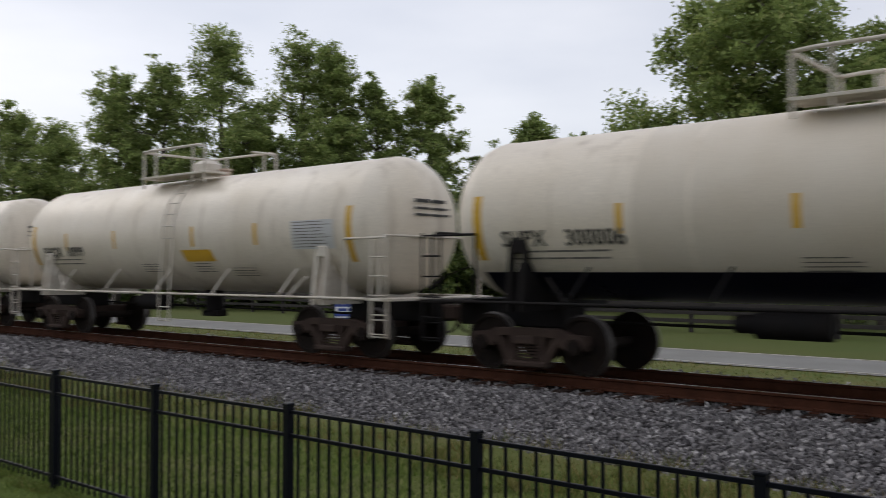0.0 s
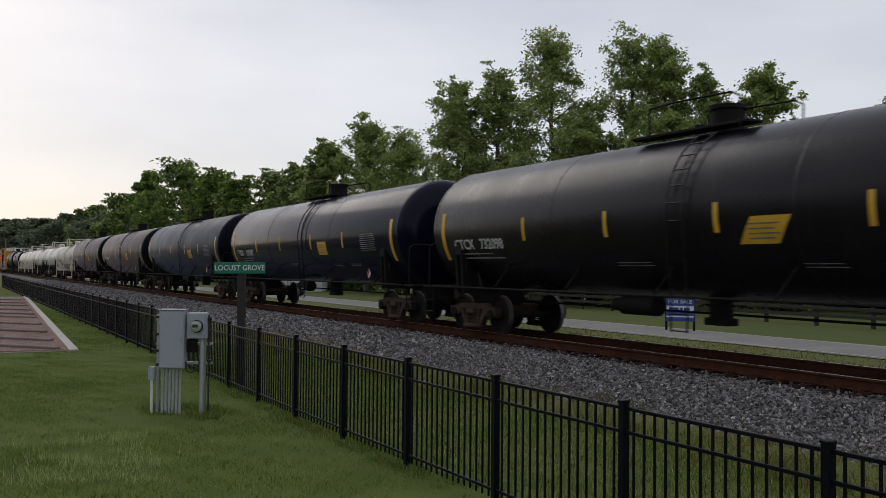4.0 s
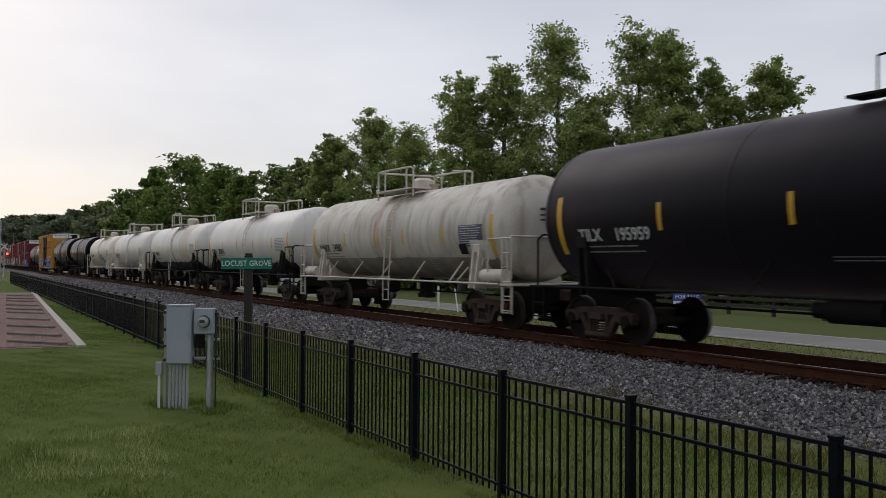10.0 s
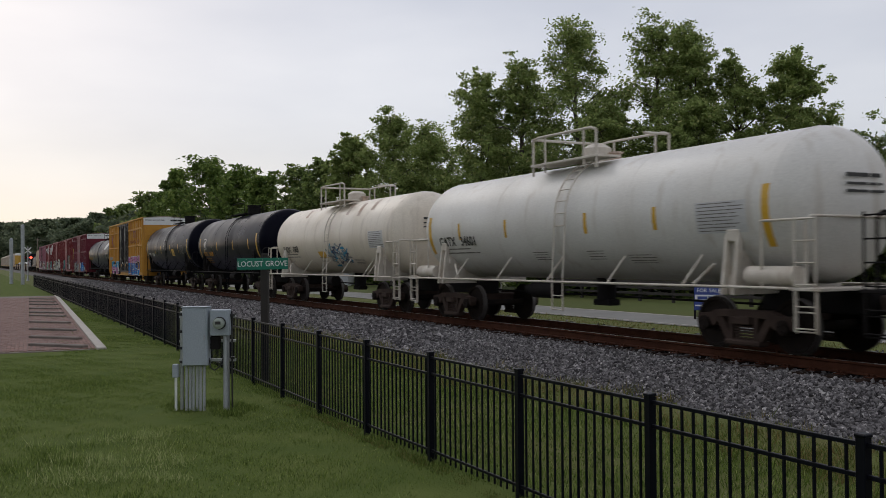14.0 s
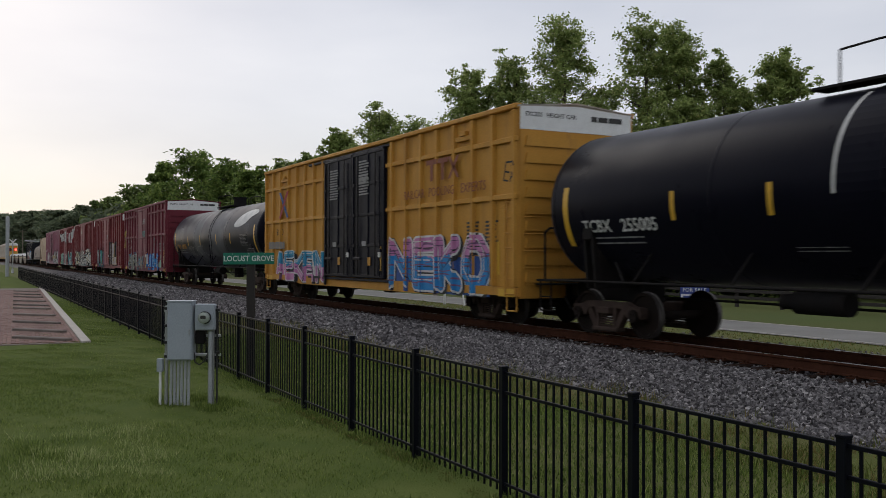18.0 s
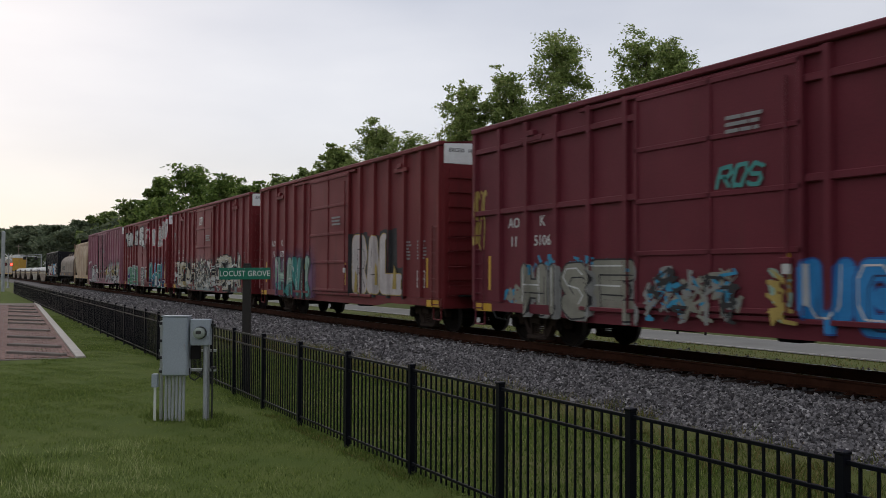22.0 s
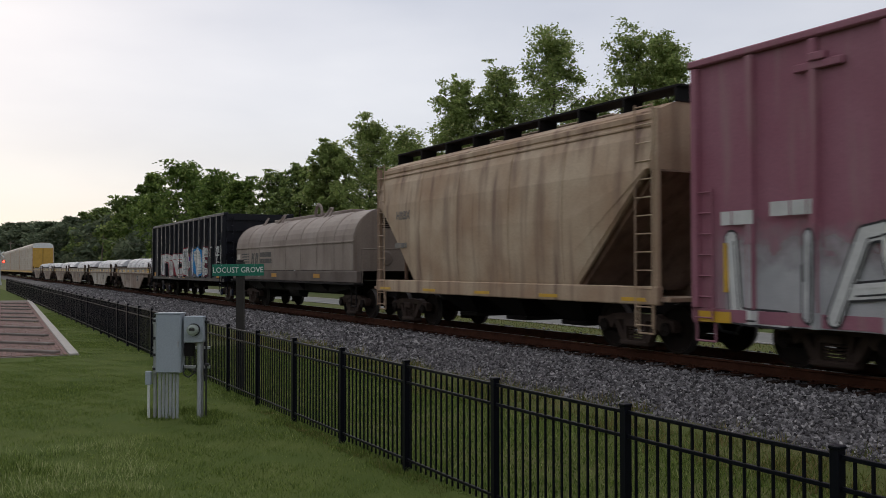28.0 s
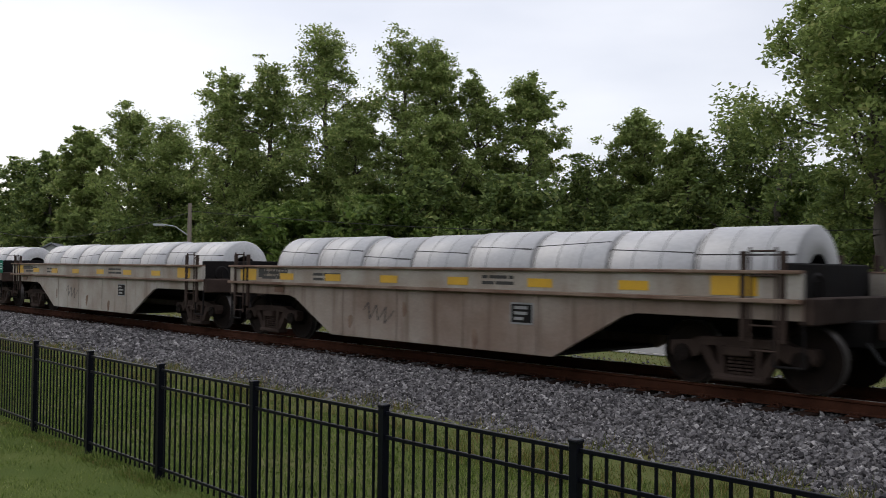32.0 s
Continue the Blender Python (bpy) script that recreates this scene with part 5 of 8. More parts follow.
def gondola_car(label, length):
    car = car_base(label, "gondola car", "gondola")
    hb, W, z0, z1 = length / 2 - 0.5, 1.55, 1.02, 4.16
    for s in (-1, 1):
        part("side_wall", Geo().cbox(-hb, hb, *out(s, W - 0.03, W + 0.03), z0 + 0.1, z1 - 0.05, 0.008), GONDOLA, car)
        part("top_chord", Geo().cbox(-hb - 0.03, hb + 0.03, *out(s, W - 0.1, W + 0.12), z1 - 0.14, z1, 0.02), GONDOLA, car)
        part("side_sill", Geo().cbox(-hb - 0.02, hb + 0.02, *out(s, W - 0.08, W + 0.1), z0 - 0.05, z0 + 0.16, 0.02), GONDOLA, car)
        for x in [-hb + 0.14] + [-6.47 + 1.13 * i for i in range(13)] + [hb - 0.14]:
            y = s * (W + 0.03)
            part("side_post", Geo().prism([(x - 0.13, y), (x + 0.13, y), (x + 0.085, y + s * 0.14), (x - 0.085, y + s * 0.14)], z0 + 0.1, z1 - 0.12, 0, "xy"), GONDOLA, car)
        x = s * hb
        part("end_wall", Geo().cbox(x - 0.03, x + 0.03, -W, W, z0, z1 - 0.05, 0.01), GONDOLA, car)
        for i in range(6):
            z = z0 + 0.35 + (z1 - z0 - 0.6) * i / 5
            part("end_rib", Geo().prism([(-W, z - 0.1), (W, z - 0.1), (W, z + 0.1), (-W, z + 0.1)], min(x, x + s * 0.13), max(x, x + s * 0.13), 0, "yz"), GONDOLA, car)
        ladder(car, s * (hb + 0.17), -W + 0.25, 0.6, z1 - 0.2, GONDOLA, 0.3)
        ladder(car, s * (hb - 0.22), -W - 0.2, 0.5, z1 - 0.9, GONDOLA, 0.4)
        part("end_platform", Geo().cbox(min(x, x + s * 0.45), max(x, x + s * 0.45), -1.4, 1.4, z0 - 0.06, z0, 0.01), UNDER, car)
        part("reflector", Geo().box((7.35 if s > 0 else -7.16) - 0.22, (7.35 if s > 0 else -7.16) + 0.22, -W - 0.176, -W - 0.17, 1.14, 1.36), LETTER_O, car, "orange reflector patch")
    part("reflector", Geo().box(-0.15, 0.35, -W - 0.106, -W - 0.1, 1.06, 1.16), LETTER_O, car, "orange reflector patch")
    part("floor", Geo().cbox(-hb, hb, -W, W, z0, z0 + 0.08, 0.01), GONDOLA, car)
    for i in range(7):
        x = -hb + 1.0 + (2 * hb - 2.0) * i / 6
        part("cross_bearer", Geo().prism([(-W, z0), (W, z0), (W - 0.2, z0 - 0.14), (0.3, z0 - 0.32), (-0.3, z0 - 0.32), (-W + 0.2, z0 - 0.14)], x - 0.06, x + 0.06, 0, "yz"), UNDER, car)
    part("centre_sill", Geo().cbox(-length / 2 + 0.35, length / 2 - 0.35, -0.32, 0.32, 0.64, 1.02, 0.02), UNDER, car)
    part("brake_cylinder", Geo().cyl((-0.9, -0.7, 0.72), (0.2, -0.7, 0.72), 0.19, 12).cbox(-2.4, -1.9, -0.9, -0.5, 0.5, 0.85, 0.03).tube([(-1.9, -0.7, 0.55), (-1.2, -0.75, 0.5), (-0.9, -0.7, 0.72)], 0.03, 6), UNDER, car)
    y = -W - 0.036
    lettering("SA", 0.36, LETTER_W, car, side(-7.00, y, 3.45), 0.004)
    lettering("XX", 0.36, LETTER_W, car, side(-5.96, y, 3.45), 0.004)
    lettering("480", 0.36, LETTER_W, car, side(-7.00, y, 3.0), 0.004)
    lettering("004", 0.36, LETTER_W, car, side(-5.90, y, 3.0), 0.004)
    part("small_print", bars(Geo(), -7.33, 2.45, 0.7, 3, 0.14, y, 0, 0.3, 21), LETTER_W, car)
    part("small_print", bars(Geo(), -6.23, 1.85, 0.6, 4, 0.12, y, 0, 0.3, 22), LETTER_W, car)
    part("small_print", bars(Geo(), 5.4, 1.9, 0.6, 4, 0.14, y, 0, 0.3, 23), LETTER_W, car)
    end_steps(car, hb + 0.1, 1.5, GONDOLA, 1.0)
    running_gear(car, length, length - 3.9)
    return car


def open_coil_car(label, length, paint, top_paint, seed):
    r2 = random.Random(seed)
    car = car_base(label, "coil car", "open_coil_car")
    hb, W = length / 2 - 0.7, 1.46
    for s in (-1, 1):
        body = [(-4.5, 1.2), (4.5, 1.2), (4.5, 1.0), (4.3, 0.95), (2.95, 0.24), (-2.95, 0.24), (-4.3, 0.95), (-4.5, 1.0)]
        part("well_side", Geo().prism(body, *out(s, W - 0.03, W + 0.03)), paint, car)
        part("top_sill", Geo().cbox(-hb, hb, *out(s, W - 0.06, W + 0.05), 1.27, 1.64, 0.015), top_paint, car)
        part("sill_flange", Geo().cbox(-hb, hb, *out(s, W - 0.06, W + 0.11), 1.6, 1.65, 0.01).cbox(-hb, hb, *out(s, W - 0.06, W + 0.13), 1.22, 1.28, 0.01), COILRUST, car)
        part("lower_sill", Geo().cbox(-hb, hb, *out(s, W - 0.05, W + 0.02), 1.0, 1.23, 0.01), paint, car)
        for x in (-2.6, -0.9, 0.9, 2.6):
            part("well_rib", Geo().cbox(x - 0.03, x + 0.03, *out(s, W - 0.02, W + 0.05), 0.26, 1.22, 0.006), paint, car)
        for i, x in enumerate((-6.2, -4.6, -2.9, -1.1, 0.8, 2.7, 4.5, 6.1)):
            w = 0.34 if i in (0, 7) else 0.26
            part("reflector", Geo().box(x - w, x + w, s * (W + 0.055) - 0.004, s * (W + 0.055) + 0.004, 1.34 if i not in (0, 7) else 1.31, 1.48 if i not in (0, 7) else 1.57), YELLOW, car, "yellow-orange reflector patch")
        # stakes, end walls and platforms
        for x in (s * (hb - 0.25), s * (hb - 0.8)):
            for y in (-W - 0.04, W + 0.04):
                part("stake_post", Geo().cbox(x - 0.04, x + 0.04, y - 0.035, y + 0.035, 0.7, 1.9, 0.01), TRUCK, car)
        part("end_wall", Geo().cbox(s * (hb - 0.33) - 0.05, s * (hb - 0.33) + 0.05, -1.3, 1.3, 1.1, 1.75, 0.02), UNDER, car)
        part("end_platform", Geo().cbox(s * (hb - 0.3) - 0.4, s * (hb - 0.3) + 0.4, -1.4, 1.4, 1.04, 1.1, 0.01), UNDER, car)
        part("end_sill", Geo().cbox(s * (hb + 0.02) - 0.1, s * (hb + 0.02) + 0.1, -1.45, 1.45, 0.95, 1.3, 0.02), TRUCK, car)
        part("brake_wheel", Geo().lathe([(s * (hb - 0.1), 0.17), (s * (hb - 0.08), 0.21), (s * (hb - 0.06), 0.17)], 18, zc=1.42, y=-0.9).cyl((s * (hb - 0.08), -0.9, 1.1), (s * (hb - 0.08), -0.9, 1.5), 0.03, 8), UNDER, car)
        ladder(car, s * (hb - 0.5), -W - 0.09, 0.55, 1.95, TRUCK, 0.36, 0.3)
    part("trough", Geo().prism([(-1.4, 1.62), (-1.3, 1.62), (-0.45, 0.86), (0.45, 0.86), (1.3, 1.62), (1.4, 1.62), (1.4, 1.5), (0.55, 0.76), (-0.55, 0.76), (-1.4, 1.5)], -hb + 0.45, hb - 0.42, 0, "yz"), UNDER, car)
    part("centre_sill", Geo().cbox(-length / 2 + 0.3, length / 2 - 0.3, -0.32, 0.32, 0.62, 0.98, 0.02), UNDER, car)
    part("well_floor", Geo().cbox(-2.9, 2.9, -W, W, 0.24, 0.3, 0.01), UNDER, car)
    part("small_print", bars(bars(bars(Geo(), -5.6, 1.52, 1.1, 2, 0.11, -W - 0.053, 0, 0.2, seed), -3.6, 1.5, 1.0, 2, 0.1, -W - 0.053, 0, 0.2, seed + 1), 1.4, 1.52, 0.9, 2, 0.1, -W - 0.053, 0, 0.2, seed + 2), LETTER_B, car)
    plate = part("data_plate", Geo().box(2.05, 2.55, -W - 0.038, -W - 0.03, 0.72, 1.08), LETTER_G, car)
    part("data_field", Geo().box(2.08, 2.52, -W - 0.0405, -W - 0.038, 0.75, 1.05), UNDER, plate)
    part("data_print", bars(Geo(), 2.14, 1.02, 0.3, 3, 0.09, -W - 0.041, 0, 0.4, seed + 5), LETTER_G, plate)
    if seed == 50:
        part("car_initials", bars(Geo(), -5.75, 1.58, 0.34, 1, 0.36, -W - 0.056, 0, 0.05, 3), LETTER_B, car)
        lettering("165533", 0.27, LETTER_B, car, side(-4.88, -W - 0.056, 1.475), 0.006, 0.82)
    else:
        part("car_number", bars(Geo(), -6.0 if seed % 2 else -5.4, 1.56, 1.05, 1, 0.2, -W - 0.056, 0, 0.05, seed + 6), LETTER_B, car)
    part("access_plate", Geo().cbox(-5.9 + 0.4 * (seed % 3), -5.55 + 0.4 * (seed % 3), -W - 0.05, -W - 0.02, 1.06, 1.18, 0.008), COILRUST, car)
    for k in range(3):
        px, pz = -2.4 + 1.7 * k + r2.uniform(-0.4, 0.4), r2.uniform(0.5, 0.95)
        part("rust_patch", Geo().prism(rounded([(px, pz), (px + r2.uniform(0.05, 0.2), pz + 0.08), (px + 0.16, pz - 0.12), (px + 0.05, pz - r2.uniform(0.2, 0.42))], 1), -W - 0.036, -W - 0.03), COILRUST, car)
    g = Geo()
    pen = [(-1.9, 0.78), (-1.75, 0.95), (-1.7, 0.62), (-1.5, 0.9), (-1.45, 0.6), (-1.2, 0.88), (-1.25, 0.55), (-0.95, 0.82)]
    for (ax, az), (bx, bz) in zip(pen, pen[1:]):
        g.add([(ax, -W - 0.037, az), (bx, -W - 0.037, bz), (bx + 0.03, -W - 0.037, bz), (ax + 0.03, -W - 0.037, az)], [(0, 1, 2, 3)])
    part("sprayed_line", g, LETTER_B, car)
    # wrapped steel coils side by side in the trough
    n, x = 8, -hb + 0.85
    span = 2 * hb - 1.3
    for i in range(n):
        w = span / n
        r = 0.74 + r2.uniform(-0.03, 0.02)
        zc = 2.31 - 0.74 + r2.uniform(-0.015, 0.01)
        x0, x1 = x + i * w + 0.02, x + (i + 1) * w - 0.02
        coil = part("coil", Geo().lathe([(x0 + 0.02, 0.28), (x0, 0.32), (x0, r - 0.03), (x0 + 0.03, r), (x1 - 0.03, r), (x1, r - 0.03), (x1, 0.32), (x1 - 0.02, 0.28), (x0 + 0.02, 0.28)], 40, zc=zc, slots=[1, 1, 1, 0, 0, 0, 1, 1]), [STEELCOIL, UNDER], car, "white-wrapped steel coil")
        for q in (0.03, 0.34, 0.66):
            xs = x0 + w * (q + r2.uniform(-0.04, 0.04))
            part("strap", Geo().lathe([(xs, r + 0.003), (xs + 0.022, r + 0.003)], 40, zc=zc), LETTER_G if q > 0.1 else LETTER_F, coil)
        a = r2.uniform(20, 42)
        tw = r2.choice((0, 0, 7, -5))
        ya, za = -(r + 0.006) * math.cos(radians(a)), zc + (r + 0.006) * math.sin(radians(a))
        yb, zb = -(r + 0.006) * math.cos(radians(a + tw)), zc + (r + 0.006) * math.sin(radians(a + tw))
        part("seam_tape", Geo().add([(x0, ya, za - 0.03), (x1, yb, zb - 0.014), (x1, yb + 0.01, zb + 0.012), (x0, ya + 0.01, za + 0.012)], [(0, 1, 2, 3)]), LETTER_B, coil)
    end_steps(car, hb + 0.05, 1.45, UNDER, 1.0)
    running_gear(car, length, length - 3.6)
    return car


def autorack(label, length, first=False):
    car = car_base(label, "autorack", "autorack")
    hb, W, H = length / 2 - 0.6, 1.5, 5.5
    for s in (-1, 1):
        n = 14
        for i in range(n):
            a, b = -hb + 2 * hb * i / n, -hb + 2 * hb * (i + 1) / n
            wave = [(W - 0.02, 1.25)] + [(W + d, z + h) for z in [1.45 + 0.36 * j for j in range(9)] for d, h in ((0.02, -0.02), (0.045, 0.0), (0.045, 0.14), (0.02, 0.16))] + [(W + 0.02, H - 0.75), (W - 0.02, H - 0.75)]
            part("side_panel", Geo().prism([(s * y, z) for y, z in wave], a + 0.05, b - 0.05, 0, "yz"), RACK, car)
            part("side_post", Geo().cbox(a - 0.06, a + 0.06, *out(s, W - 0.05, W + 0.06), 1.1, H - 0.6, 0.01), RUSTBAND if i % 4 == 0 else RACK, car)
        part("deck_sill", Geo().cbox(-hb, hb, *out(s, W - 0.1, W + 0.06), 0.95, 1.25, 0.02), RACKYELLOW, car)
        x = s * hb
        for y in (-1, 1):
            part("end_door", Geo().cbox(x - 0.04, x + 0.04, min(0.03 * y, y * W), max(0.03 * y, y * W), 1.15, H - 0.72, 0.02), RACKYELLOW, car)
            part("corner_post", Geo().cbox(x - 0.1, x + 0.07, y * W - 0.07, y * W + 0.07, 1.0, H - 0.6, 0.015), RUSTBAND, car)
        part("end_gable", Geo().prism([(-W, H - 0.75), (W, H - 0.75), (W - 0.05, H - 0.3), (W - 0.5, H), (-W + 0.5, H), (-W + 0.05, H - 0.3)], x - 0.05, x + 0.05, 0, "yz"), WHITE, car)
    part("roof", Geo().prism([(-W - 0.04, H - 0.78), (-W, H - 0.3), (-W + 0.5, H + 0.02), (0, H + 0.1), (W - 0.5, H + 0.02), (W, H - 0.3), (W + 0.04, H - 0.78), (W - 0.04, H - 0.78), (W - 0.1, H - 0.34), (W - 0.55, H - 0.06), (-W + 0.55, H - 0.06), (-W + 0.1, H - 0.34), (-W + 0.04, H - 0.78)], -hb, hb, 0, "yz"), ROOFGALV, car)
    part("deck", Geo().cbox(-hb, hb, -W, W, 0.9, 1.1, 0.02), UNDER, car)
    part("upper_deck", Geo().cbox(-hb, hb, -W + 0.03, W - 0.03, 2.9, 2.98, 0.01), UNDER, car)
    running_gear(car, length, length - 7.5)
    return car


# ---- sprayed lettering ----
# pen strokes of each letter in a box one wide and one high
STROKES = {
    "A": [[(0, 0), (.38, 1), (.62, 1), (1, 0)], [(.2, .36), (.8, .36)]],
    "B": [[(0, 0), (0, 1), (.8, 1), (.9, .76), (.6, .54), (.95, .3), (.85, 0), (0, 0)], [(0, .54), (.6, .54)]],
    "D": [[(0, 0), (0, 1), (.65, 1), (1, .7), (1, .3), (.65, 0), (0, 0)]],
    "E": [[(1, 1), (0, 1), (0, 0), (1, 0)], [(0, .52), (.85, .52)]],
    "F": [[(1, 1), (0, 1), (0, 0)], [(0, .52), (.8, .52)]],
    "G": [[(1, .82), (.75, 1), (.2, 1), (0, .75), (0, .25), (.2, 0), (.8, 0), (1, .2), (1, .48), (.58, .48)]],
    "H": [[(0, 0), (0, 1)], [(1, 0), (1, 1)], [(0, .5), (1, .5)]],
    "I": [[(.5, 0), (.5, 1)]],
    "J": [[(0, .25), (.2, 0), (.7, 0), (.8, .2), (.8, 1), (.2, 1)]],
    "K": [[(0, 0), (0, 1)], [(1, 1), (.1, .48), (1, 0)]],
    "L": [[(0, 1), (0, 0), (1, 0)]],
    "M": [[(0, 0), (.08, 1), (.5, .35), (.92, 1), (1, 0)]],
    "N": [[(0, 0), (0, 1), (1, 0), (1, 1)]],
    "O": [[(.25, 0), (0, .3), (0, .7), (.25, 1), (.75, 1), (1, .7), (1, .3), (.75, 0), (.25, 0)]],
    "R": [[(0, 0), (0, 1), (.8, 1), (1, .75), (.8, .5), (0, .5)], [(.45, .5), (1, 0)]],
    "S": [[(1, .85), (.7, 1), (.2, 1), (0, .76), (.2, .56), (.8, .44), (1, .24), (.8, 0), (.25, 0), (0, .14)]],
    "T": [[(0, 1), (1, 1)], [(.5, 1), (.5, 0)]],
    "U": [[(0, 1), (0, .25), (.25, 0), (.75, 0), (1, .25), (1, 1)]],
    "V": [[(0, 1), (.5, 0), (1, 1)]],
    "Z": [[(0, 1), (1, 1), (0, 0), (1, 0)]],
    "n": [[(0, 0), (0, 1)], [(0, .8), (.35, 1), (.8, 1), (1, .8), (1, 0)]],
    "o": [[(.3, 0), (0, .3), (0, .7), (.3, 1), (.7, 1), (1, .7), (1, .3), (.7, 0), (.3, 0)]],
    "e": [[(0, .5), (1, .5), (1, .8), (.75, 1), (.25, 1), (0, .75), (0, .25), (.25, 0), (1, 0)]],
}


def rounded(poly, times=2):
    for _ in range(times):
        out = []
        for (ax, az), (bx, bz) in zip(poly, poly[1:] + poly[:1]):
            out += [(ax * .78 + bx * .22, az * .78 + bz * .22), (ax * .22 + bx * .78, az * .22 + bz * .78)]
        poly = out
    return poly


def paint_on(g, poly, depth, lift, slot, step=0.04):
    """Lays a flat shape on a ribbed side: columns between two x, each following the side's depth there."""
    x0, x1 = min(p[0] for p in poly), max(p[0] for p in poly)
    n = max(3, int((x1 - x0) / step))

    def cuts(x):
        zs = []
        for (ax, az), (bx, bz) in zip(poly, poly[1:] + poly[:1]):
            if (ax <= x) != (bx <= x):
                zs.append(az + (bz - az) * (x - ax) / (bx - ax))
        return sorted(zs)

    e = 1e-4
    edges = [min(x1 - e, x0 + (x1 - x0) * i / n + e) for i in range(n + 1)]
    at, verts, faces = {}, [], []

    def corner(x, z):
        key = (round(x, 5), round(z, 5))
        if key not in at:
            at[key] = len(verts)
            verts.append((x, -depth(x) - lift, z))
        return at[key]

    for xa, xb in zip(edges, edges[1:]):
        za, zb = cuts(xa), cuts(xb)
        if len(za) != len(zb):
            za = zb = cuts((xa + xb) / 2)
        for j in range(0, len(za) - 1, 2):
            ids = list(dict.fromkeys((corner(xa, za[j]), corner(xb, zb[j]), corner(xb, zb[j + 1]), corner(xa, za[j + 1]))))
            if len(ids) > 2:
                faces.append(tuple(ids))
    g.add(verts, faces, slot)


def stroke_spans(x, pts, r):
    """Where the upright line at x crosses a round-ended pen stroke."""
    got = []
    for (ax, az), (bx, bz) in zip(pts, pts[1:]):
        lo, hi = 1e9, -1e9
        for cx, cz in ((ax, az), (bx, bz)):
            if abs(x - cx) < r:
                h = math.sqrt(r * r - (x - cx) ** 2)
                lo, hi = min(lo, cz - h), max(hi, cz + h)
        d = math.hypot(bx - ax, bz - az)
        if d > 1e-6:
            nx, nz = -(bz - az) / d * r, (bx - ax) / d * r
            quad = [(ax + nx, az + nz), (bx + nx, bz + nz), (bx - nx, bz - nz), (ax - nx, az - nz)]
            for (px, pz), (qx, qz) in zip(quad, quad[1:] + quad[:1]):
                if (px <= x) != (qx <= x):
                    z = pz + (qz - pz) * (x - px) / (qx - px)
                    lo, hi = min(lo, z), max(hi, z)
        if hi > lo:
            got.append((lo, hi))
    return got


def merged(spans):
    out = []
    for lo, hi in sorted(spans):
        if out and lo <= out[-1][1]:
            out[-1][1] = max(out[-1][1], hi)
        else:
            out.append([lo, hi])
    return out


def both(a, b):
    return [[max(p[0], q[0]), min(p[1], q[1])] for p in a for q in b if min(p[1], q[1]) - max(p[0], q[0]) > 0.003]


def lay(g, x0, x1, at, depth, lift, slot=0, step=0.03):
    """Lays paint on a side, column by column; at(x) gives the painted stretches of z there."""
    n = max(2, int((x1 - x0) / step))
    xs = [x0 + (x1 - x0) * i / n for i in range(n + 1)]
    cols = [at(x) for x in xs]
    verts, faces = [], []
    for i in range(n):
        za, zb = cols[i], cols[i + 1]
        if len(za) != len(zb):
            za = zb = at((xs[i] + xs[i + 1]) / 2)
        ya, yb = -depth(xs[i]) - lift, -depth(xs[i + 1]) - lift
        for (p, q), (u, w) in zip(za, zb):
            k = len(verts)
            verts += [(xs[i], ya, p), (xs[i + 1], yb, u), (xs[i + 1], yb, w), (xs[i], ya, q)]
            faces.append((k, k + 1, k + 2, k + 3))
    if faces:
        g.add(verts, faces, slot)


def mist_mat(name, color, full, gone, x0, x1):
    """Oversprayed paint that thins out with height on the car's side."""
    m = mat(name, color, 0.7, second=tuple(c * 0.75 for c in color), scale=1.6, amount=0.9, bump=0.02)
    t = m.node_tree
    tc, sp = t.nodes.new("ShaderNodeTexCoord"), t.nodes.new("ShaderNodeSeparateXYZ")
    t.links.new(tc.outputs["Object"], sp.inputs[0])
    ns = t.nodes.new("ShaderNodeTexNoise")
    ns.inputs["Scale"].default_value, ns.inputs["Detail"].default_value = 2.6, 5.0
    t.links.new(tc.outputs["Object"], ns.inputs["Vector"])
    add = t.nodes.new("ShaderNodeMath")
    add.operation, add.inputs[1].default_value = "MULTIPLY_ADD", (gone - full) * 1.6
    t.links.new(ns.outputs[0], add.inputs[0])
    t.links.new(sp.outputs[2], add.inputs[2])
    r = t.nodes.new("ShaderNodeMapRange")
    for k_, v_ in (("From Min", full + (gone - full) * 0.8), ("From Max", gone + (gone - full) * 0.8), ("To Min", 0.9), ("To Max", 0.0)):
        r.inputs[k_].default_value = v_
    t.links.new(add.outputs[0], r.inputs["Value"])
    mx, tr = t.nodes.new("ShaderNodeMixShader"), t.nodes.new("ShaderNodeBsdfTransparent")
    cover = r.outputs[0]
    for a_, b_ in ((x0, x0 + 0.7), (x1, x1 - 0.7)):
        e = t.nodes.new("ShaderNodeMapRange")
        e.inputs["From Min"].default_value, e.inputs["From Max"].default_value = a_, b_
        t.links.new(sp.outputs[0], e.inputs["Value"])
        k = t.nodes.new("ShaderNodeMath")
        k.operation = "MULTIPLY"
        t.links.new(cover, k.inputs[0])
        t.links.new(e.outputs[0], k.inputs[1])
        cover = k.outputs[0]
    t.links.new(cover, mx.inputs[0])
    t.links.new(tr.outputs[0], mx.inputs[1])
    t.links.new(t.nodes["Principled BSDF"].outputs[0], mx.inputs[2])
    t.links.new(mx.outputs[0], t.nodes["Material Output"].inputs[0])
    return m


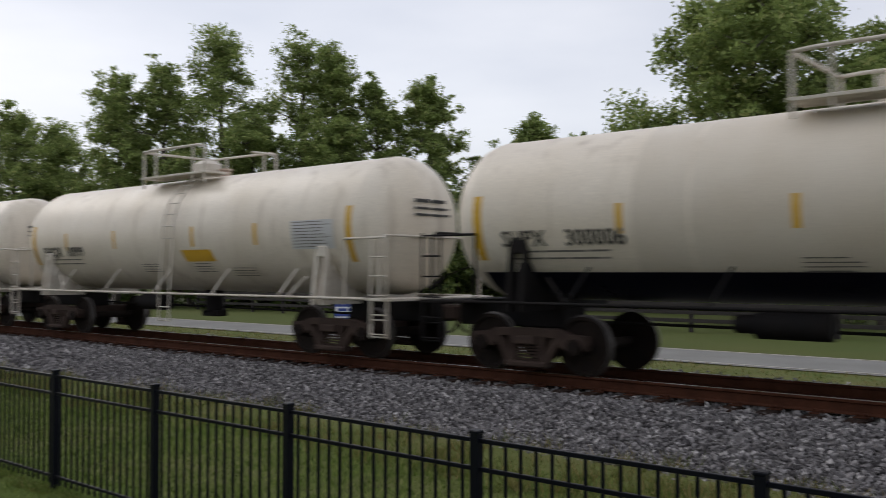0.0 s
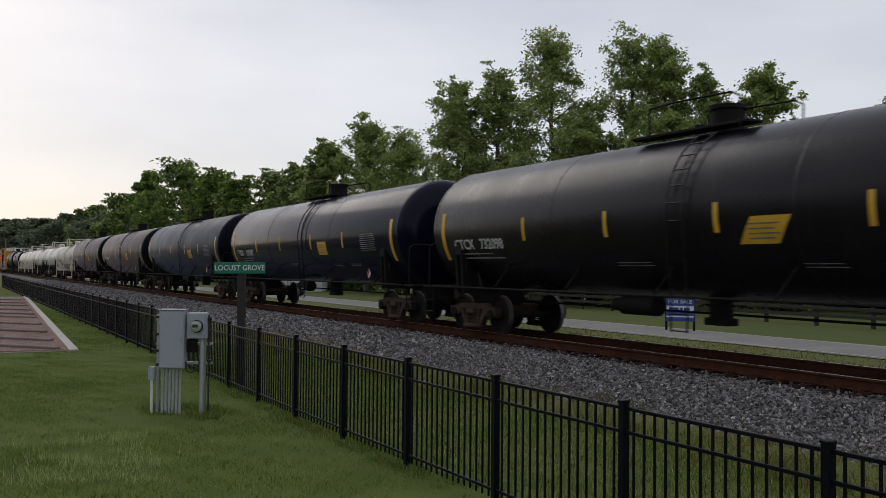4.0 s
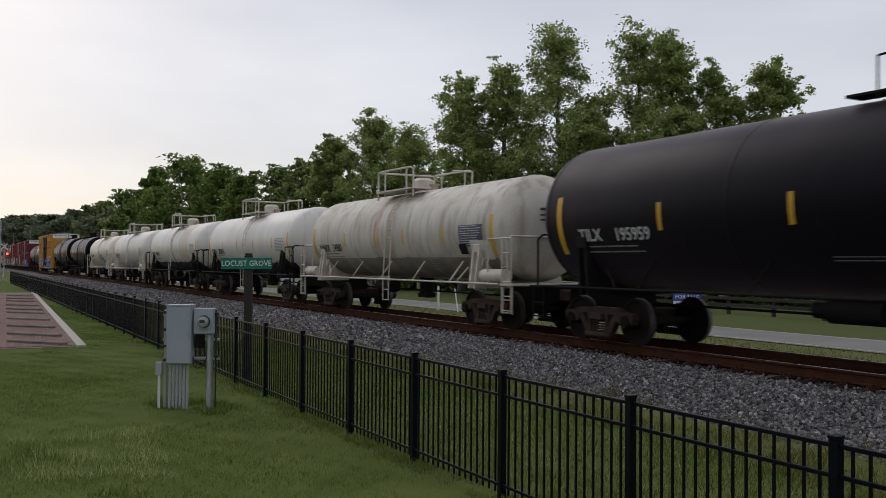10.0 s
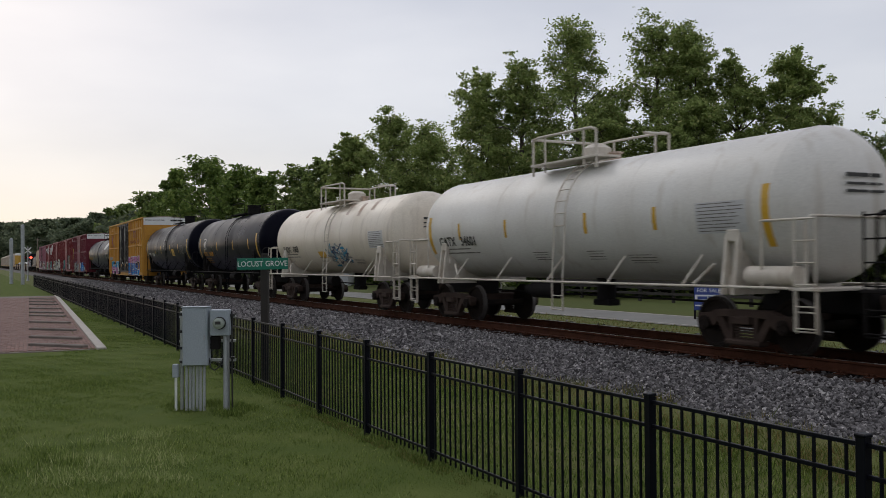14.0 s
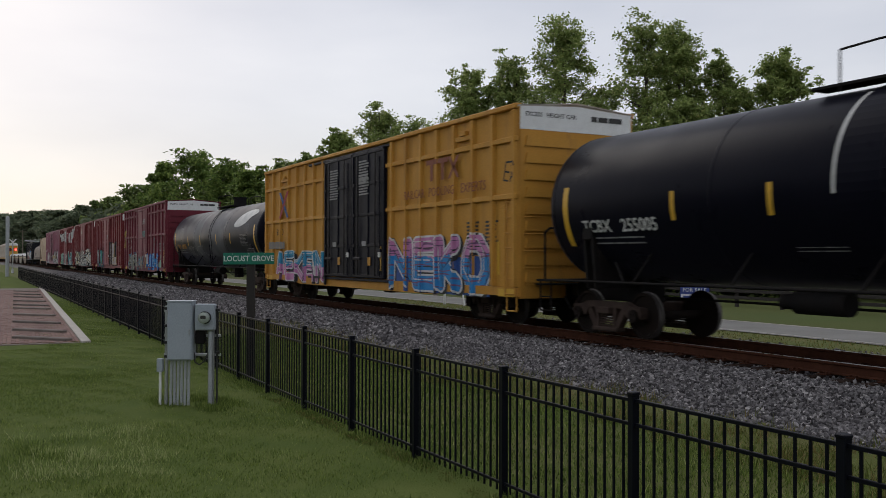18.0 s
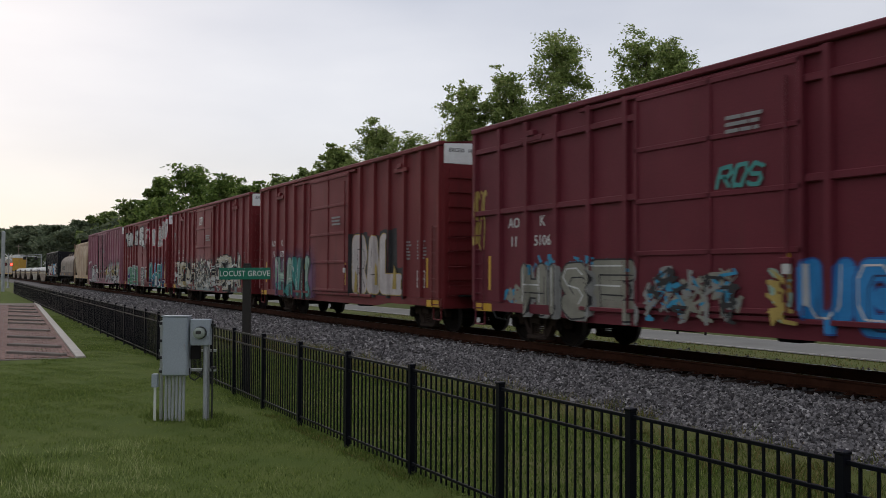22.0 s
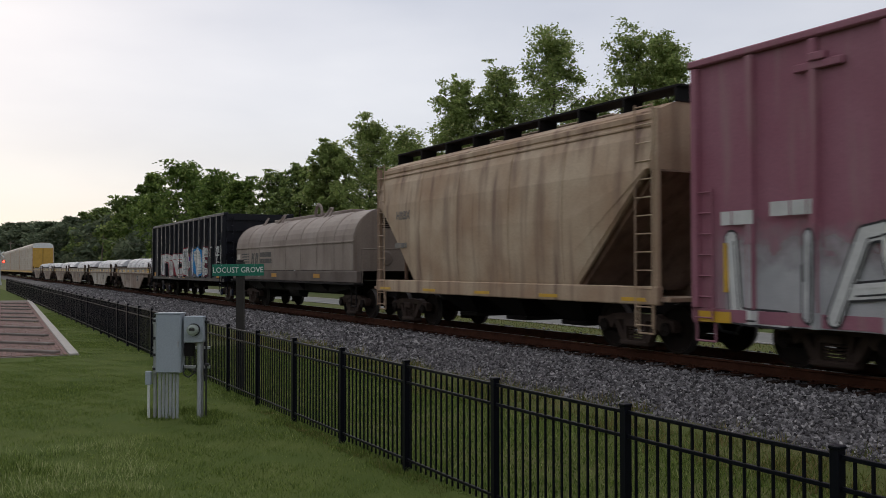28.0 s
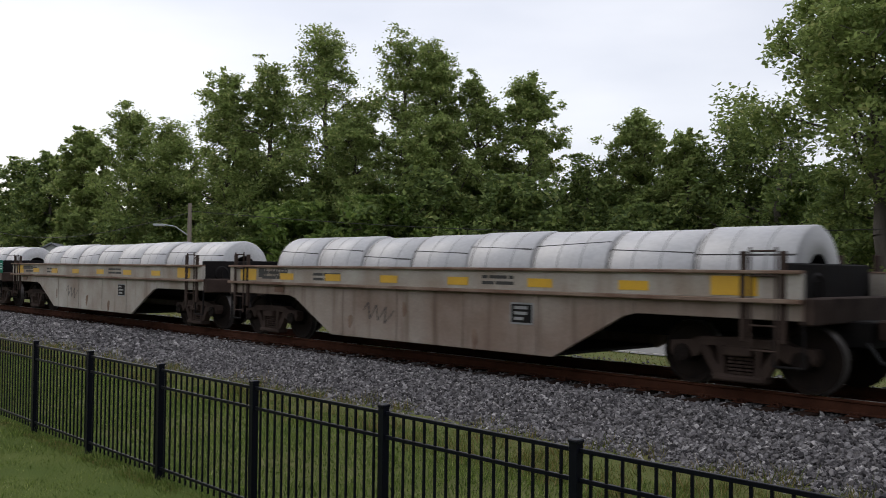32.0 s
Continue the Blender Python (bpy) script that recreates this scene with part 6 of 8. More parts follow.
def mist(car, x0, x1, z0, full, gone, depth, color, label="thin cloud of oversprayed paint"):
    g = Geo()
    lay(g, x0, x1, lambda x: [[z0, gone + 0.25]], depth, 0.003, 0, 0.04)
    part("overspray", g, mist_mat("overspray_" + color, SPRAY_TONES[color], full, gone, x0, x1), car, label)


def letter_lines(ch, x0, x1, z0, z1, r, lean, rnd_, wild):
    out = []
    for line in STROKES[ch]:
        pts = []
        for a, b in line:
            a, b = a + rnd_.uniform(-wild, wild), b + rnd_.uniform(-wild, wild) * 0.6
            pts.append((x0 + r + (x1 - x0 - 2 * r) * a + lean * (b - 0.5), z0 + r + (z1 - z0 - 2 * r) * b))
        out.append(pts)
    return out


def sprayed(car, word, edges, z0, z1, depth, fill, rim_col, low=None, cut=0.5, shade=None, r=0.13, rim=0.05, lean=0.08, hatch=None, marks="black", seed=0, wild=0.05,
            jump=0.06, inner=None, label="sprayed graffiti letter"):
    """A sprayed word; edges: where each letter starts and the last one ends. Every letter is a part of its own, in layers of paint: shade, rim, fill, lower tone, hatching, loose marks."""
    r2 = random.Random(seed)
    if len(edges) == 2:
        edges = [edges[0] + (edges[1] - edges[0]) * i / len(word) for i in range(len(word) + 1)]
    for i, ch in enumerate(word):
        f_, o_ = (fill[i % len(fill)] if isinstance(fill, tuple) else fill), (rim_col[i % len(rim_col)] if isinstance(rim_col, tuple) else rim_col)
        m_ = marks[i % len(marks)] if isinstance(marks, tuple) else marks
        mats = [SPRAY[n] for n in (shade or "black", o_, f_, low or f_, hatch or f_, m_, inner or f_)]
        x0, x1 = edges[i] - 0.03, edges[i + 1] + 0.03
        zt, zb = z1 - abs(r2.uniform(-jump, jump)), z0 + abs(r2.uniform(-jump, jump)) * 0.3
        pen = min(r, 0.27 * (x1 - x0 - 2 * rim), 0.2 * (z1 - z0))
        lines = letter_lines(ch, x0 + rim, x1 - rim, zb + rim, zt - rim, pen, r2.uniform(-lean, lean), r2, wild)
        base = 0.005 + 0.011 * (i % 3)
        cap = [[z0 - 0.02, z1 + 0.25]]

        def body(extra, dx=0.0, dz=0.0):
            return lambda x: both(merged([p for ln in lines for p in stroke_spans(x - dx, [(a, b + dz) for a, b in ln], pen + extra)]), cap)

        g = Geo()
        lo, hi = x0 - 0.35, x1 + 0.35
        if shade:
            lay(g, lo, hi, body(rim + 0.02, 0.09, -0.05), depth, base, 0)
        lay(g, lo, hi, body(rim), depth, base + 0.002, 1)
        core = body(0.0)
        lay(g, lo, hi, core, depth, base + 0.004, 2)
        if low:
            zc = z0 + (z1 - z0) * cut
            lay(g, lo, hi, lambda x: both(core(x), [[z0 - 1, zc + 0.05 * math.sin(x * 9 + i) + 0.03 * math.sin(x * 23)]]), depth, base + 0.006, 3)
        if hatch:
            rows_ = [(z0 + (z1 - z0) * (j + r2.random() * 0.5) / 14, r2.uniform(0.018, 0.05)) for j in range(14)]
            lay(g, lo, hi, lambda x: both(core(x), [[z + 0.02 * math.sin(x * 5 + z * 30), z + t_ + 0.02 * math.sin(x * 5 + z * 30)] for z, t_ in rows_ if math.sin(x * 3.1 + z * 41) > -0.35]), depth, base + 0.0075, 4)
        for ln in lines:
            # a loose dark line inside one edge of the stroke, and a lighter one by the other
            for dx, dz, th, slot in ((0.55 * pen, -0.5 * pen, 0.014, 5), (-0.5 * pen, 0.45 * pen, 0.016, 6)):
                part_ = [(a + dx, b + dz) for a, b in ln[: r2.randint(2, len(ln))]]
                lay(g, lo, hi, lambda x, p_=part_, t_=th: both(merged(stroke_spans(x, p_, t_)), core(x)), depth, base + 0.009, slot, 0.02)
        part("sprayed_letter", g, mats, car, label)


def clutter(car, x0, x1, z0, z1, depth, colors, seed, many=26, lift=0.004):
    """Dense tangled marks sprayed over and over one another."""
    r2 = random.Random(seed)
    for k, col in enumerate(colors):
        g = Geo()
        for j in range(max(4, 2 * many // len(colors))):
            w, h = r2.uniform(0.12, 0.5), r2.uniform(0.1, 0.45)
            cx, cz, th = r2.uniform(x0, max(x0, x1 - w)), r2.uniform(z0, max(z0, z1 - h)), r2.uniform(0.012, 0.045)
            pts = [(cx + w * r2.random(), cz + h * r2.random()) for _ in range(r2.randint(3, 5))]
            lay(g, cx - 0.1, cx + w + 0.1, lambda x, p_=pts, t_=th: merged(stroke_spans(x, p_, t_)), depth, lift + 0.004 * k + 0.00006 * j, 0, 0.03)
        tagged(part("sprayed_scribble", g, SPRAY[col], car, "tangled sprayed marks"), kind="stuff")


def tag(car, word, x0, x1, z0, z1, depth, color, th=0.022, seed=0, lean=0.1):
    """Quick handwriting with one thin line."""
    r2 = random.Random(seed)
    w = (x1 - x0) / len(word)
    for i, ch in enumerate(word):
        g = Geo()
        for ln in letter_lines(ch, x0 + w * i, x0 + w * (i + 0.95), z0, z1, th, lean, r2, 0.12):
            lay(g, x0 - 0.3, x1 + 0.3, lambda x, p_=ln: merged(stroke_spans(x, p_, th)), depth, 0.005 + 0.002 * (i % 3), 0, 0.015)
        part("sprayed_line", g, SPRAY[color], car)


def ribbed_depth(hb, W, n_ribs, door, door_out=0.12):
    """Depth of a boxcar's near side at x, over wall, posts and door."""
    pitch = (2 * hb - 0.24) / n_ribs

    def depth(x):
        if door[0] <= x <= door[1]:
            return W + 0.03 + door_out
        d = abs((x + hb - 0.12) / pitch - round((x + hb - 0.12) / pitch)) * pitch
        return W + 0.03 + (RIB if d < 0.06 else RIB * (0.085 - d) / 0.025 if d < 0.085 else 0)
    return depth


def tank_scrawl(car, strokes, R, zc, color, width=0.05):
    """Thin sprayed lines on a round shell."""
    for pts in strokes:
        g = Geo()
        for (ax, az), (bx, bz) in zip(pts, pts[1:]):
            d = math.hypot(bx - ax, bz - az)
            nx, nz = -(bz - az) / d * width / 2, (bx - ax) / d * width / 2
            g.add([(x, -math.sqrt((R + 0.012) ** 2 - (z - zc) ** 2), z) for x, z in ((ax + nx, az + nz), (bx + nx, bz + nz), (bx - nx, bz - nz), (ax - nx, az - nz))], [(0, 1, 2, 3)])
        part("sprayed_line", g, SPRAY[color], car, "loose sprayed scrawl")


# ---- the consist, from the first car seen to the last ----
consist = []


def couple(made, front, rear):
    """front, rear: distances of the couplings behind the origin at the clip's start."""
    car = made[0] if isinstance(made, tuple) else made
    car.matrix_basis = pose(-(front + rear) / 2, TRACK_Y, RAIL_Z)
    consist.append((car, (front + rear) / 2))
    return made


WR, WZ = 1.33, 2.49
BR, BZ = 1.55, 2.63
white = dict(R=WR, zc=WZ, jacket=False, rack="white")
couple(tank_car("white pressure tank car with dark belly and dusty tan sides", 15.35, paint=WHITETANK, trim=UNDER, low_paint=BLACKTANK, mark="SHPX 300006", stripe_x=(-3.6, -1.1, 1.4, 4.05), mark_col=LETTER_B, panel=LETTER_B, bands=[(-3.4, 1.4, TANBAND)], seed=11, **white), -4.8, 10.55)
couple(tank_car("cream white tank car with white frame and walkways", 15.3, paint=WHITETANK, trim=TRIMWHITE, mark="SHQX 10999", mark_col=LETTER_B, panel=LETTER_B, seed=12, **white), 10.55, 25.84)
couple(tank_car("clean cream tank car with white railings and yellow stripes", 15.5, paint=WHITETANK, trim=TRIMWHITE, mark="SHQX 11025", mark_col=LETTER_B, panel=LETTER_B, seed=13, **white), 25.84, 41.37)
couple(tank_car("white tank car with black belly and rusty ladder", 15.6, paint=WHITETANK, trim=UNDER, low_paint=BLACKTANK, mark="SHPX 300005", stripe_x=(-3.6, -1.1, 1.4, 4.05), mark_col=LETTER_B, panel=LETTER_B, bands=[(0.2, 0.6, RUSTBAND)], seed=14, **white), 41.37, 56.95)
black = dict(R=BR, zc=BZ)
couple(tank_car("glossy black tank car with yellow stripes and white lettering", 18.9, paint=SHEENTANK, mark="CTCX 732098", stripe_x=(-4.2, -1.35, 1.55, 4.47), seed=15, placard=LETTER_W, **black), 56.95, 75.8)
couple(tank_car("black tank car with bold white lettering", 19.3, paint=GLOSSTANK, mark="TILX 191587", seed=16, placard=LETTER_W, **black), 75.8, 95.1)
couple(tank_car("slate blue-grey tank car with black head", 18.7, paint=BLUETANK, head_paint=BLACKTANK, mark="TILX 190357", mark_col=LETTER_G, seed=17, placard=LETTER_W, **black), 95.1, 113.85)
# two black cars: shells carry the painted sky warmth, heads stay plain black
couple(tank_car("black tank car with warm sky reflection put into its shell colour", 18.9, paint=WARMSKYTANK, head_paint=BLACKTANK, mark="TILX 199338", seed=18, placard=LETTER_W, **black), 113.85, 132.8)
couple(tank_car("dull dark tank car with yellow stripes", 18.9, paint=WARMSKYTANK, head_paint=BLACKTANK, mark="TILX 195959", seed=19, placard=LETTER_W, **black), 132.8, 151.75)
couple(tank_car("badly stained white tank car with white side rail", 15.2, paint=DIRTYWHITE, trim=TRIMWHITE, mark="UARX 34581", stripe_x=(-3.26, -0.81, 1.16, 3.57), mark_col=LETTER_B, panel=LETTER_B, bands=[(-0.9, -0.5, RUSTBAND), (0.1, 0.4, RUSTBAND)], seed=20, **white), 151.75, 166.96)
dirty = consist[-1][0]
shell_patch(dirty, "white_patch", 5.0, 5.95, -36, -13, WR, WZ, COOLWHITE, 0.006, "clean repainted rectangle")
shell_patch(dirty, "stencil_box", 4.4, 4.8, -29, -17, WR, WZ, UNDER, 0.007, "small dark stencil box")
shell_patch(dirty, "lower_grime", -6.0, 6.1, -75, -33, WR, WZ, GRIME, 0.003, "brown dirt thrown up from the track")
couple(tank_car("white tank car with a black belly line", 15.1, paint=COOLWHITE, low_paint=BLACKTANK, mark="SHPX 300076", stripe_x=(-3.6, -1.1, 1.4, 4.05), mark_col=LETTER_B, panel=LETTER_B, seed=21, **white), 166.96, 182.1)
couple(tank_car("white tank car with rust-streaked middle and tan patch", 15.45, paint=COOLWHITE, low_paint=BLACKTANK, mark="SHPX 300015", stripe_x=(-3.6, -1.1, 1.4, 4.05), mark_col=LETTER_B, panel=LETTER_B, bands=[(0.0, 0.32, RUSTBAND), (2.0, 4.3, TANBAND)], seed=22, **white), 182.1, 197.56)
couple(tank_car("pale grey-white tank car with white railings", 15.25, paint=COOLWHITE, trim=TRIMWHITE, mark="GATX 34601", mark_col=LETTER_B, panel=LETTER_B, seed=23, **white), 197.56, 212.81)
couple(tank_car("small white tank car with blue sprayed patch and orange stains", 14.5, paint=WHITETANK, trim=TRIMWHITE, mark="SHQX 1003", mark_col=LETTER_B, panel=LETTER_B, stripes=None, seed=24, **white), 212.81, 227.3)
blue_patch = consist[-1][0]
shell_patch(blue_patch, "yellow_panel", -1.0, -0.25, -34, -22, WR, WZ, YELLOW, label="yellow data panel", skew=-0.12)
pen = random.Random(77)
for col, many in (("haze", 10), ("cyan", 12), ("navy", 9), ("grey", 8)):
    tank_scrawl(blue_patch, [[(x + pen.uniform(-0.3, 0.3), z + pen.uniform(-0.22, 0.22)) for _ in range(4)] for x, z in [(pen.uniform(0.1, 2.2), pen.uniform(1.62, 2.1)) for _ in range(many)]], WR, WZ, col, 0.055)
for x, a0, a1 in ((1.4, 35, 62), (2.6, 30, 58), (3.6, 38, 64), (-3.2, 40, 60)):
    shell_patch(blue_patch, "rust_stain", x, x + 0.28, a0, a1, WR, WZ, RUSTBAND, 0.005, "orange rust stain", -0.3)
couple(tank_car("dark tank car with orange lettering and a white emblem", 14.8, paint=BLACKTANK, mark_col=LETTER_O, panel=None, seed=25, R=1.45, zc=2.6), 227.3, 242.1)
emblem = shell_patch(consist[-1][0], "emblem", -4.84, -4.3, -10, 13, 1.45, 2.6, LETTER_W, label="white painted emblem")
shell_patch(emblem, "emblem_field", -4.80, -4.34, -8, 11, 1.45, 2.6, BLACKTANK, 0.007)
for x0, x1, a0, a1 in ((-4.74, -4.42, -6, 3), (-4.66, -4.40, 3, 7), (-4.62, -4.5, 7, 9)):
    shell_patch(emblem, "emblem_figure", x0, x1, a0, a1, 1.45, 2.6, LETTER_W, 0.010)
shell_text(consist[-1][0], "UTLX 301669", -3.9, -21, 1.45, 2.6, 0.34, LETTER_O, 0.95, 0.010)
for a in (-31, -36, -41):
    shell_print(consist[-1][0], -4.9, a, 1.3, 1, 0.14, 1.45, 2.6, LETTER_O, 250 + a)
couple(tank_car("matt black tank car with raised middle band", 17.15, paint=BLACKTANK, mark="TCBX 255005", stripe_x=(-3.78, -1.58, 1.66, 4.33), seed=26, R=1.58, zc=2.68), 242.1, 259.25)
shell_patch(consist[-1][0], "bright_rim", -0.42, -0.36, -5, 62, 1.58, 2.68, LETTER_W, 0.02, "bright edge of the jacket band", 0.0)
shell_patch(consist[-1][0], "jacket_band", -0.36, 0.55, -80, 85, 1.58, 2.68, BLACKTANK, 0.018, "raised jacket band")
shell_patch(consist[-1][0], "red_flag", 0.2, 0.5, 58, 66, 1.58, 2.68, SPRAY["scarlet"], 0.03, "small red rag")
D = (-2.55, 2.45)
car, hb, W = couple(ribbed_boxcar("tall golden-yellow boxcar with black double doors and sprayed lettering", 19.9, 5.12, BOXYELLOW, ROOFGALV, 20, D, DOORBLACK, 2, ("", ""), belts=(3.0, 4.3), seed=31, body_gap=0.38), 259.03, 278.93)
dp = ribbed_depth(hb, W, 20, D)
mist(car, -8.4, -2.6, 0.72, 1.2, 1.7, dp, "violet")
sprayed(car, "AEKEN", (-8.25, -2.6), 0.68, 1.9, dp, "cyan", "white", "pink", 0.52, "black", 0.12, 0.045, 0.1, marks="navy", inner="white", seed=3)
g = Geo()
lay(g, 2.5, 8.3, lambda x: [[0.66, 1.62 + 0.02 * math.sin(x * 6)]], dp, 0.003)
part("sprayed_background", g, SPRAY["blue"], car, "blue sprayed ground of the lettering")
sprayed(car, "NEKO", (2.55, 4.18, 5.66, 6.95, 8.36), 0.66, 2.22, dp, "pink", "white", "sky", 0.62, "black", 0.19, 0.055, 0.12, hatch="violet", marks="black", inner="white", seed=4, wild=0.04)
tag(car, "ES", 8.95, 9.5, 3.35, 3.8, dp, "black", 0.02, 5)
for ch, x, z in (("T", -8.75, 2.57), ("B", -8.05, 2.57), ("O", -7.45, 2.57), ("X", -6.75, 2.57)):
    lettering(ch, 0.34, LETTER_B, car, side(x, -W - 0.036, z), 0.002)
part("car_number", bars(Geo(), -8.9, 2.2, 2.1, 1, 0.5, -W - 0.121, 0, 0.05, 6), LETTER_F, car)
for s_, col in ((1, "red"), (-1, "blue")):
    part("cross_emblem", Geo().prism([(-7.62, 3.62 - s_ * 0.5), (-7.40, 3.62 - s_ * 0.5), (-6.45, 3.62 + s_ * 0.5), (-6.68, 3.62 + s_ * 0.5)], -W - 0.128 - 0.003 * s_, -W - 0.122), SPRAY[col], car, "faded cross emblem")
g = Geo().box(5.15, 5.75, -W - 0.127, -W - 0.122, 4.06, 4.19).box(5.38, 5.53, -W - 0.127, -W - 0.122, 3.62, 4.06).box(5.8, 6.36, -W - 0.127, -W - 0.122, 4.06, 4.19).box(6.0, 6.15, -W - 0.127, -W - 0.122, 3.62, 4.06)
part("red_emblem", g, LETTER_R, car, "faded red painted emblem")
part("red_emblem", Geo().prism([(6.36, 3.62), (6.5, 3.62), (6.98, 4.19), (6.84, 4.19)], -W - 0.127, -W - 0.122).prism([(6.36, 4.19), (6.5, 4.19), (6.98, 3.62), (6.84, 3.62)], -W - 0.127, -W - 0.124), LETTER_R, car, "faded red painted emblem")
for word, x in (("RAILCAR", 4.4), ("POOLING", 6.0), ("EXPERTS", 7.66)):
    lettering(word, 0.34, LETTER_R, car, side(x, -W - 0.125, 3.32), 0.0, 0.95)
part("small_print", bars(Geo(), -2.0, 4.5, 0.85, 12, 0.085, -W - 0.155, 0, 0.3, 61), LETTER_G, car)
part("small_print", bars(Geo(), 0.55, 4.6, 0.85, 13, 0.085, -W - 0.155, 0, 0.3, 62), LETTER_G, car)
couple(tank_car("black tank car with grey patched middle and white blot", 19.5, paint=BLACKTANK, mark="UTLX 670555", mark_col=LETTER_O, stripe_x=(-4.78, -1.96, 1.49, 4.16), bands=[(-3.5, -1.75, GREYTANK), (0.0, 2.93, GREYTANK)], seed=27, **black), 279.15, 298.4)
blot = Geo()
paint_on(blot, rounded([(4.6, 3.05), (5.2, 3.5), (6.3, 3.75), (7.6, 3.72), (8.0, 3.55), (7.2, 3.4), (6.6, 3.1), (5.4, 2.95)], 2), lambda x: 1.5, 0.0, 0)
# the flat shape is cut into short pieces that follow the round shell
flat, blot = [[blot.v[k] for k in f] for f in blot.f if len(f) == 4], Geo()
for (xa, _, a0), (xb, _, b0), (_, _, b1), (_, _, a1) in flat:
    for q in range(8):
        zs = [(a0 + (a1 - a0) * p / 8, b0 + (b1 - b0) * p / 8) for p in (q, q + 1)]
        pts = [(xa, zs[0][0]), (xb, zs[0][1]), (xb, zs[1][1]), (xa, zs[1][0])]
        blot.add([(x, -math.sqrt(max(0.0, 1.562 ** 2 - (z - BZ) ** 2)), z) for x, z in pts], [(0, 1, 2, 3)])
def ring(x, z, w, h, a0=0, a1=360):
    return [(x + w * math.cos(radians(a)), z + h * math.sin(radians(a))) for a in range(a0, a1 + 1, 30)]


scribble = [ring(-3.6, 2.1, 0.3, 0.22), ring(-2.9, 2.15, 0.28, 0.24), ring(-2.1, 2.1, 0.3, 0.25, 40, 340), [(-1.2, 1.9), (-1.2, 2.4), (-0.8, 2.1), (-0.5, 2.4)], ring(0.1, 2.15, 0.3, 0.22, 60, 330), [(0.7, 2.4), (0.75, 1.9)], [(0.5, 2.35), (1.1, 2.4)], [(1.4, 1.95), (1.7, 2.4), (2.0, 1.95)]]
tank_scrawl(consist[-1][0], [[(-4.8 + (x + 3.9) * 0.58, z - 0.2) for x, z in line] for line in scribble], BR, BZ, "grey", 0.05)
part("sprayed_blot", blot, SPRAY["white"], consist[-1][0], "white painted-out blot")
D = (-1.95, 1.85)
car, hb, W = couple(ribbed_boxcar("maroon boxcar with white end band and blue sprayed letters", 17.35, 5.10, BOXMAROON, BOXMAROON, 14, D, None, 1, ("AO K", "11 5106"), belts=(3.02, 4.5), seed=32, body_gap=0.70), 298.4, 315.75)
dp = ribbed_depth(hb, W, 14, D)
clutter(car, -6.4, -2.0, 1.4, 2.0, dp, ("cyan",), 5, 12)
sprayed(car, "HISE", (-5.9, -4.9, -4.35, -3.3, -2.0), 0.66, 1.88, dp, "khaki", "black", None, 0.5, "grey", 0.19, 0.035, 0.1, marks="black", inner="white", seed=6, wild=0.05)
clutter(car, -6.6, -5.6, 0.8, 1.35, dp, ("cyan", "khaki"), 7, 10)
clutter(car, -1.8, 0.7, 0.75, 1.75, dp, ("khaki", "cyan", "grey", "black"), 8, 44)
sprayed(car, "UGENE", (1.78, 2.63, 3.43, 4.06, 4.95, 5.66), 0.72, 1.86, dp, "sky", "blue", None, 0.5, None, 0.15, 0.03, 0.02, marks="navy", inner="white", seed=7, wild=0.015, jump=0.02)
clutter(car, 1.15, 1.75, 0.8, 1.8, dp, ("mint", "gold"), 9, 8)
g = Geo()
for x, z, r_ in ((5.95, 1.1, 0.30), (6.05, 0.88, 0.22), (6.25, 1.62, 0.16), (6.55, 1.06, 0.14)):
    lay(g, x - r_, x + r_, lambda q, p_=(x, z), t_=r_: merged(stroke_spans(q, [p_, (p_[0] + 0.01, p_[1] + 0.02)], t_)), dp, 0.006 + 0.002 * r_)
part("sprayed_scribble", g, SPRAY["mint"], car, "pale green sprayed blobs")
tag(car, "ROS", 0.15, 1.15, 2.98, 3.36, dp, "teal", 0.035, 10)
tag(car, "FE", 3.7, 4.45, 1.95, 2.8, dp, "teal", 0.04, 11)
tag(car, "SZS", -7.85, -7.4, 2.2, 3.6, dp, "gold", 0.03, 12)
D = (-1.92, 1.8)
car, hb, W = couple(ribbed_boxcar("red boxcar with teal and white sprayed letters", 17.4, 5.06, BOXRED, BOXRED, 15, D, None, 1, ("AO K", "15 073"), seed=33, body_gap=0.76), 315.92, 333.32)
dp = ribbed_depth(hb, W, 15, D)
mist(car, -6.6, -1.0, 0.7, 1.9, 2.5, dp, "violet")
sprayed(car, "HAVLK", (-5.72, -4.7, -3.75, -2.95, -2.5, -1.75), 0.66, 2.25, dp, ("mint", "mint", "teal", "mint", "mint"), "black", "teal", 0.35, "black", 0.17, 0.04, 0.1, marks="black", inner="white", seed=8)
clutter(car, -6.3, -1.7, 0.8, 2.1, dp, ("gold", "violet"), 18, 12)
g = Geo()
lay(g, 1.8, 5.75, lambda x: [[0.86, (2.84 if x < 3.05 else 2.72 if x < 4.0 else 2.86 if x < 5.2 else 1.75) + 0.02 * math.sin(x * 9)]], dp, 0.003)
part("sprayed_background", g, SPRAY["black"], car, "black sprayed outline of block letters")
sprayed(car, "RAL", (1.86, 3.06, 4.05, 5.7), 0.92, 2.8, dp, "blush", "gold", None, 0.5, None, 0.30, 0.025, 0.02, marks="black", inner="white", seed=9, wild=0.02, jump=0.06)
for x, z in ((2.25, 1.3), (3.78, 1.55), (5.1, 1.45)):
    part("sprayed_patch", Geo().prism([(x - 0.13, z - 0.32), (x + 0.12, z - 0.32), (x + 0.1, z + 0.22), (x - 0.03, z + 0.36)], -W - 0.075, -W - 0.07), SPRAY["gold"], car, "gold sprayed patch")
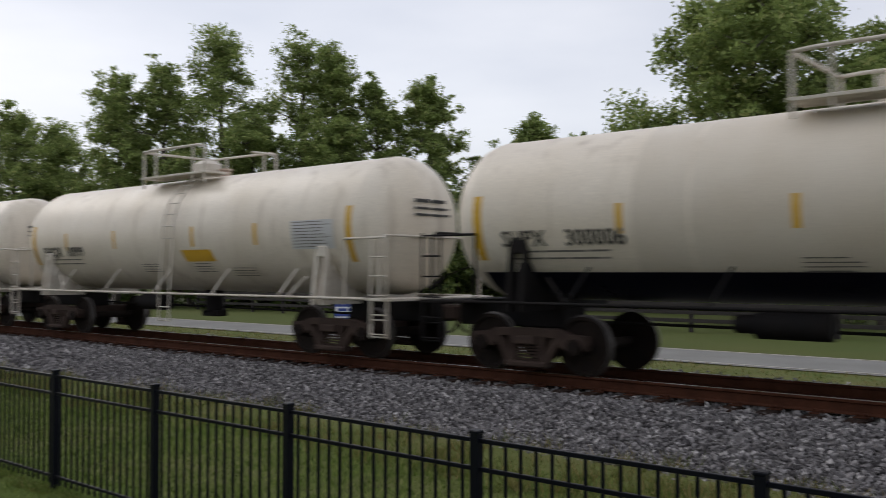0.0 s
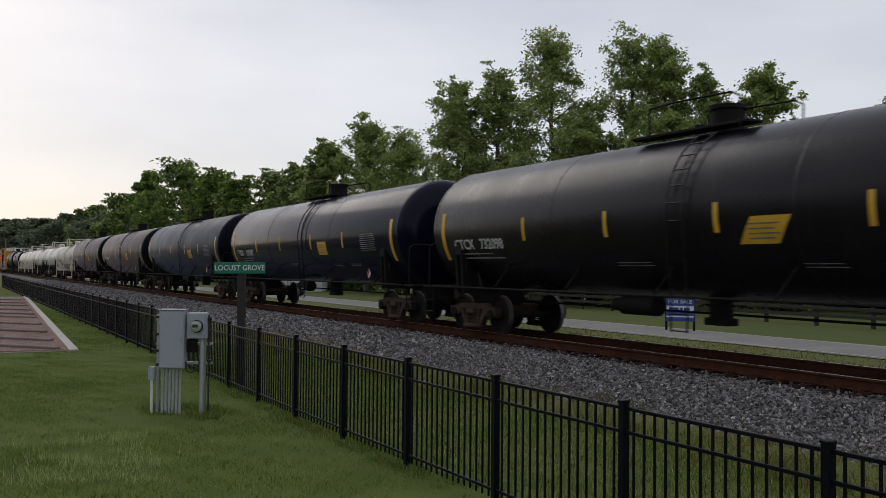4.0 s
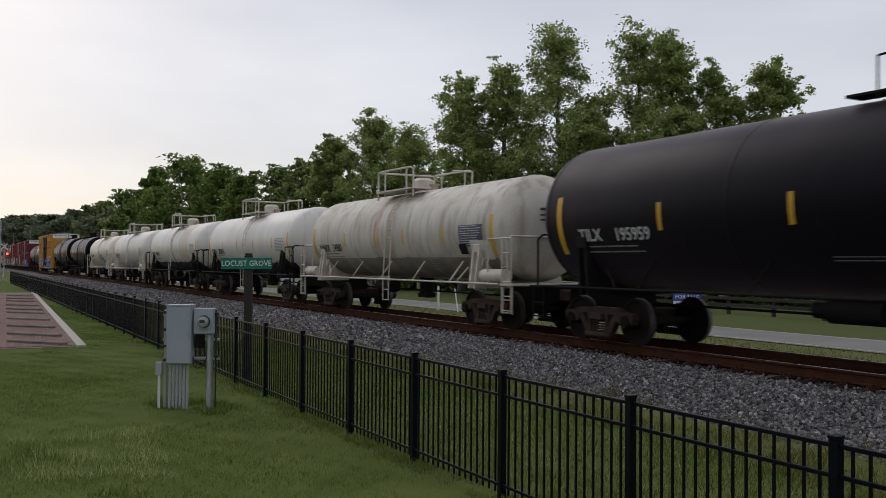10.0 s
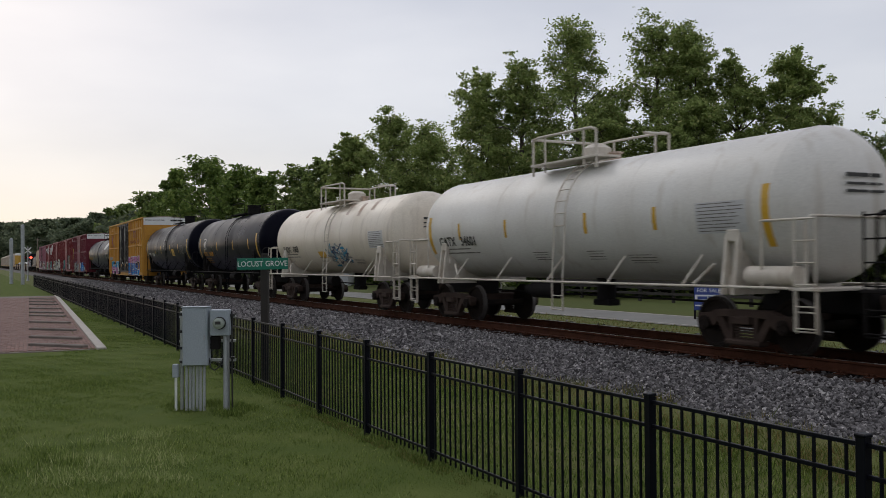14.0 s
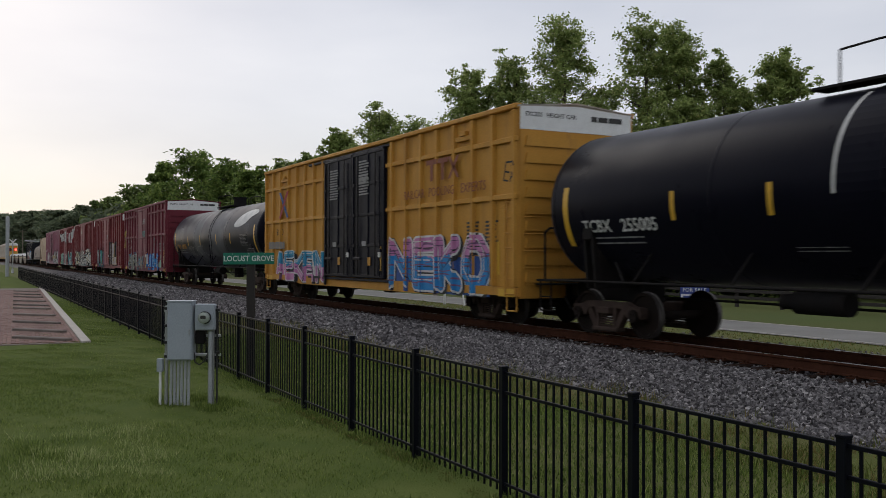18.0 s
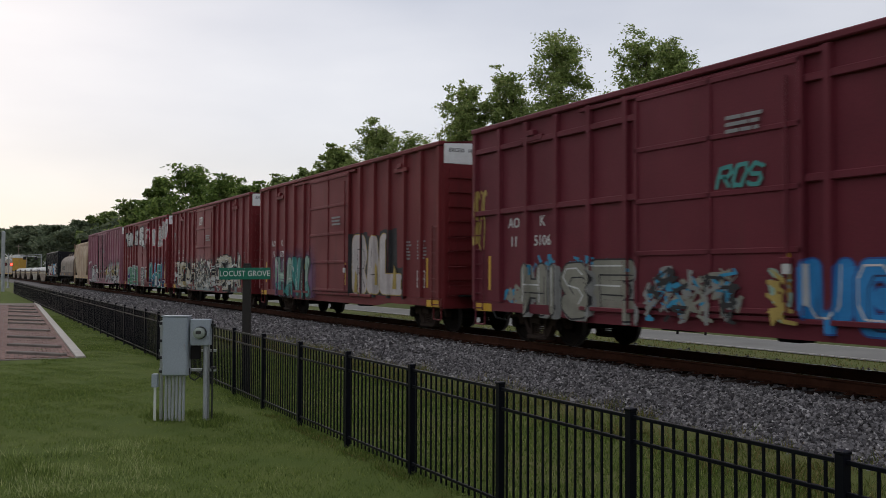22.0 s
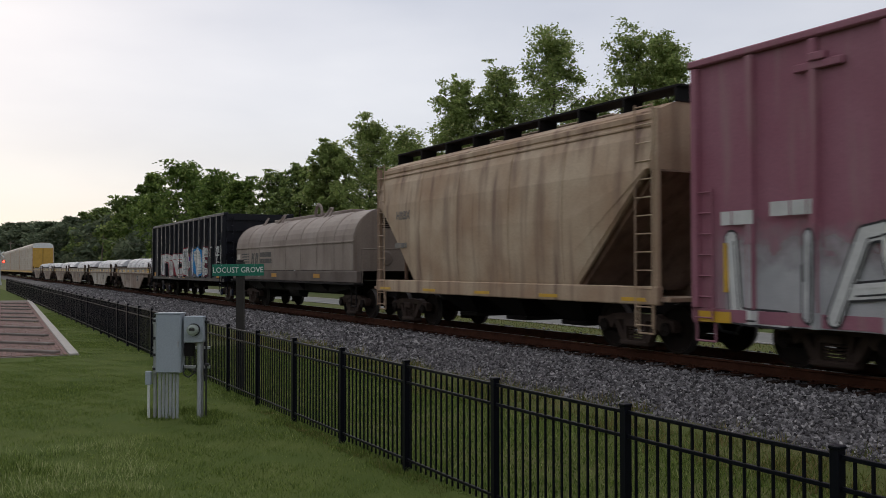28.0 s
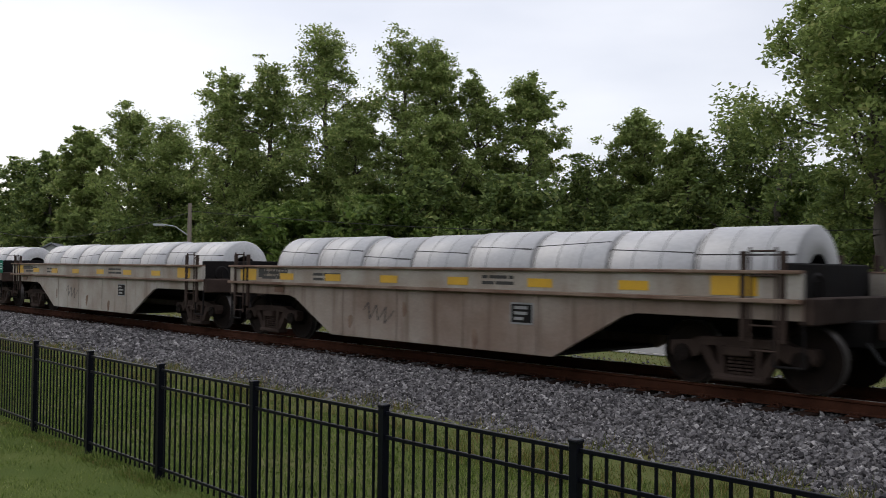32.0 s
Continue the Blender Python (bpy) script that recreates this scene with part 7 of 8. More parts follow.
D = (-1.92, 1.8)
car, hb, W = couple(ribbed_boxcar("red boxcar covered low down in cream sprayed letters", 17.4, 5.06, BOXRED, BOXRED, 15, D, None, 1, ("AO K", "15 121"), seed=34, body_gap=0.77), 333.27, 350.67)
dp = ribbed_depth(hb, W, 15, D)
mist(car, -7.2, 6.9, 0.68, 1.2, 2.4, dp, "haze")
sprayed(car, "TEAR", (-7.0, -5.7, -4.5, -3.2, -1.85), 0.68, 2.2, dp, "cream", "black", None, 0.5, "black", 0.15, 0.05, 0.14, marks="black", inner="white", seed=10, wild=0.09)
clutter(car, -7.2, -2.0, 0.75, 2.0, dp, ("black", "sand", "black", "white"), 21, 44, 0.042)
clutter(car, -1.85, 2.3, 0.72, 2.3, dp, ("cream", "black", "cream", "black", "white", "black"), 11, 170)
sprayed(car, "TEAN", (2.3, 3.35, 4.3, 5.2, 6.3), 0.72, 2.4, dp, "cream", "black", None, 0.5, "black", 0.17, 0.05, 0.16, hatch="white", marks="black", inner="white", seed=12, wild=0.09)
clutter(car, 2.2, 6.4, 0.75, 2.2, dp, ("black", "white"), 22, 44, 0.042)
clutter(car, 5.9, 6.5, 0.75, 1.6, dp, ("mint", "sand"), 23, 8)
tag(car, "TERV", -1.05, -0.35, 4.0, 4.4, dp, "white", 0.026, 13)
tag(car, "RS", -7.65, -7.05, 3.45, 3.85, dp, "grey", 0.026, 14)
D = (-1.82, 1.92)
car, hb, W = couple(ribbed_boxcar("red boxcar with white sprayed letters along its top", 17.6, 5.06, BOXRED, BOXRED, 15, D, None, 1, ("AO K", "15 072"), seed=35, body_gap=0.83), 350.59, 368.19)
dp = ribbed_depth(hb, W, 15, D)
for k, (word, x0, x1, z0, z1) in enumerate((("FK", -7.45, -6.0, 3.42, 4.55), ("SM", -5.85, -3.8, 3.4, 4.5), ("DHK", -3.5, -1.4, 3.42, 4.6), ("SE", -1.05, 0.7, 3.3, 4.72))):
    sprayed(car, word, (x0, x1), z0, z1, dp, "white", "black", None, 0.5, None, 0.17, 0.07, 0.16, hatch="fog", marks="black", inner="white", seed=60 + k, wild=0.13)
for k, (word, x0, x1, z0, z1) in enumerate((("FB", 1.3, 2.68, 3.3, 4.6), ("SMI", 2.9, 4.76, 3.2, 4.45), ("SOS", 4.92, 6.6, 3.1, 4.5), ("BTM", 6.55, 8.0, 3.5, 4.8))):
    sprayed(car, word, (x0, x1), z0, z1, dp, "white", "scarlet", None, 0.5, None, 0.165, 0.06, 0.14, hatch="grey" if k == 2 else None, marks="black" if k == 2 else "grey", inner="white", seed=70 + k, wild=0.08)
mist(car, -6.8, -1.2, 0.7, 1.5, 2.1, dp, "purple")
sprayed(car, "OHSM", (-6.1, -4.9, -3.9, -2.8, -1.45), 0.66, 2.05, dp, ("mint", "green"), "white", "green", 0.5, "navy", 0.18, 0.04, 0.16, hatch="mint", marks="black", inner="white", seed=15, wild=0.08)
sprayed(car, "EA", (-0.28, 0.45, 1.05), 0.68, 1.95, dp, "black", "white", None, 0.5, None, 0.13, 0.055, 0.08, hatch="grey", marks="white", inner="grey", seed=16, wild=0.08)
clutter(car, 1.1, 1.7, 0.9, 2.0, dp, ("grey", "white"), 24, 10)
mist(car, 1.9, 7.4, 0.66, 1.9, 2.5, dp, "violet")
sprayed(car, "LAEL", (2.54, 3.6, 4.75, 5.9, 7.15), 0.66, 2.2, dp, ("teal", "cyan"), "white", "navy", 0.35, "teal", 0.18, 0.04, 0.16, hatch="teal", marks="black", inner="white", seed=17, wild=0.09)
D = (-2.45, 2.5)
car, hb, W = couple(ribbed_boxcar("faded plum boxcar with double doors and sprayed letters", 19.9, 5.1, BOXPLUM, BOXPLUM, 16, D, None, 2, ("", ""), seed=36, body_gap=0.32), 368.58, 388.48)
dp = ribbed_depth(hb, W, 16, D)
mist(car, -9.2, -2.6, 0.7, 1.5, 2.3, dp, "fog")
sprayed(car, "LIAEN", (-8.8, -7.6, -6.9, -5.4, -4.0, -2.6), 0.68, 2.25, dp, ("white", "fog"), "black", None, 0.5, None, 0.11, 0.035, 0.14, marks="black", inner="white", seed=18, wild=0.09)
clutter(car, -2.4, 2.2, 0.75, 1.9, dp, ("black", "grey"), 25, 30)
mist(car, 2.5, 9.5, 0.7, 2.0, 2.65, dp, "fog")
sprayed(car, "NOSE", (2.3, 4.9, 6.1, 7.3, 8.9), 0.74, 2.15, dp, ("sand", "gold", "sand", "gold"), "black", "fog", 0.42, None, 0.13, 0.04, 0.2, marks="black", inner="gold", seed=19, wild=0.09)
clutter(car, 2.4, 9.2, 0.72, 1.9, dp, ("grey", "black", "white"), 26, 44, 0.042)
part("car_number", bars(bars(Geo(), -8.9, 2.5, 0.7, 1, 0.4, -W - 0.122, 0, 0.1, 63), -7.9, 2.6, 0.8, 1, 0.4, -W - 0.122, 0, 0.1, 64), LETTER_W, car)
couple(hopper_car("dusty beige covered hopper with a dark roof walkway", 13.65, 41), 388.35, 402.0)
couple(hooded_coil_car("grey-beige coil car under an arched steel hood", 15.55), 402.0, 417.6)
car = couple(gondola_car("tall black ribbed gondola with sprayed white letters", 17.36), 417.36, 434.72)


def gondola_depth(x):
    d = abs((x + 6.47) / 1.13 - round((x + 6.47) / 1.13)) * 1.13
    return 1.58 + (0.14 if d < 0.085 else 0.14 * (0.13 - d) / 0.045 if d < 0.13 else 0)


BLUECAP = mat("blue_bearing_cap", (0.012, 0.018, 0.055), 0.5, bump=0.03)
for truck in [o for o in car.children if o.name.startswith("truck")]:
    for x in (-0.89, 0.89):
        part("bearing_cap", Geo().cyl((x, -1.1, 0.457), (x, -1.17, 0.457), 0.15, 16).cyl((x, -1.17, 0.457), (x, -1.19, 0.457), 0.08, 12), BLUECAP, truck, "dark blue bearing cap")
mist(car, 0.1, 5.3, 1.15, 2.3, 2.75, gondola_depth, "grey")
sprayed(car, "neno", (-5.36, -3.63, -2.78, -1.45, -0.2), 1.1, 2.46, gondola_depth, "white", "red", None, 0.5, "white", 0.20, 0.04, 0.1, marks="red", inner="haze", seed=40, wild=0.03)
g = Geo()
for x, w_ in ((-4.45, 0.16), (-3.15, 0.1), (-2.0, 0.12)):
    lay(g, x - w_, x + w_, lambda q, c_=x: [[1.14, 1.9 + 0.3 * (q - c_)]], gondola_depth, 0.040)
part("sprayed_patch", g, SPRAY["crimson"], car, "dark red sprayed insides of the letters")
sprayed(car, "DONE", (0.26, 1.58, 2.65, 3.85, 5.06), 1.12, 2.72, gondola_depth, "white", ("red", "purple", "sky", "crimson"), None, 0.5, None, 0.27, 0.06, 0.1, hatch="haze", marks=("crimson", "purple", "sky", "crimson"), inner="grey", seed=41, wild=0.03)
for x, col in ((0.95, "crimson"), (2.12, "purple")):
    g = Geo()
    lay(g, x - 0.17, x + 0.17, lambda q, c_=x: merged(stroke_spans(q, [(c_, 1.62), (c_, 2.15)], 0.15)), gondola_depth, 0.036)
    part("sprayed_patch", g, SPRAY[col], car, "dark sprayed inside of a letter")
tag(car, "OK", 5.34, 6.06, 2.15, 2.65, gondola_depth, "white", 0.022, 42)
tag(car, "DERS", 6.45, 7.3, 2.15, 2.6, gondola_depth, "white", 0.026, 43)
tag(car, "OO", 7.15, 7.6, 1.85, 2.7, gondola_depth, "white", 0.022, 44)
tag(car, "FBI", 5.4, 6.05, 1.25, 1.55, gondola_depth, "grey", 0.022, 45)
tag(car, "GB", -6.2, -5.75, 2.2, 2.5, gondola_depth, "grey", 0.02, 46)
tag(car, "EO", -6.25, -5.75, 1.95, 2.15, gondola_depth, "grey", 0.02, 47)
for i in range(6):
    couple(open_coil_car(("grimy brown-grey coil car loaded with white-wrapped steel coils", "pale grey coil car loaded with white-wrapped steel coils")[i % 2], 15.47, COILCAR if i != 1 else COILPALE, COILPALE, 50 + 7 * i), 435.04 + 15.47 * i, 435.04 + 15.47 * (i + 1))
for i in range(7):
    couple(autorack("tall tan autorack with yellow ends and pale roof", 28.2), 528.4 + 28.2 * i, 528.4 + 28.2 * (i + 1))

# ---- trees ----
def tree(name, label, x, y, height, width, seed, leaf, crown_base=0.2, leaves=9000, leaf_size=0.24, lobes=20, trunk_r=0.3, lean=0.0):
    """A tapered trunk with limbs; small leaf clumps hang round the limbs' ends, with gaps between them."""
    r2 = random.Random(seed)
    rs = np.random.RandomState(seed)
    ob = tagged(new(name), label, "tree")
    ob.matrix_basis = pose(x, y, -0.05)
    g = Geo()
    pts, px, py = [], 0.0, 0.0
    for i in range(8):
        f = i / 7
        pts.append((px, py, height * 0.92 * f, trunk_r * (1 - f) ** 0.8 + 0.03))
        px += r2.uniform(-0.02, 0.02) * height + lean
        py += r2.uniform(-0.02, 0.02) * height
    for a, b in zip(pts, pts[1:]):
        g.cyl(a[:3], b[:3], a[3], 8, 0, b[3], False)
    clumps = []

    def spray(c, radius, many):
        for _ in range(many):
            d = [r2.gauss(0, 0.55) for _ in range(3)]
            clumps.append((c[0] + d[0] * radius, c[1] + d[1] * radius, c[2] + d[2] * radius * 0.8, radius * r2.uniform(0.26, 0.46)))

    spray((pts[-1][0], pts[-1][1], height * 0.95), width * 0.11, 7)
    for i in range(lobes):
        f = crown_base + (0.95 - crown_base) * (i + 0.5) / lobes
        k = min(6, int(f / 0.92 * 7))
        base = pts[k]
        a = i * 2.399 + r2.uniform(-0.5, 0.5)
        q = (f - crown_base) / (1.0 - crown_base)
        bulge = (0.72 + 0.9 * q) if q < 0.3 else max(0.16, 1.0 - 0.95 * (q - 0.3) ** 1.25 / 0.64)
        reach = width * 0.5 * bulge * r2.uniform(0.55, 1.0)
        end = (base[0] + reach * math.cos(a), base[1] + reach * math.sin(a), min(height * 0.95, height * f + reach * r2.uniform(0.1, 0.45)))
        mid = tuple((p + e) / 2 + r2.uniform(-0.3, 0.3) for p, e in zip(base[:3], end))
        r0 = max(0.05, base[3] * 0.5)
        g.cyl(base[:3], mid, r0, 6, 0, r0 * 0.6, False).cyl(mid, end, r0 * 0.6, 6, 0, 0.025, False)
        size = width * r2.uniform(0.11, 0.17)
        spray(end, size, 9)
        spray(mid, size * 0.9, 6)
        for _ in range(2):
            tw = tuple(e + r2.uniform(-1, 1) * width * 0.12 for e in end)
            g.cyl(end, tw, 0.03, 5, 0, 0.012, False)
            spray(tw, size * 0.6, 4)
    part("trunk", g, BARK, ob)
    e = np.array(clumps)
    share = e[:, 3] ** 1.6
    pick = rs.choice(len(e), leaves, p=share / share.sum())
    d = rs.normal(size=(leaves, 3)) * 0.62
    c = e[pick, :3] + d * e[pick, 3][:, None] * np.array([1.0, 1.0, 0.75])
    c[:, 2] = np.clip(c[:, 2], 0.15, height + 0.3)
    u = rs.normal(size=(leaves, 3)) * np.array([1, 1, 0.6])
    u /= np.linalg.norm(u, axis=1)[:, None]
    w = np.cross(u, rs.normal(size=(leaves, 3)) * 0.7 + np.array([0, 0, 1]))
    w /= np.linalg.norm(w, axis=1)[:, None] + 1e-6
    s = (leaf_size * rs.uniform(0.5, 1.3, leaves))[:, None]
    v = np.concatenate([c - u * s, c + w * s * 0.5, c + u * s, c - w * s * 0.5], 1).reshape(-1, 3)
    f = np.arange(leaves * 4).reshape(-1, 4)
    part("crown", quick("crown", v.tolist(), f.tolist(), leaf), None, ob)
    return ob


def beside(yaw, dist):
    return -dist * math.sin(radians(yaw)), dist * math.cos(radians(yaw))


TREE_LABELS = ("tall pecan tree with an open green crown", "dense dark green oak tree beyond the road", "broad light-green leafy tree by the railway", "dark far tree with distance haze put into its leaf colour")
# bearing of the stem from the platform, distance, rise of the top over the eye per metre, width, leaves
front = [(54.4, 66, 0.264, 10.5, 0), (57.8, 67, 0.225, 8.0, 0), (49.1, 66, 0.266, 9.5, 0), (47.4, 65, 0.252, 7.5, 0), (60.4, 69, 0.213, 8.5, 0), (44.9, 63, 0.219, 7.5, 0), (41.8, 62, 0.222, 7.5, 0),
         (52.6, 62, 0.175, 8.0, 0), (46.6, 60, 0.172, 7.5, 0), (65.9, 82, 0.168, 8.7, 0), (63.4, 78, 0.152, 9.0, 0), (68.3, 92, 0.137, 8.6, 0), (70.4, 102, 0.112, 8.3, 1), (71.8, 110, 0.105, 8.3, 1),
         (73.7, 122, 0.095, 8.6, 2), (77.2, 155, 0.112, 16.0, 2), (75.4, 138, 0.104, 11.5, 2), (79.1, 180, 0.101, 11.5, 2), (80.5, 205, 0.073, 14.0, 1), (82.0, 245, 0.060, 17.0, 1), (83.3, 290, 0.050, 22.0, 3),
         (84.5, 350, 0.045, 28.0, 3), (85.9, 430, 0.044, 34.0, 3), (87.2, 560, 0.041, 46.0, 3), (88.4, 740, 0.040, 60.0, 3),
         (37.8, 60, 0.122, 7.5, 1), (34.4, 60, 0.172, 7.0, 0), (36.3, 64, 0.115, 7.0, 1), (31.6, 58, 0.150, 6.5, 0), (29.2, 56, 0.162, 7.0, 1), (26.6, 54, 0.170, 8.0, 1), (20.7, 40, 0.31, 11.5, 0), (19.0, 44, 0.19, 10.0, 1), (14.5, 42, 0.24, 12.0, 0)]
for i, (yaw, dist, rise, w, kind) in enumerate(front):
    x, y = beside(yaw, dist)
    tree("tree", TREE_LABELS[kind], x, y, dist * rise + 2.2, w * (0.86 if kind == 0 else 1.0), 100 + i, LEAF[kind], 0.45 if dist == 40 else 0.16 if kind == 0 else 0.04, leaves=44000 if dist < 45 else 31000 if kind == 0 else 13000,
         leaf_size=0.135 if dist < 45 else 0.135 if dist < 90 else 0.0024 * dist, lobes=24 if kind == 0 else 18)
# lower growth that closes the wood below the tall crowns
for i in range(34):
    yaw = 13 + 2.05 * i
    dist = max(60 + 1.1 * max(0, yaw - 55), 36 / math.cos(radians(yaw))) + 5 * math.sin(i * 1.7)
    x, y = beside(yaw, dist)
    # past 72 degrees the leaves take the tone with haze mixed in
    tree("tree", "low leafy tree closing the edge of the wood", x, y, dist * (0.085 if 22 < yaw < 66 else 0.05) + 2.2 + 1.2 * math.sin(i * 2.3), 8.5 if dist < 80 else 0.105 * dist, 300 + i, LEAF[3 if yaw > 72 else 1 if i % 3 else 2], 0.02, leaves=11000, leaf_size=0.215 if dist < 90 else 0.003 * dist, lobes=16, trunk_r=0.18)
# unseen trees added behind the camera to dim front light and reflections
for i in range(11):
    tree("tree", "unseen tree added behind the camera to darken reflections", -78 + 13 * i, -32 - 5 * math.sin(i * 2.1), 13 + 2 * math.sin(i * 1.3), 13, 400 + i, LEAF[1], 0.08, leaves=3500, leaf_size=0.55, lobes=16)

# ---- ballast stones and grass, too many to count ----
def bed(y):
    return np.interp(y, [8.9, 9.3, 9.8, 10.4, 10.9, 11.2, 14.5, 14.9, 16.2], [-0.06, 0.03, 0.14, 0.29, 0.38, 0.39, 0.39, 0.34, 0.02])


def stones(name, n, x0, x1, y0, y1, s0, s1, seed, toe=0.0):
    rs = np.random.RandomState(seed)
    x = rs.uniform(x0, x1, n)
    y = rs.uniform(y0, y1, n) + rs.normal(size=n) * toe
    c = np.stack([x, y, bed(y) + rs.uniform(-0.01, 0.03, n)], 1)
    base = np.array([(1, 0, 0), (-1, 0, 0), (0, 1, 0), (0, -1, 0), (0, 0, 1), (0, 0, -1), (0.6, 0.6, 0.5), (-0.6, 0.5, -0.6)])
    tri = np.array([(0, 6, 4), (6, 2, 4), (2, 1, 4), (1, 3, 4), (3, 0, 4), (2, 6, 5), (6, 0, 5), (0, 3, 5), (3, 7, 5), (7, 1, 5), (1, 2, 7), (3, 1, 7), (2, 5, 7)])
    q = rs.normal(size=(n, 4))
    q /= np.linalg.norm(q, axis=1)[:, None]
    w_, a, b, d = q.T
    R = np.stack([np.stack([1 - 2 * (b * b + d * d), 2 * (a * b - d * w_), 2 * (a * d + b * w_)], 1), np.stack([2 * (a * b + d * w_), 1 - 2 * (a * a + d * d), 2 * (b * d - a * w_)], 1), np.stack([2 * (a * d - b * w_), 2 * (b * d + a * w_), 1 - 2 * (a * a + b * b)], 1)], 1)
    sz = rs.uniform(s0, s1, n)[:, None, None] * rs.uniform(0.55, 1.1, (n, 1, 3)) * (base + rs.normal(size=(n, 8, 3)) * 0.14)
    v = np.einsum("nij,nkj->nki", R, sz) + c[:, None, :]
    f = (np.arange(n) * 8)[:, None, None] + tri[None]
    return tagged(part(name, quick(name, v.reshape(-1, 3).tolist(), f.reshape(-1, 3).tolist(), STONES)), "loose grey crushed stones of the railway bed", "ballast", kind="stuff")


stones("ballast_stones", 44000, -20, 1.5, 9.15, 11.6, 0.022, 0.046, 1, 0.08)
stones("ballast_stones", 16000, -48, -20, 9.15, 11.6, 0.04, 0.075, 2, 0.08)
stones("ballast_stones", 15000, -44, 1.5, 13.3, 18.6, 0.03, 0.065, 3, 0.25)
stones("ballast_stones", 12000, -120, -48, 9.15, 11.6, 0.06, 0.11, 5, 0.1)
stones("ballast_stones", 5000, -30, 1.5, 11.75, 13.3, 0.03, 0.055, 4)


def blades(name, n, x0, x1, y0, y1, h0, h1, width, material, seed, label, ground=0.0, dense=None):
    rs = np.random.RandomState(seed)
    x, y = rs.uniform(x0, x1, n), rs.uniform(y0, y1, n)
    if dense:
        tx, ty = rs.uniform(x0, x1, dense), rs.uniform(y0, y1, dense)
        k = rs.randint(0, dense, n)
        x, y = tx[k] + rs.normal(size=n) * 0.12, ty[k] + rs.normal(size=n) * 0.12
    z = np.where(y > 8.9, bed(y), -0.03) if y0 > 5 else np.zeros(n)
    a = rs.uniform(0, 2 * np.pi, n)
    h = rs.uniform(h0, h1, n)
    # thicker and thinner patches
    patch = sum(np.sin(k * (x * math.cos(q) + y * math.sin(q)) + 9 * q) for k, q in ((2.1, 0.4), (3.7, 1.9), (6.3, 2.7), (10.9, 5.1), (17.0, 3.9)))
    h *= np.clip(0.9 + 0.13 * patch, 0.4, 1.6)
    d = np.stack([np.cos(a), np.sin(a), 0 * a], 1) * (width * rs.uniform(0.6, 1.3, n))[:, None]
    c = np.stack([x, y, z - 0.015], 1)
    tip = c + np.stack([rs.normal(size=n) * h * 0.4, rs.normal(size=n) * h * 0.4, h], 1)
    v = np.concatenate([c - d, c + d, tip], 1).reshape(-1, 3)
    f = np.arange(n * 3).reshape(-1, 3)
    return tagged(part(name, quick(name, v.tolist(), f.tolist(), material)), label, "grass", kind="stuff")


blades("lawn_grass", 330000, -24, -5, -5, 4.9, 0.02, 0.055, 0.005, BLADES, 11, "short mown green grass of the lawn")
blades("lawn_grass", 70000, -50, -24, 2.0, 5.2, 0.02, 0.05, 0.012, BLADES, 12, "short mown green grass of the lawn")
blades("verge_grass", 130000, -26, 1.5, 4.6, 9.2, 0.03, 0.09, 0.006, BLADES, 13, "uncut grass between fence and ballast")
blades("dry_grass", 20000, -30, 1.5, 7.6, 9.4, 0.08, 0.24, 0.008, DRYBLADES, 14, "dry straw-coloured tufts along the ballast's foot", dense=420)
blades("fence_weeds", 9000, -22, 0, 4.35, 4.7, 0.04, 0.11, 0.006, BLADES, 15, "taller weeds left along the fence's foot", dense=160)
blades("lawn_weeds", 5200, -14, -8, -2.5, 1.5, 0.04, 0.10, 0.007, BLADES, 16, "green weeds in the lawn", dense=60)
blades("pale_lawn_weeds", 3000, -12.4, -9.7, 0.7, 2.1, 0.05, 0.15, 0.004, WEEDS, 18, "pale seeding weeds in the lawn", dense=34)
blades("pale_lawn_weeds", 1500, -14.5, -7.5, -0.5, 4.2, 0.03, 0.08, 0.004, WEEDS, 19, "pale seeding weeds in the lawn", dense=70)
blades("stand_grass", 5200, -14.5, -13.2, 2.6, 3.9, 0.05, 0.14, 0.006, BLADES, 20, "uncut grass round the foot of the stand", dense=14)
blades("fence_straw", 14000, -14.2, -4, 4.36, 4.60, 0.02, 0.045, 0.007, DRYBLADES, 21, "dry straw along the fence's foot")
blades("far_verge_grass", 12000, -45, 2, 16.8, 21.0, 0.03, 0.09, 0.012, DRYBLADES, 17, "grass strip beside the road")

# ---- station name sign ----
sign = tagged(new("station_sign"), "green station name sign on a dark timber post", "sign")
sign.matrix_basis = pose(-16.6, 4.86, 0, 0, 0, 61.5)
part("sign_post", Geo().cbox(-0.07, 0.07, -0.05, 0.09, -0.3, 2.36, 0.012), POSTWOOD, sign)
part("post_cap", Geo().cbox(-0.06, 0.06, -0.04, 0.08, 2.36, 2.40, 0.015), POSTWOOD, sign)
board = part("sign_board", Geo().cbox(-0.475, 0.475, -0.075, -0.055, 2.1, 2.315, 0.004), SIGNGREEN, sign, at=pose(0, 0, 0, 0, -0.6, 0))
lettering("LOCUST GROVE", 0.145, WHITE, board, pose(0, -0.079, 2.205, 90, 0, 0), 0.001, 0.88)
for x in (-0.3, 0.0, 0.3):
    part("bolt", Geo().cyl((x, -0.07, 2.295), (x, -0.082, 2.295), 0.008, 8), GALV, board)

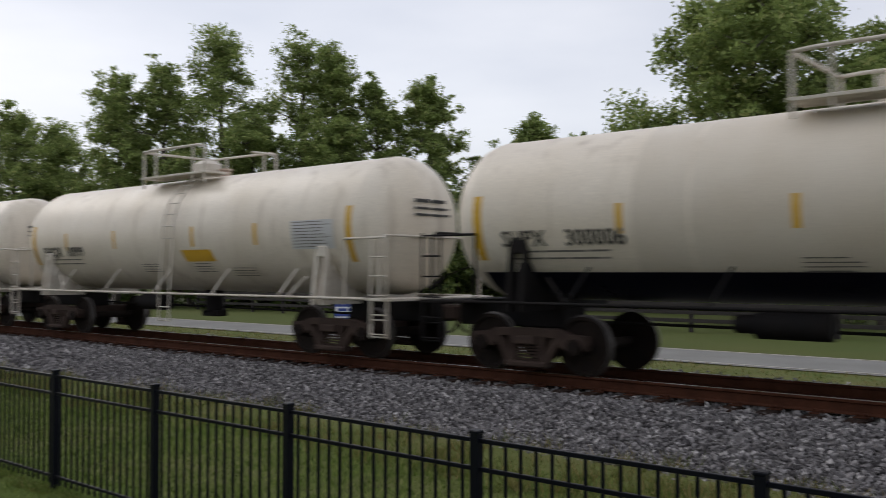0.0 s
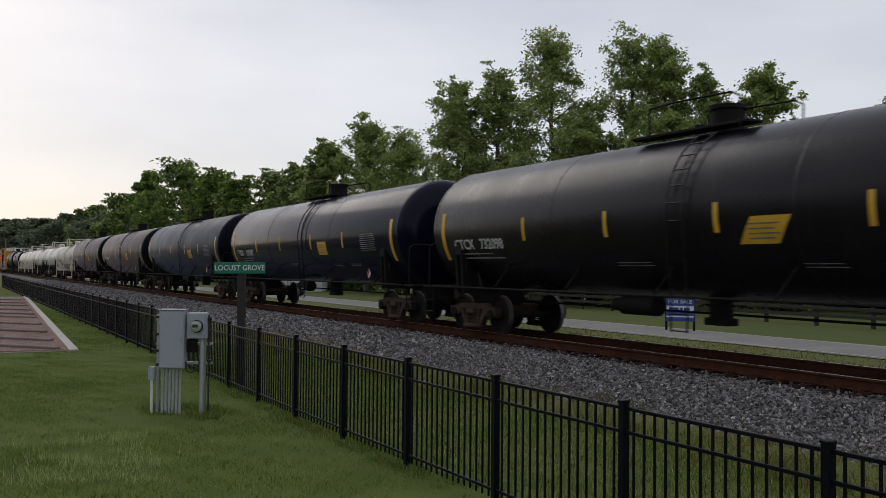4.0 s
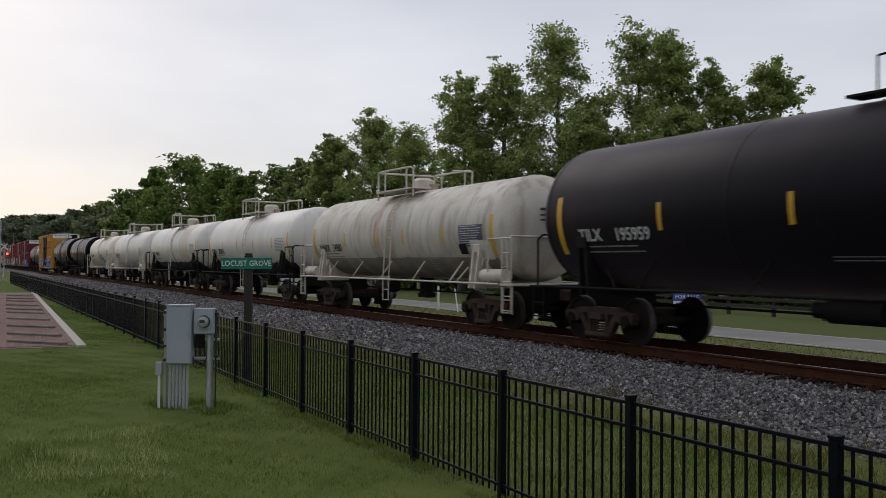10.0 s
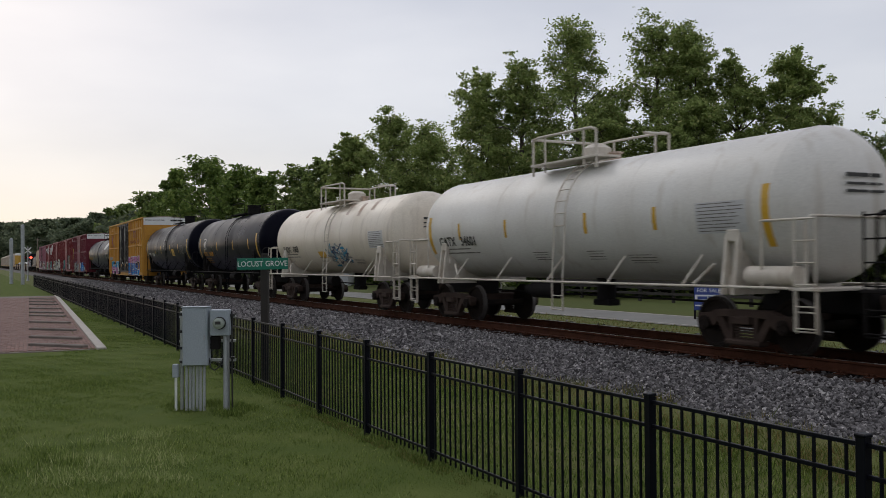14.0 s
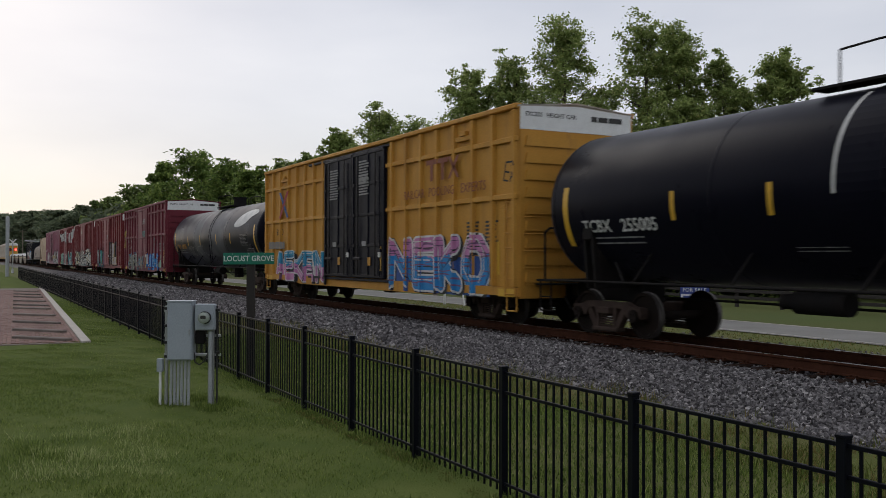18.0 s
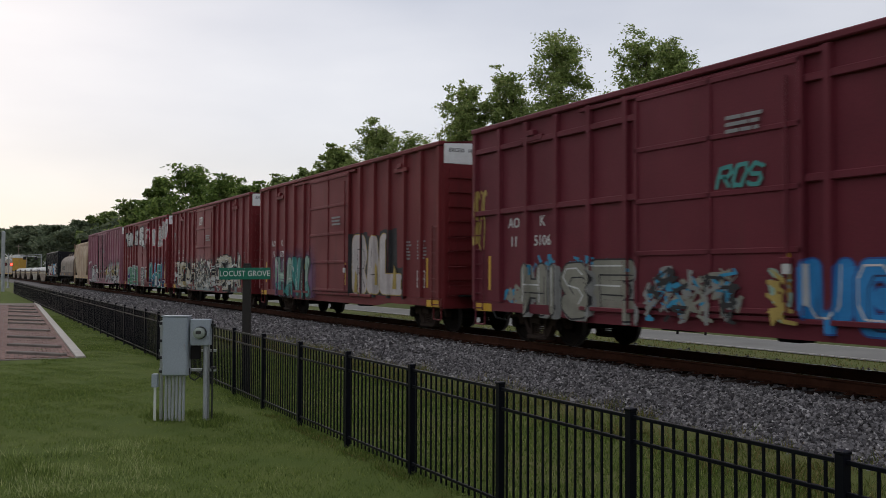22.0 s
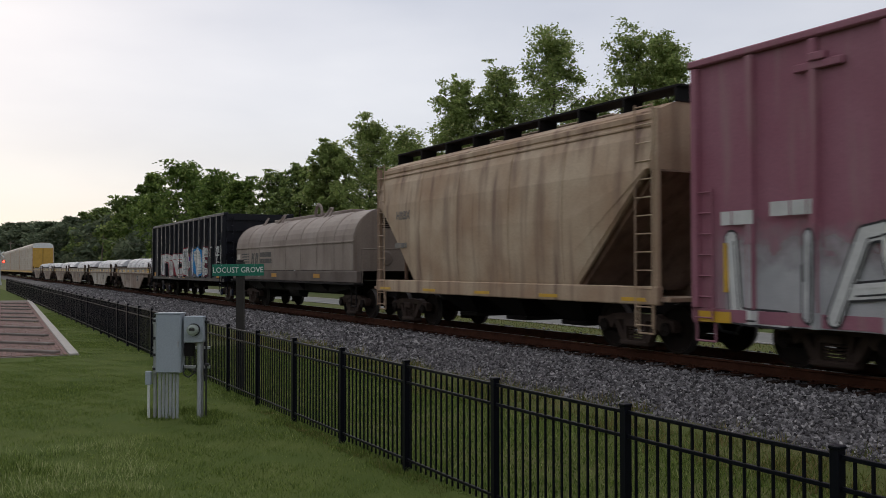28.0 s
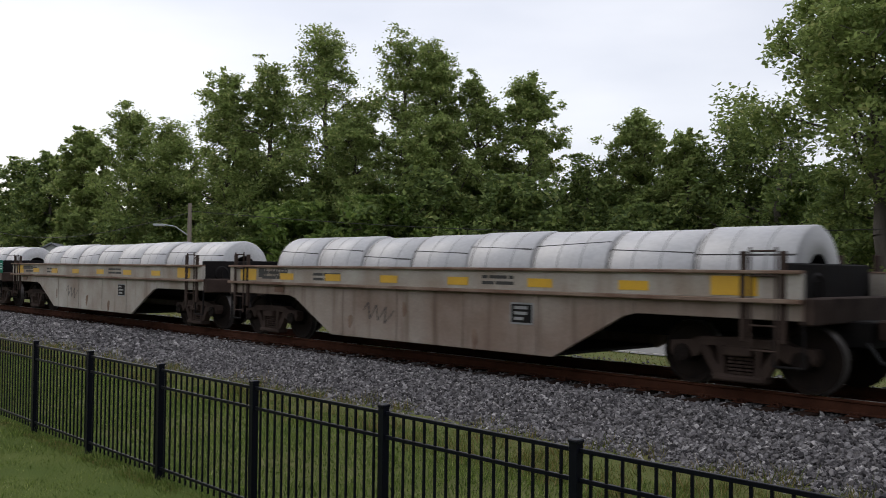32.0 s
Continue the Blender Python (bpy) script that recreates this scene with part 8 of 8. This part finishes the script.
# ---- electricity meter stand ----
stand = tagged(new("meter_stand"), "grey electrical cabinet and round meter on a steel stand", "electrical cabinet")
stand.matrix_basis = pose(-13.9, 3.15, 0, 0, 0, 61.5)
cab = part("cabinet", Geo().cbox(-0.30, 0.077, -0.13, 0.08, 0.69, 1.57, 0.012), GREYBOX, stand)
part("cabinet_door", Geo().cbox(-0.285, 0.062, -0.142, -0.13, 0.705, 1.555, 0.006), GREYBOX, cab)
part("rain_lip", Geo().cbox(-0.31, 0.087, -0.15, 0.085, 1.565, 1.58, 0.004), GREYBOX, cab)
part("latch", Geo().cbox(0.03, 0.05, -0.155, -0.14, 1.08, 1.16, 0.004), GALV, cab)
for z in (0.85, 1.4):
    part("hinge", Geo().cyl((-0.29, -0.14, z - 0.04), (-0.29, -0.14, z + 0.04), 0.008, 8), GALV, cab)
meter_box = part("meter_socket", Geo().cbox(0.105, 0.40, -0.10, 0.05, 1.14, 1.53, 0.012), GREYBOX, stand)
part("meter_ring", Geo().cyl((0.262, -0.10, 1.33), (0.262, -0.135, 1.33), 0.095, 28), BLACKRUB, meter_box)
part("meter_glass", Geo().cyl((0.262, -0.13, 1.33), (0.262, -0.20, 1.33), 0.084, 28).cyl((0.262, -0.20, 1.33), (0.262, -0.215, 1.33), 0.078, 28, 0, 0.05), GLASS, meter_box, "domed glass of the meter")
part("meter_dial", Geo().cbox(0.222, 0.302, -0.217, -0.212, 1.315, 1.36, 0.001), LETTER_B, meter_box)
part("lower_box", Geo().cbox(0.1, 0.24, -0.05, 0.05, 0.93, 1.13, 0.01), UNDER, stand)
for x, w in ((-0.35, 0.022), (0.325, 0.045)):
    part("stand_post", Geo().cbox(x - w, x + w, -0.0, 0.05, -0.2, 1.15 if x > 0 else 1.5, 0.005), GALV, stand)
part("stand_post", Geo().cbox(0.40, 0.42, 0.02, 0.05, -0.2, 1.5, 0.004), BLACKRUB, stand)
for z in (0.76, 1.05, 1.42):
    part("strut_channel", Geo().cbox(-0.4, 0.46, 0.05, 0.09, z - 0.02, z + 0.02, 0.004), GALV, stand)
for i in range(6):
    x = -0.265 + 0.053 * i
    part("conduit", Geo().cyl((x, -0.04, -0.15), (x + 0.008, -0.04, 0.7), 0.021, 12), PVC, stand)
part("conduit", Geo().cyl((0.325, -0.03, -0.1), (0.325, -0.03, 1.15), 0.03, 12), PVC, stand)
small = part("junction_box", Geo().cbox(-0.475, -0.385, -0.06, 0.02, 0.51, 0.71, 0.008), GREYBOX, stand)
part("conduit", Geo().cyl((-0.43, -0.02, -0.15), (-0.43, -0.02, 0.52), 0.02, 12), WHITE, stand)
part("cable", Geo().tube([(0.08, -0.02, 0.80), (0.1, -0.05, 0.66), (0.17, -0.06, 0.62), (0.25, -0.05, 0.68), (0.29, -0.02, 0.80)], 0.010, 8), BLACKRUB, stand)
for z in (1.46, 1.2, 0.95, 0.74):
    part("clamp", Geo().cbox(-0.375, -0.315, -0.03, 0.055, z - 0.02, z + 0.02, 0.005), BLACKRUB, stand)
for z in (1.44, 0.80):
    part("clamp", Geo().cbox(0.40, 0.455, -0.03, 0.055, z - 0.02, z + 0.02, 0.005), BLACKRUB, stand)

# ---- brick pad with old sleepers let in, and its kerb ----
PAD_TURN = math.degrees(math.atan2(2.06, -44.3))
pad = tagged(new("brick_pad"), "reddish brick paved pad with old sleepers laid across", "paving", kind="structure")
pad.matrix_basis = pose(-25.4, 2.91, 0.0, 0, 0, PAD_TURN)
part("mortar_bed", Geo().box(-0.2, 44.6, 0.05, 7.0, -0.1, 0.012), MORTAR, pad)
brick_mesh = Geo().cbox(-0.097, 0.097, -0.047, 0.047, -0.04, 0.03, 0.006).mesh("brick", BRICK)
rest, made = Geo(), 0
for j in range(66):
    for i in range(200):
        bx, by = 0.1 + 0.205 * i + (0.1025 if j % 2 else 0), 0.1 + 0.102 * j
        if i < 14 and j < 22 and made < 300:
            ob = new("brick", brick_mesh)
            ob.parent, ob.matrix_basis = pad, pose(bx, by, rnd.uniform(-0.004, 0.004), 0, 0, rnd.uniform(-1, 1))
            made += 1
        elif i < 60 or (j % 2 == 0 and i % 2 == 0):
            k = 1 if i < 60 else 2
            rest.box(bx - 0.097 * k, bx + 0.097 * k, by - 0.047 * k, by + 0.047 * k, 0.0, 0.03 + rnd.uniform(-0.004, 0.004))
tagged(part("distant_bricks", rest, BRICK, pad), kind="stuff")
part("kerb", Geo().cbox(-0.25, 44.6, -0.2, 0.04, -0.1, 0.06, 0.015), CONCRETE, pad, "pale concrete edge kerb")
for d in (0.25, 3.1, 6.76, 11.0, 15.76, 18.6, 22.7, 27.7, 31.6, 36.6):
    part("sleeper", Geo().cbox(-0.05, 1.9, -0.11, 0.11, -0.05, 0.10, 0.02), OLDTIE, pad, "grey weathered sleeper", at=pose(d, 0.32, 0, 0, 0, 42))

# ---- across the road ----
board_mats = [mat("sale_board_blue", (0.03, 0.06, 0.26), 0.5), WHITE]
sale = tagged(new("for_sale_sign"), "blue and white for-sale board on two dark posts", "sign")
sale.matrix_basis = pose(-25.1, 23.9, 0, 0, 0, 40)
for x in (-0.5, 0.5):
    part("sign_leg", Geo().cbox(x - 0.04, x + 0.04, -0.03, 0.05, -0.2, 1.25, 0.008), UNDER, sale)
b = part("sign_board", Geo().cbox(-0.52, 0.52, -0.05, -0.03, 0.35, 1.2, 0.004), board_mats[0], sale)
lettering("FOR SALE", 0.2, WHITE, b, pose(0, -0.056, 1.07, 90, 0, 0), 0.002)
part("sign_panel", Geo().box(-0.49, 0.49, -0.054, -0.05, 0.72, 0.92), WHITE, b)
part("sign_panel", Geo().box(-0.49, 0.49, -0.054, -0.05, 0.5, 0.55), WHITE, b)
part("small_print", bars(Geo(), -0.4, 0.86, 0.8, 1, 0.2, -0.055, 0, 0.2, 71), board_mats[0], b)
guy = tagged(new("marker_post"), "white marker post beside the road", "post")
guy.matrix_basis = pose(-38.6, 20.7, 0)
part("post", Geo().cyl((0, 0, -0.2), (0, 0, 1.15), 0.06, 10), WHITE, guy)
guy = tagged(new("leaning_stake"), "thin white stake leaning beside the road", "post")
guy.matrix_basis = pose(-37.2, 21.0, 0, 0, -16, 0)
part("stake", Geo().cyl((0, 0, -0.2), (0, 0, 1.1), 0.035, 8), WHITE, guy)
paddock = tagged(new("paddock_fence"), "dark weathered board fence across the meadow", "fence")
for i in range(16):
    part("post", Geo().cbox(-0.07, 0.07, -0.07, 0.07, -0.2, 1.2, 0.01), POSTWOOD, paddock, at=pose(-46 + 2.6 * i, 31.5, 0))
for z in (0.45, 0.75, 1.05):
    part("board", Geo().cbox(-46, -7, 31.38, 31.42, z - 0.07, z + 0.07, 0.008), POSTWOOD, paddock)


def pole(label, yaw, dist, top, lamp=False, lean=0.0):
    x, y = beside(yaw, dist)
    p = tagged(new("utility_pole"), label, "utility pole")
    p.matrix_basis = pose(x, y, 0, 0, lean, yaw)
    part("shaft", Geo().cyl((0, 0, -0.3), (0, 0, top), 0.16, 10, 0, 0.11), POLEWOOD, p)
    if lamp:
        part("lamp_arm", Geo().tube([(0, 0, top - 1.9), (-0.8, 0, top - 1.35), (-1.5, 0, top - 1.25)], 0.035, 8), GALV, p)
        part("lamp_head", Geo().cbox(-2.0, -1.35, -0.12, 0.12, top - 1.36, top - 1.22, 0.03), GALV, p)
    else:
        part("crossarm", Geo().cbox(-0.9, 0.9, -0.06, 0.06, top - 0.6, top - 0.48, 0.01), POLEWOOD, p)
    return x, y


POLEWOOD = mat("grey_pole_wood", (0.24, 0.20, 0.16), 0.85, second=(0.17, 0.14, 0.115), scale=3, grain=25, bump=0.4, stretch=(4, 4, 0.5))
a1 = pole("grey wooden pole with a street lamp arm", 62.4, 54, 5.85, True)
a2 = pole("wooden pole with a street lamp arm", 73.65, 100, 6.15, True)
a3 = pole("leaning wooden utility pole by the railway", 82.1, 200, 9.0, False, 4.0)
a4 = pole("far wooden utility pole by the railway", 86.9, 330, 11.0, False)
for k, (p, q, z0, z1) in enumerate(((a1, (2.0, 40.0), 5.4, 4.6), (a1, a2, 5.3, 5.6), (a2, a3, 5.6, 8.4), (a3, a4, 8.4, 10.4))):
    n = 14
    pts = [(p[0] + (q[0] - p[0]) * i / n, p[1] + (q[1] - p[1]) * i / n, z0 + (z1 - z0) * i / n - 1.1 * math.sin(math.pi * i / n)) for i in range(n + 1)]
    tagged(part("overhead_wire", Geo().tube(pts, 0.016, 5), BLACKRUB), "thin sagging dark overhead wire", "cable")

# a pale house half hidden by the wood
house = tagged(new("house"), "small pale house with a white gable behind trees", "house")
hx, hy = beside(70.2, 84)
house.matrix_basis = pose(hx, hy, 0, 0, 0, 62)
HOUSEWALL = mat("pale_house_siding", (0.50, 0.51, 0.52), 0.7, second=(0.44, 0.45, 0.46), scale=1.5, bump=0.05)
SHINGLE = mat("grey_shingles", (0.22, 0.23, 0.25), 0.85, second=(0.17, 0.18, 0.19), scale=3, grain=20, bump=0.3)
part("wall", Geo().prism([(-2.2, 0), (2.2, 0), (2.2, 2.7), (0, 3.9), (-2.2, 2.7)], 0, 8), HOUSEWALL, house)
for s in (-1, 1):
    part("roof", Geo().prism([(0, 4.12), (s * 2.5, 2.62), (s * 2.5, 2.5), (0, 3.98)][::s], -0.3, 8.3), SHINGLE, house)
for x in (-1.2, 1.2):
    w = part("window", Geo().cbox(x - 0.5, x + 0.5, -0.06, 0.02, 1.1, 2.4, 0.01), WHITE, house)
    part("pane", Geo().box(x - 0.42, x + 0.42, -0.07, -0.062, 1.18, 2.32), UNDER, w)

# ---- the level crossing far down the line ----
RED_LAMP, RED_DULL = glow("lit_red_lamp", (1.0, 0.05, 0.03), 6.0), mat("unlit_red_lamp", (0.2, 0.01, 0.01), 0.3)
for x, y in ((-138.0, 6.3), (-228.0, 18.0)):
    sig = tagged(new("crossing_signal"), "silver level-crossing signal with red flashing lamps", "signal")
    sig.matrix_basis = pose(x, y, 0, 0, 0, 90)
    part("mast", Geo().cyl((0, 0, -0.3), (0, 0, 4.7), 0.07, 10).cyl((0, 0, -0.1), (0, 0, 0.6), 0.2, 10, 0, 0.1), GALV, sig)
    for s in (-1, 1):
        part("crossbuck", Geo().box(-0.6, 0.6, -0.12, -0.10, -0.07, 0.07, 0), WHITE, sig, at=pose(0, 0, 4.2, 0, 45 * s, 0))
        hood_ = part("lamp_hood", Geo().cyl((s * 0.38, -0.05, 3.2), (s * 0.38, -0.12, 3.2), 0.25, 16), BLACKRUB, sig)
        part("lamp", Geo().cyl((s * 0.38, -0.12, 3.2), (s * 0.38, -0.15, 3.2), 0.15, 16), RED_LAMP if s > 0 else RED_DULL, hood_)
    part("lamp_bar", Geo().cyl((-0.5, -0.04, 3.2), (0.5, -0.04, 3.2), 0.03, 8), GALV, sig)
arm = tagged(new("signal_gantry"), "silver cantilever signal arm at the crossing", "signal")
arm.matrix_basis = pose(-232, 17.5, 0)
part("mast", Geo().cyl((0, 0, 0), (0, 0, 6.3), 0.15, 10), GALV, arm)
part("beam", Geo().cyl((0, 0, 5.6), (0, -4.5, 5.9), 0.1, 8).cyl((0, 0, 6.2), (0, -4.5, 6.0), 0.08, 8), GALV, arm)
for s in (-1.2, -3.6):
    part("signal_head", Geo().cbox(-0.2, 0.2, s - 0.3, s + 0.3, 5.0, 5.7, 0.05), BLACKRUB, arm)
for x, y in ((-112.0, 4.6), (-117.0, 3.6)):
    bp = tagged(new("bollard_post"), "pale grey post at the lawn's far end", "post")
    bp.matrix_basis = pose(x, y, 0)
    part("shaft", Geo().cyl((0, 0, -0.2), (0, 0, 6.6 if x > -115 else 5.2), 0.2, 12).cyl((0, 0, 6.6 if x > -115 else 5.2), (0, 0, 6.75 if x > -115 else 5.35), 0.2, 12, 0, 0.1), PVC, bp)

# ---- movement ----
SPEED, WHEEL_R = 13.45, 0.457


def motions():
    """The train rolls past at an even speed; every wheel turns with it."""
    ticks = [i * 2.0 for i in range(17)]
    for car, back_off in consist:
        walk(car, [(t, pose(SPEED * t - back_off, TRACK_Y, RAIL_Z)) for t in ticks])
    for sets, x in zip(wheelsets, (-0.89, 0.89)):
        first = sets[0]
        walk(first, [(i / FPS, pose(x, 0, WHEEL_R, 0, math.degrees(SPEED * i / FPS / WHEEL_R) % 360, 0)) for i in range(32 * FPS + 1)])
        for other in sets[1:]:
            other.rotation_mode = "QUATERNION"
            keys = other.animation_data_create()
            keys.action = first.animation_data.action
            keys.action_slot = first.animation_data.action_slot


motions()
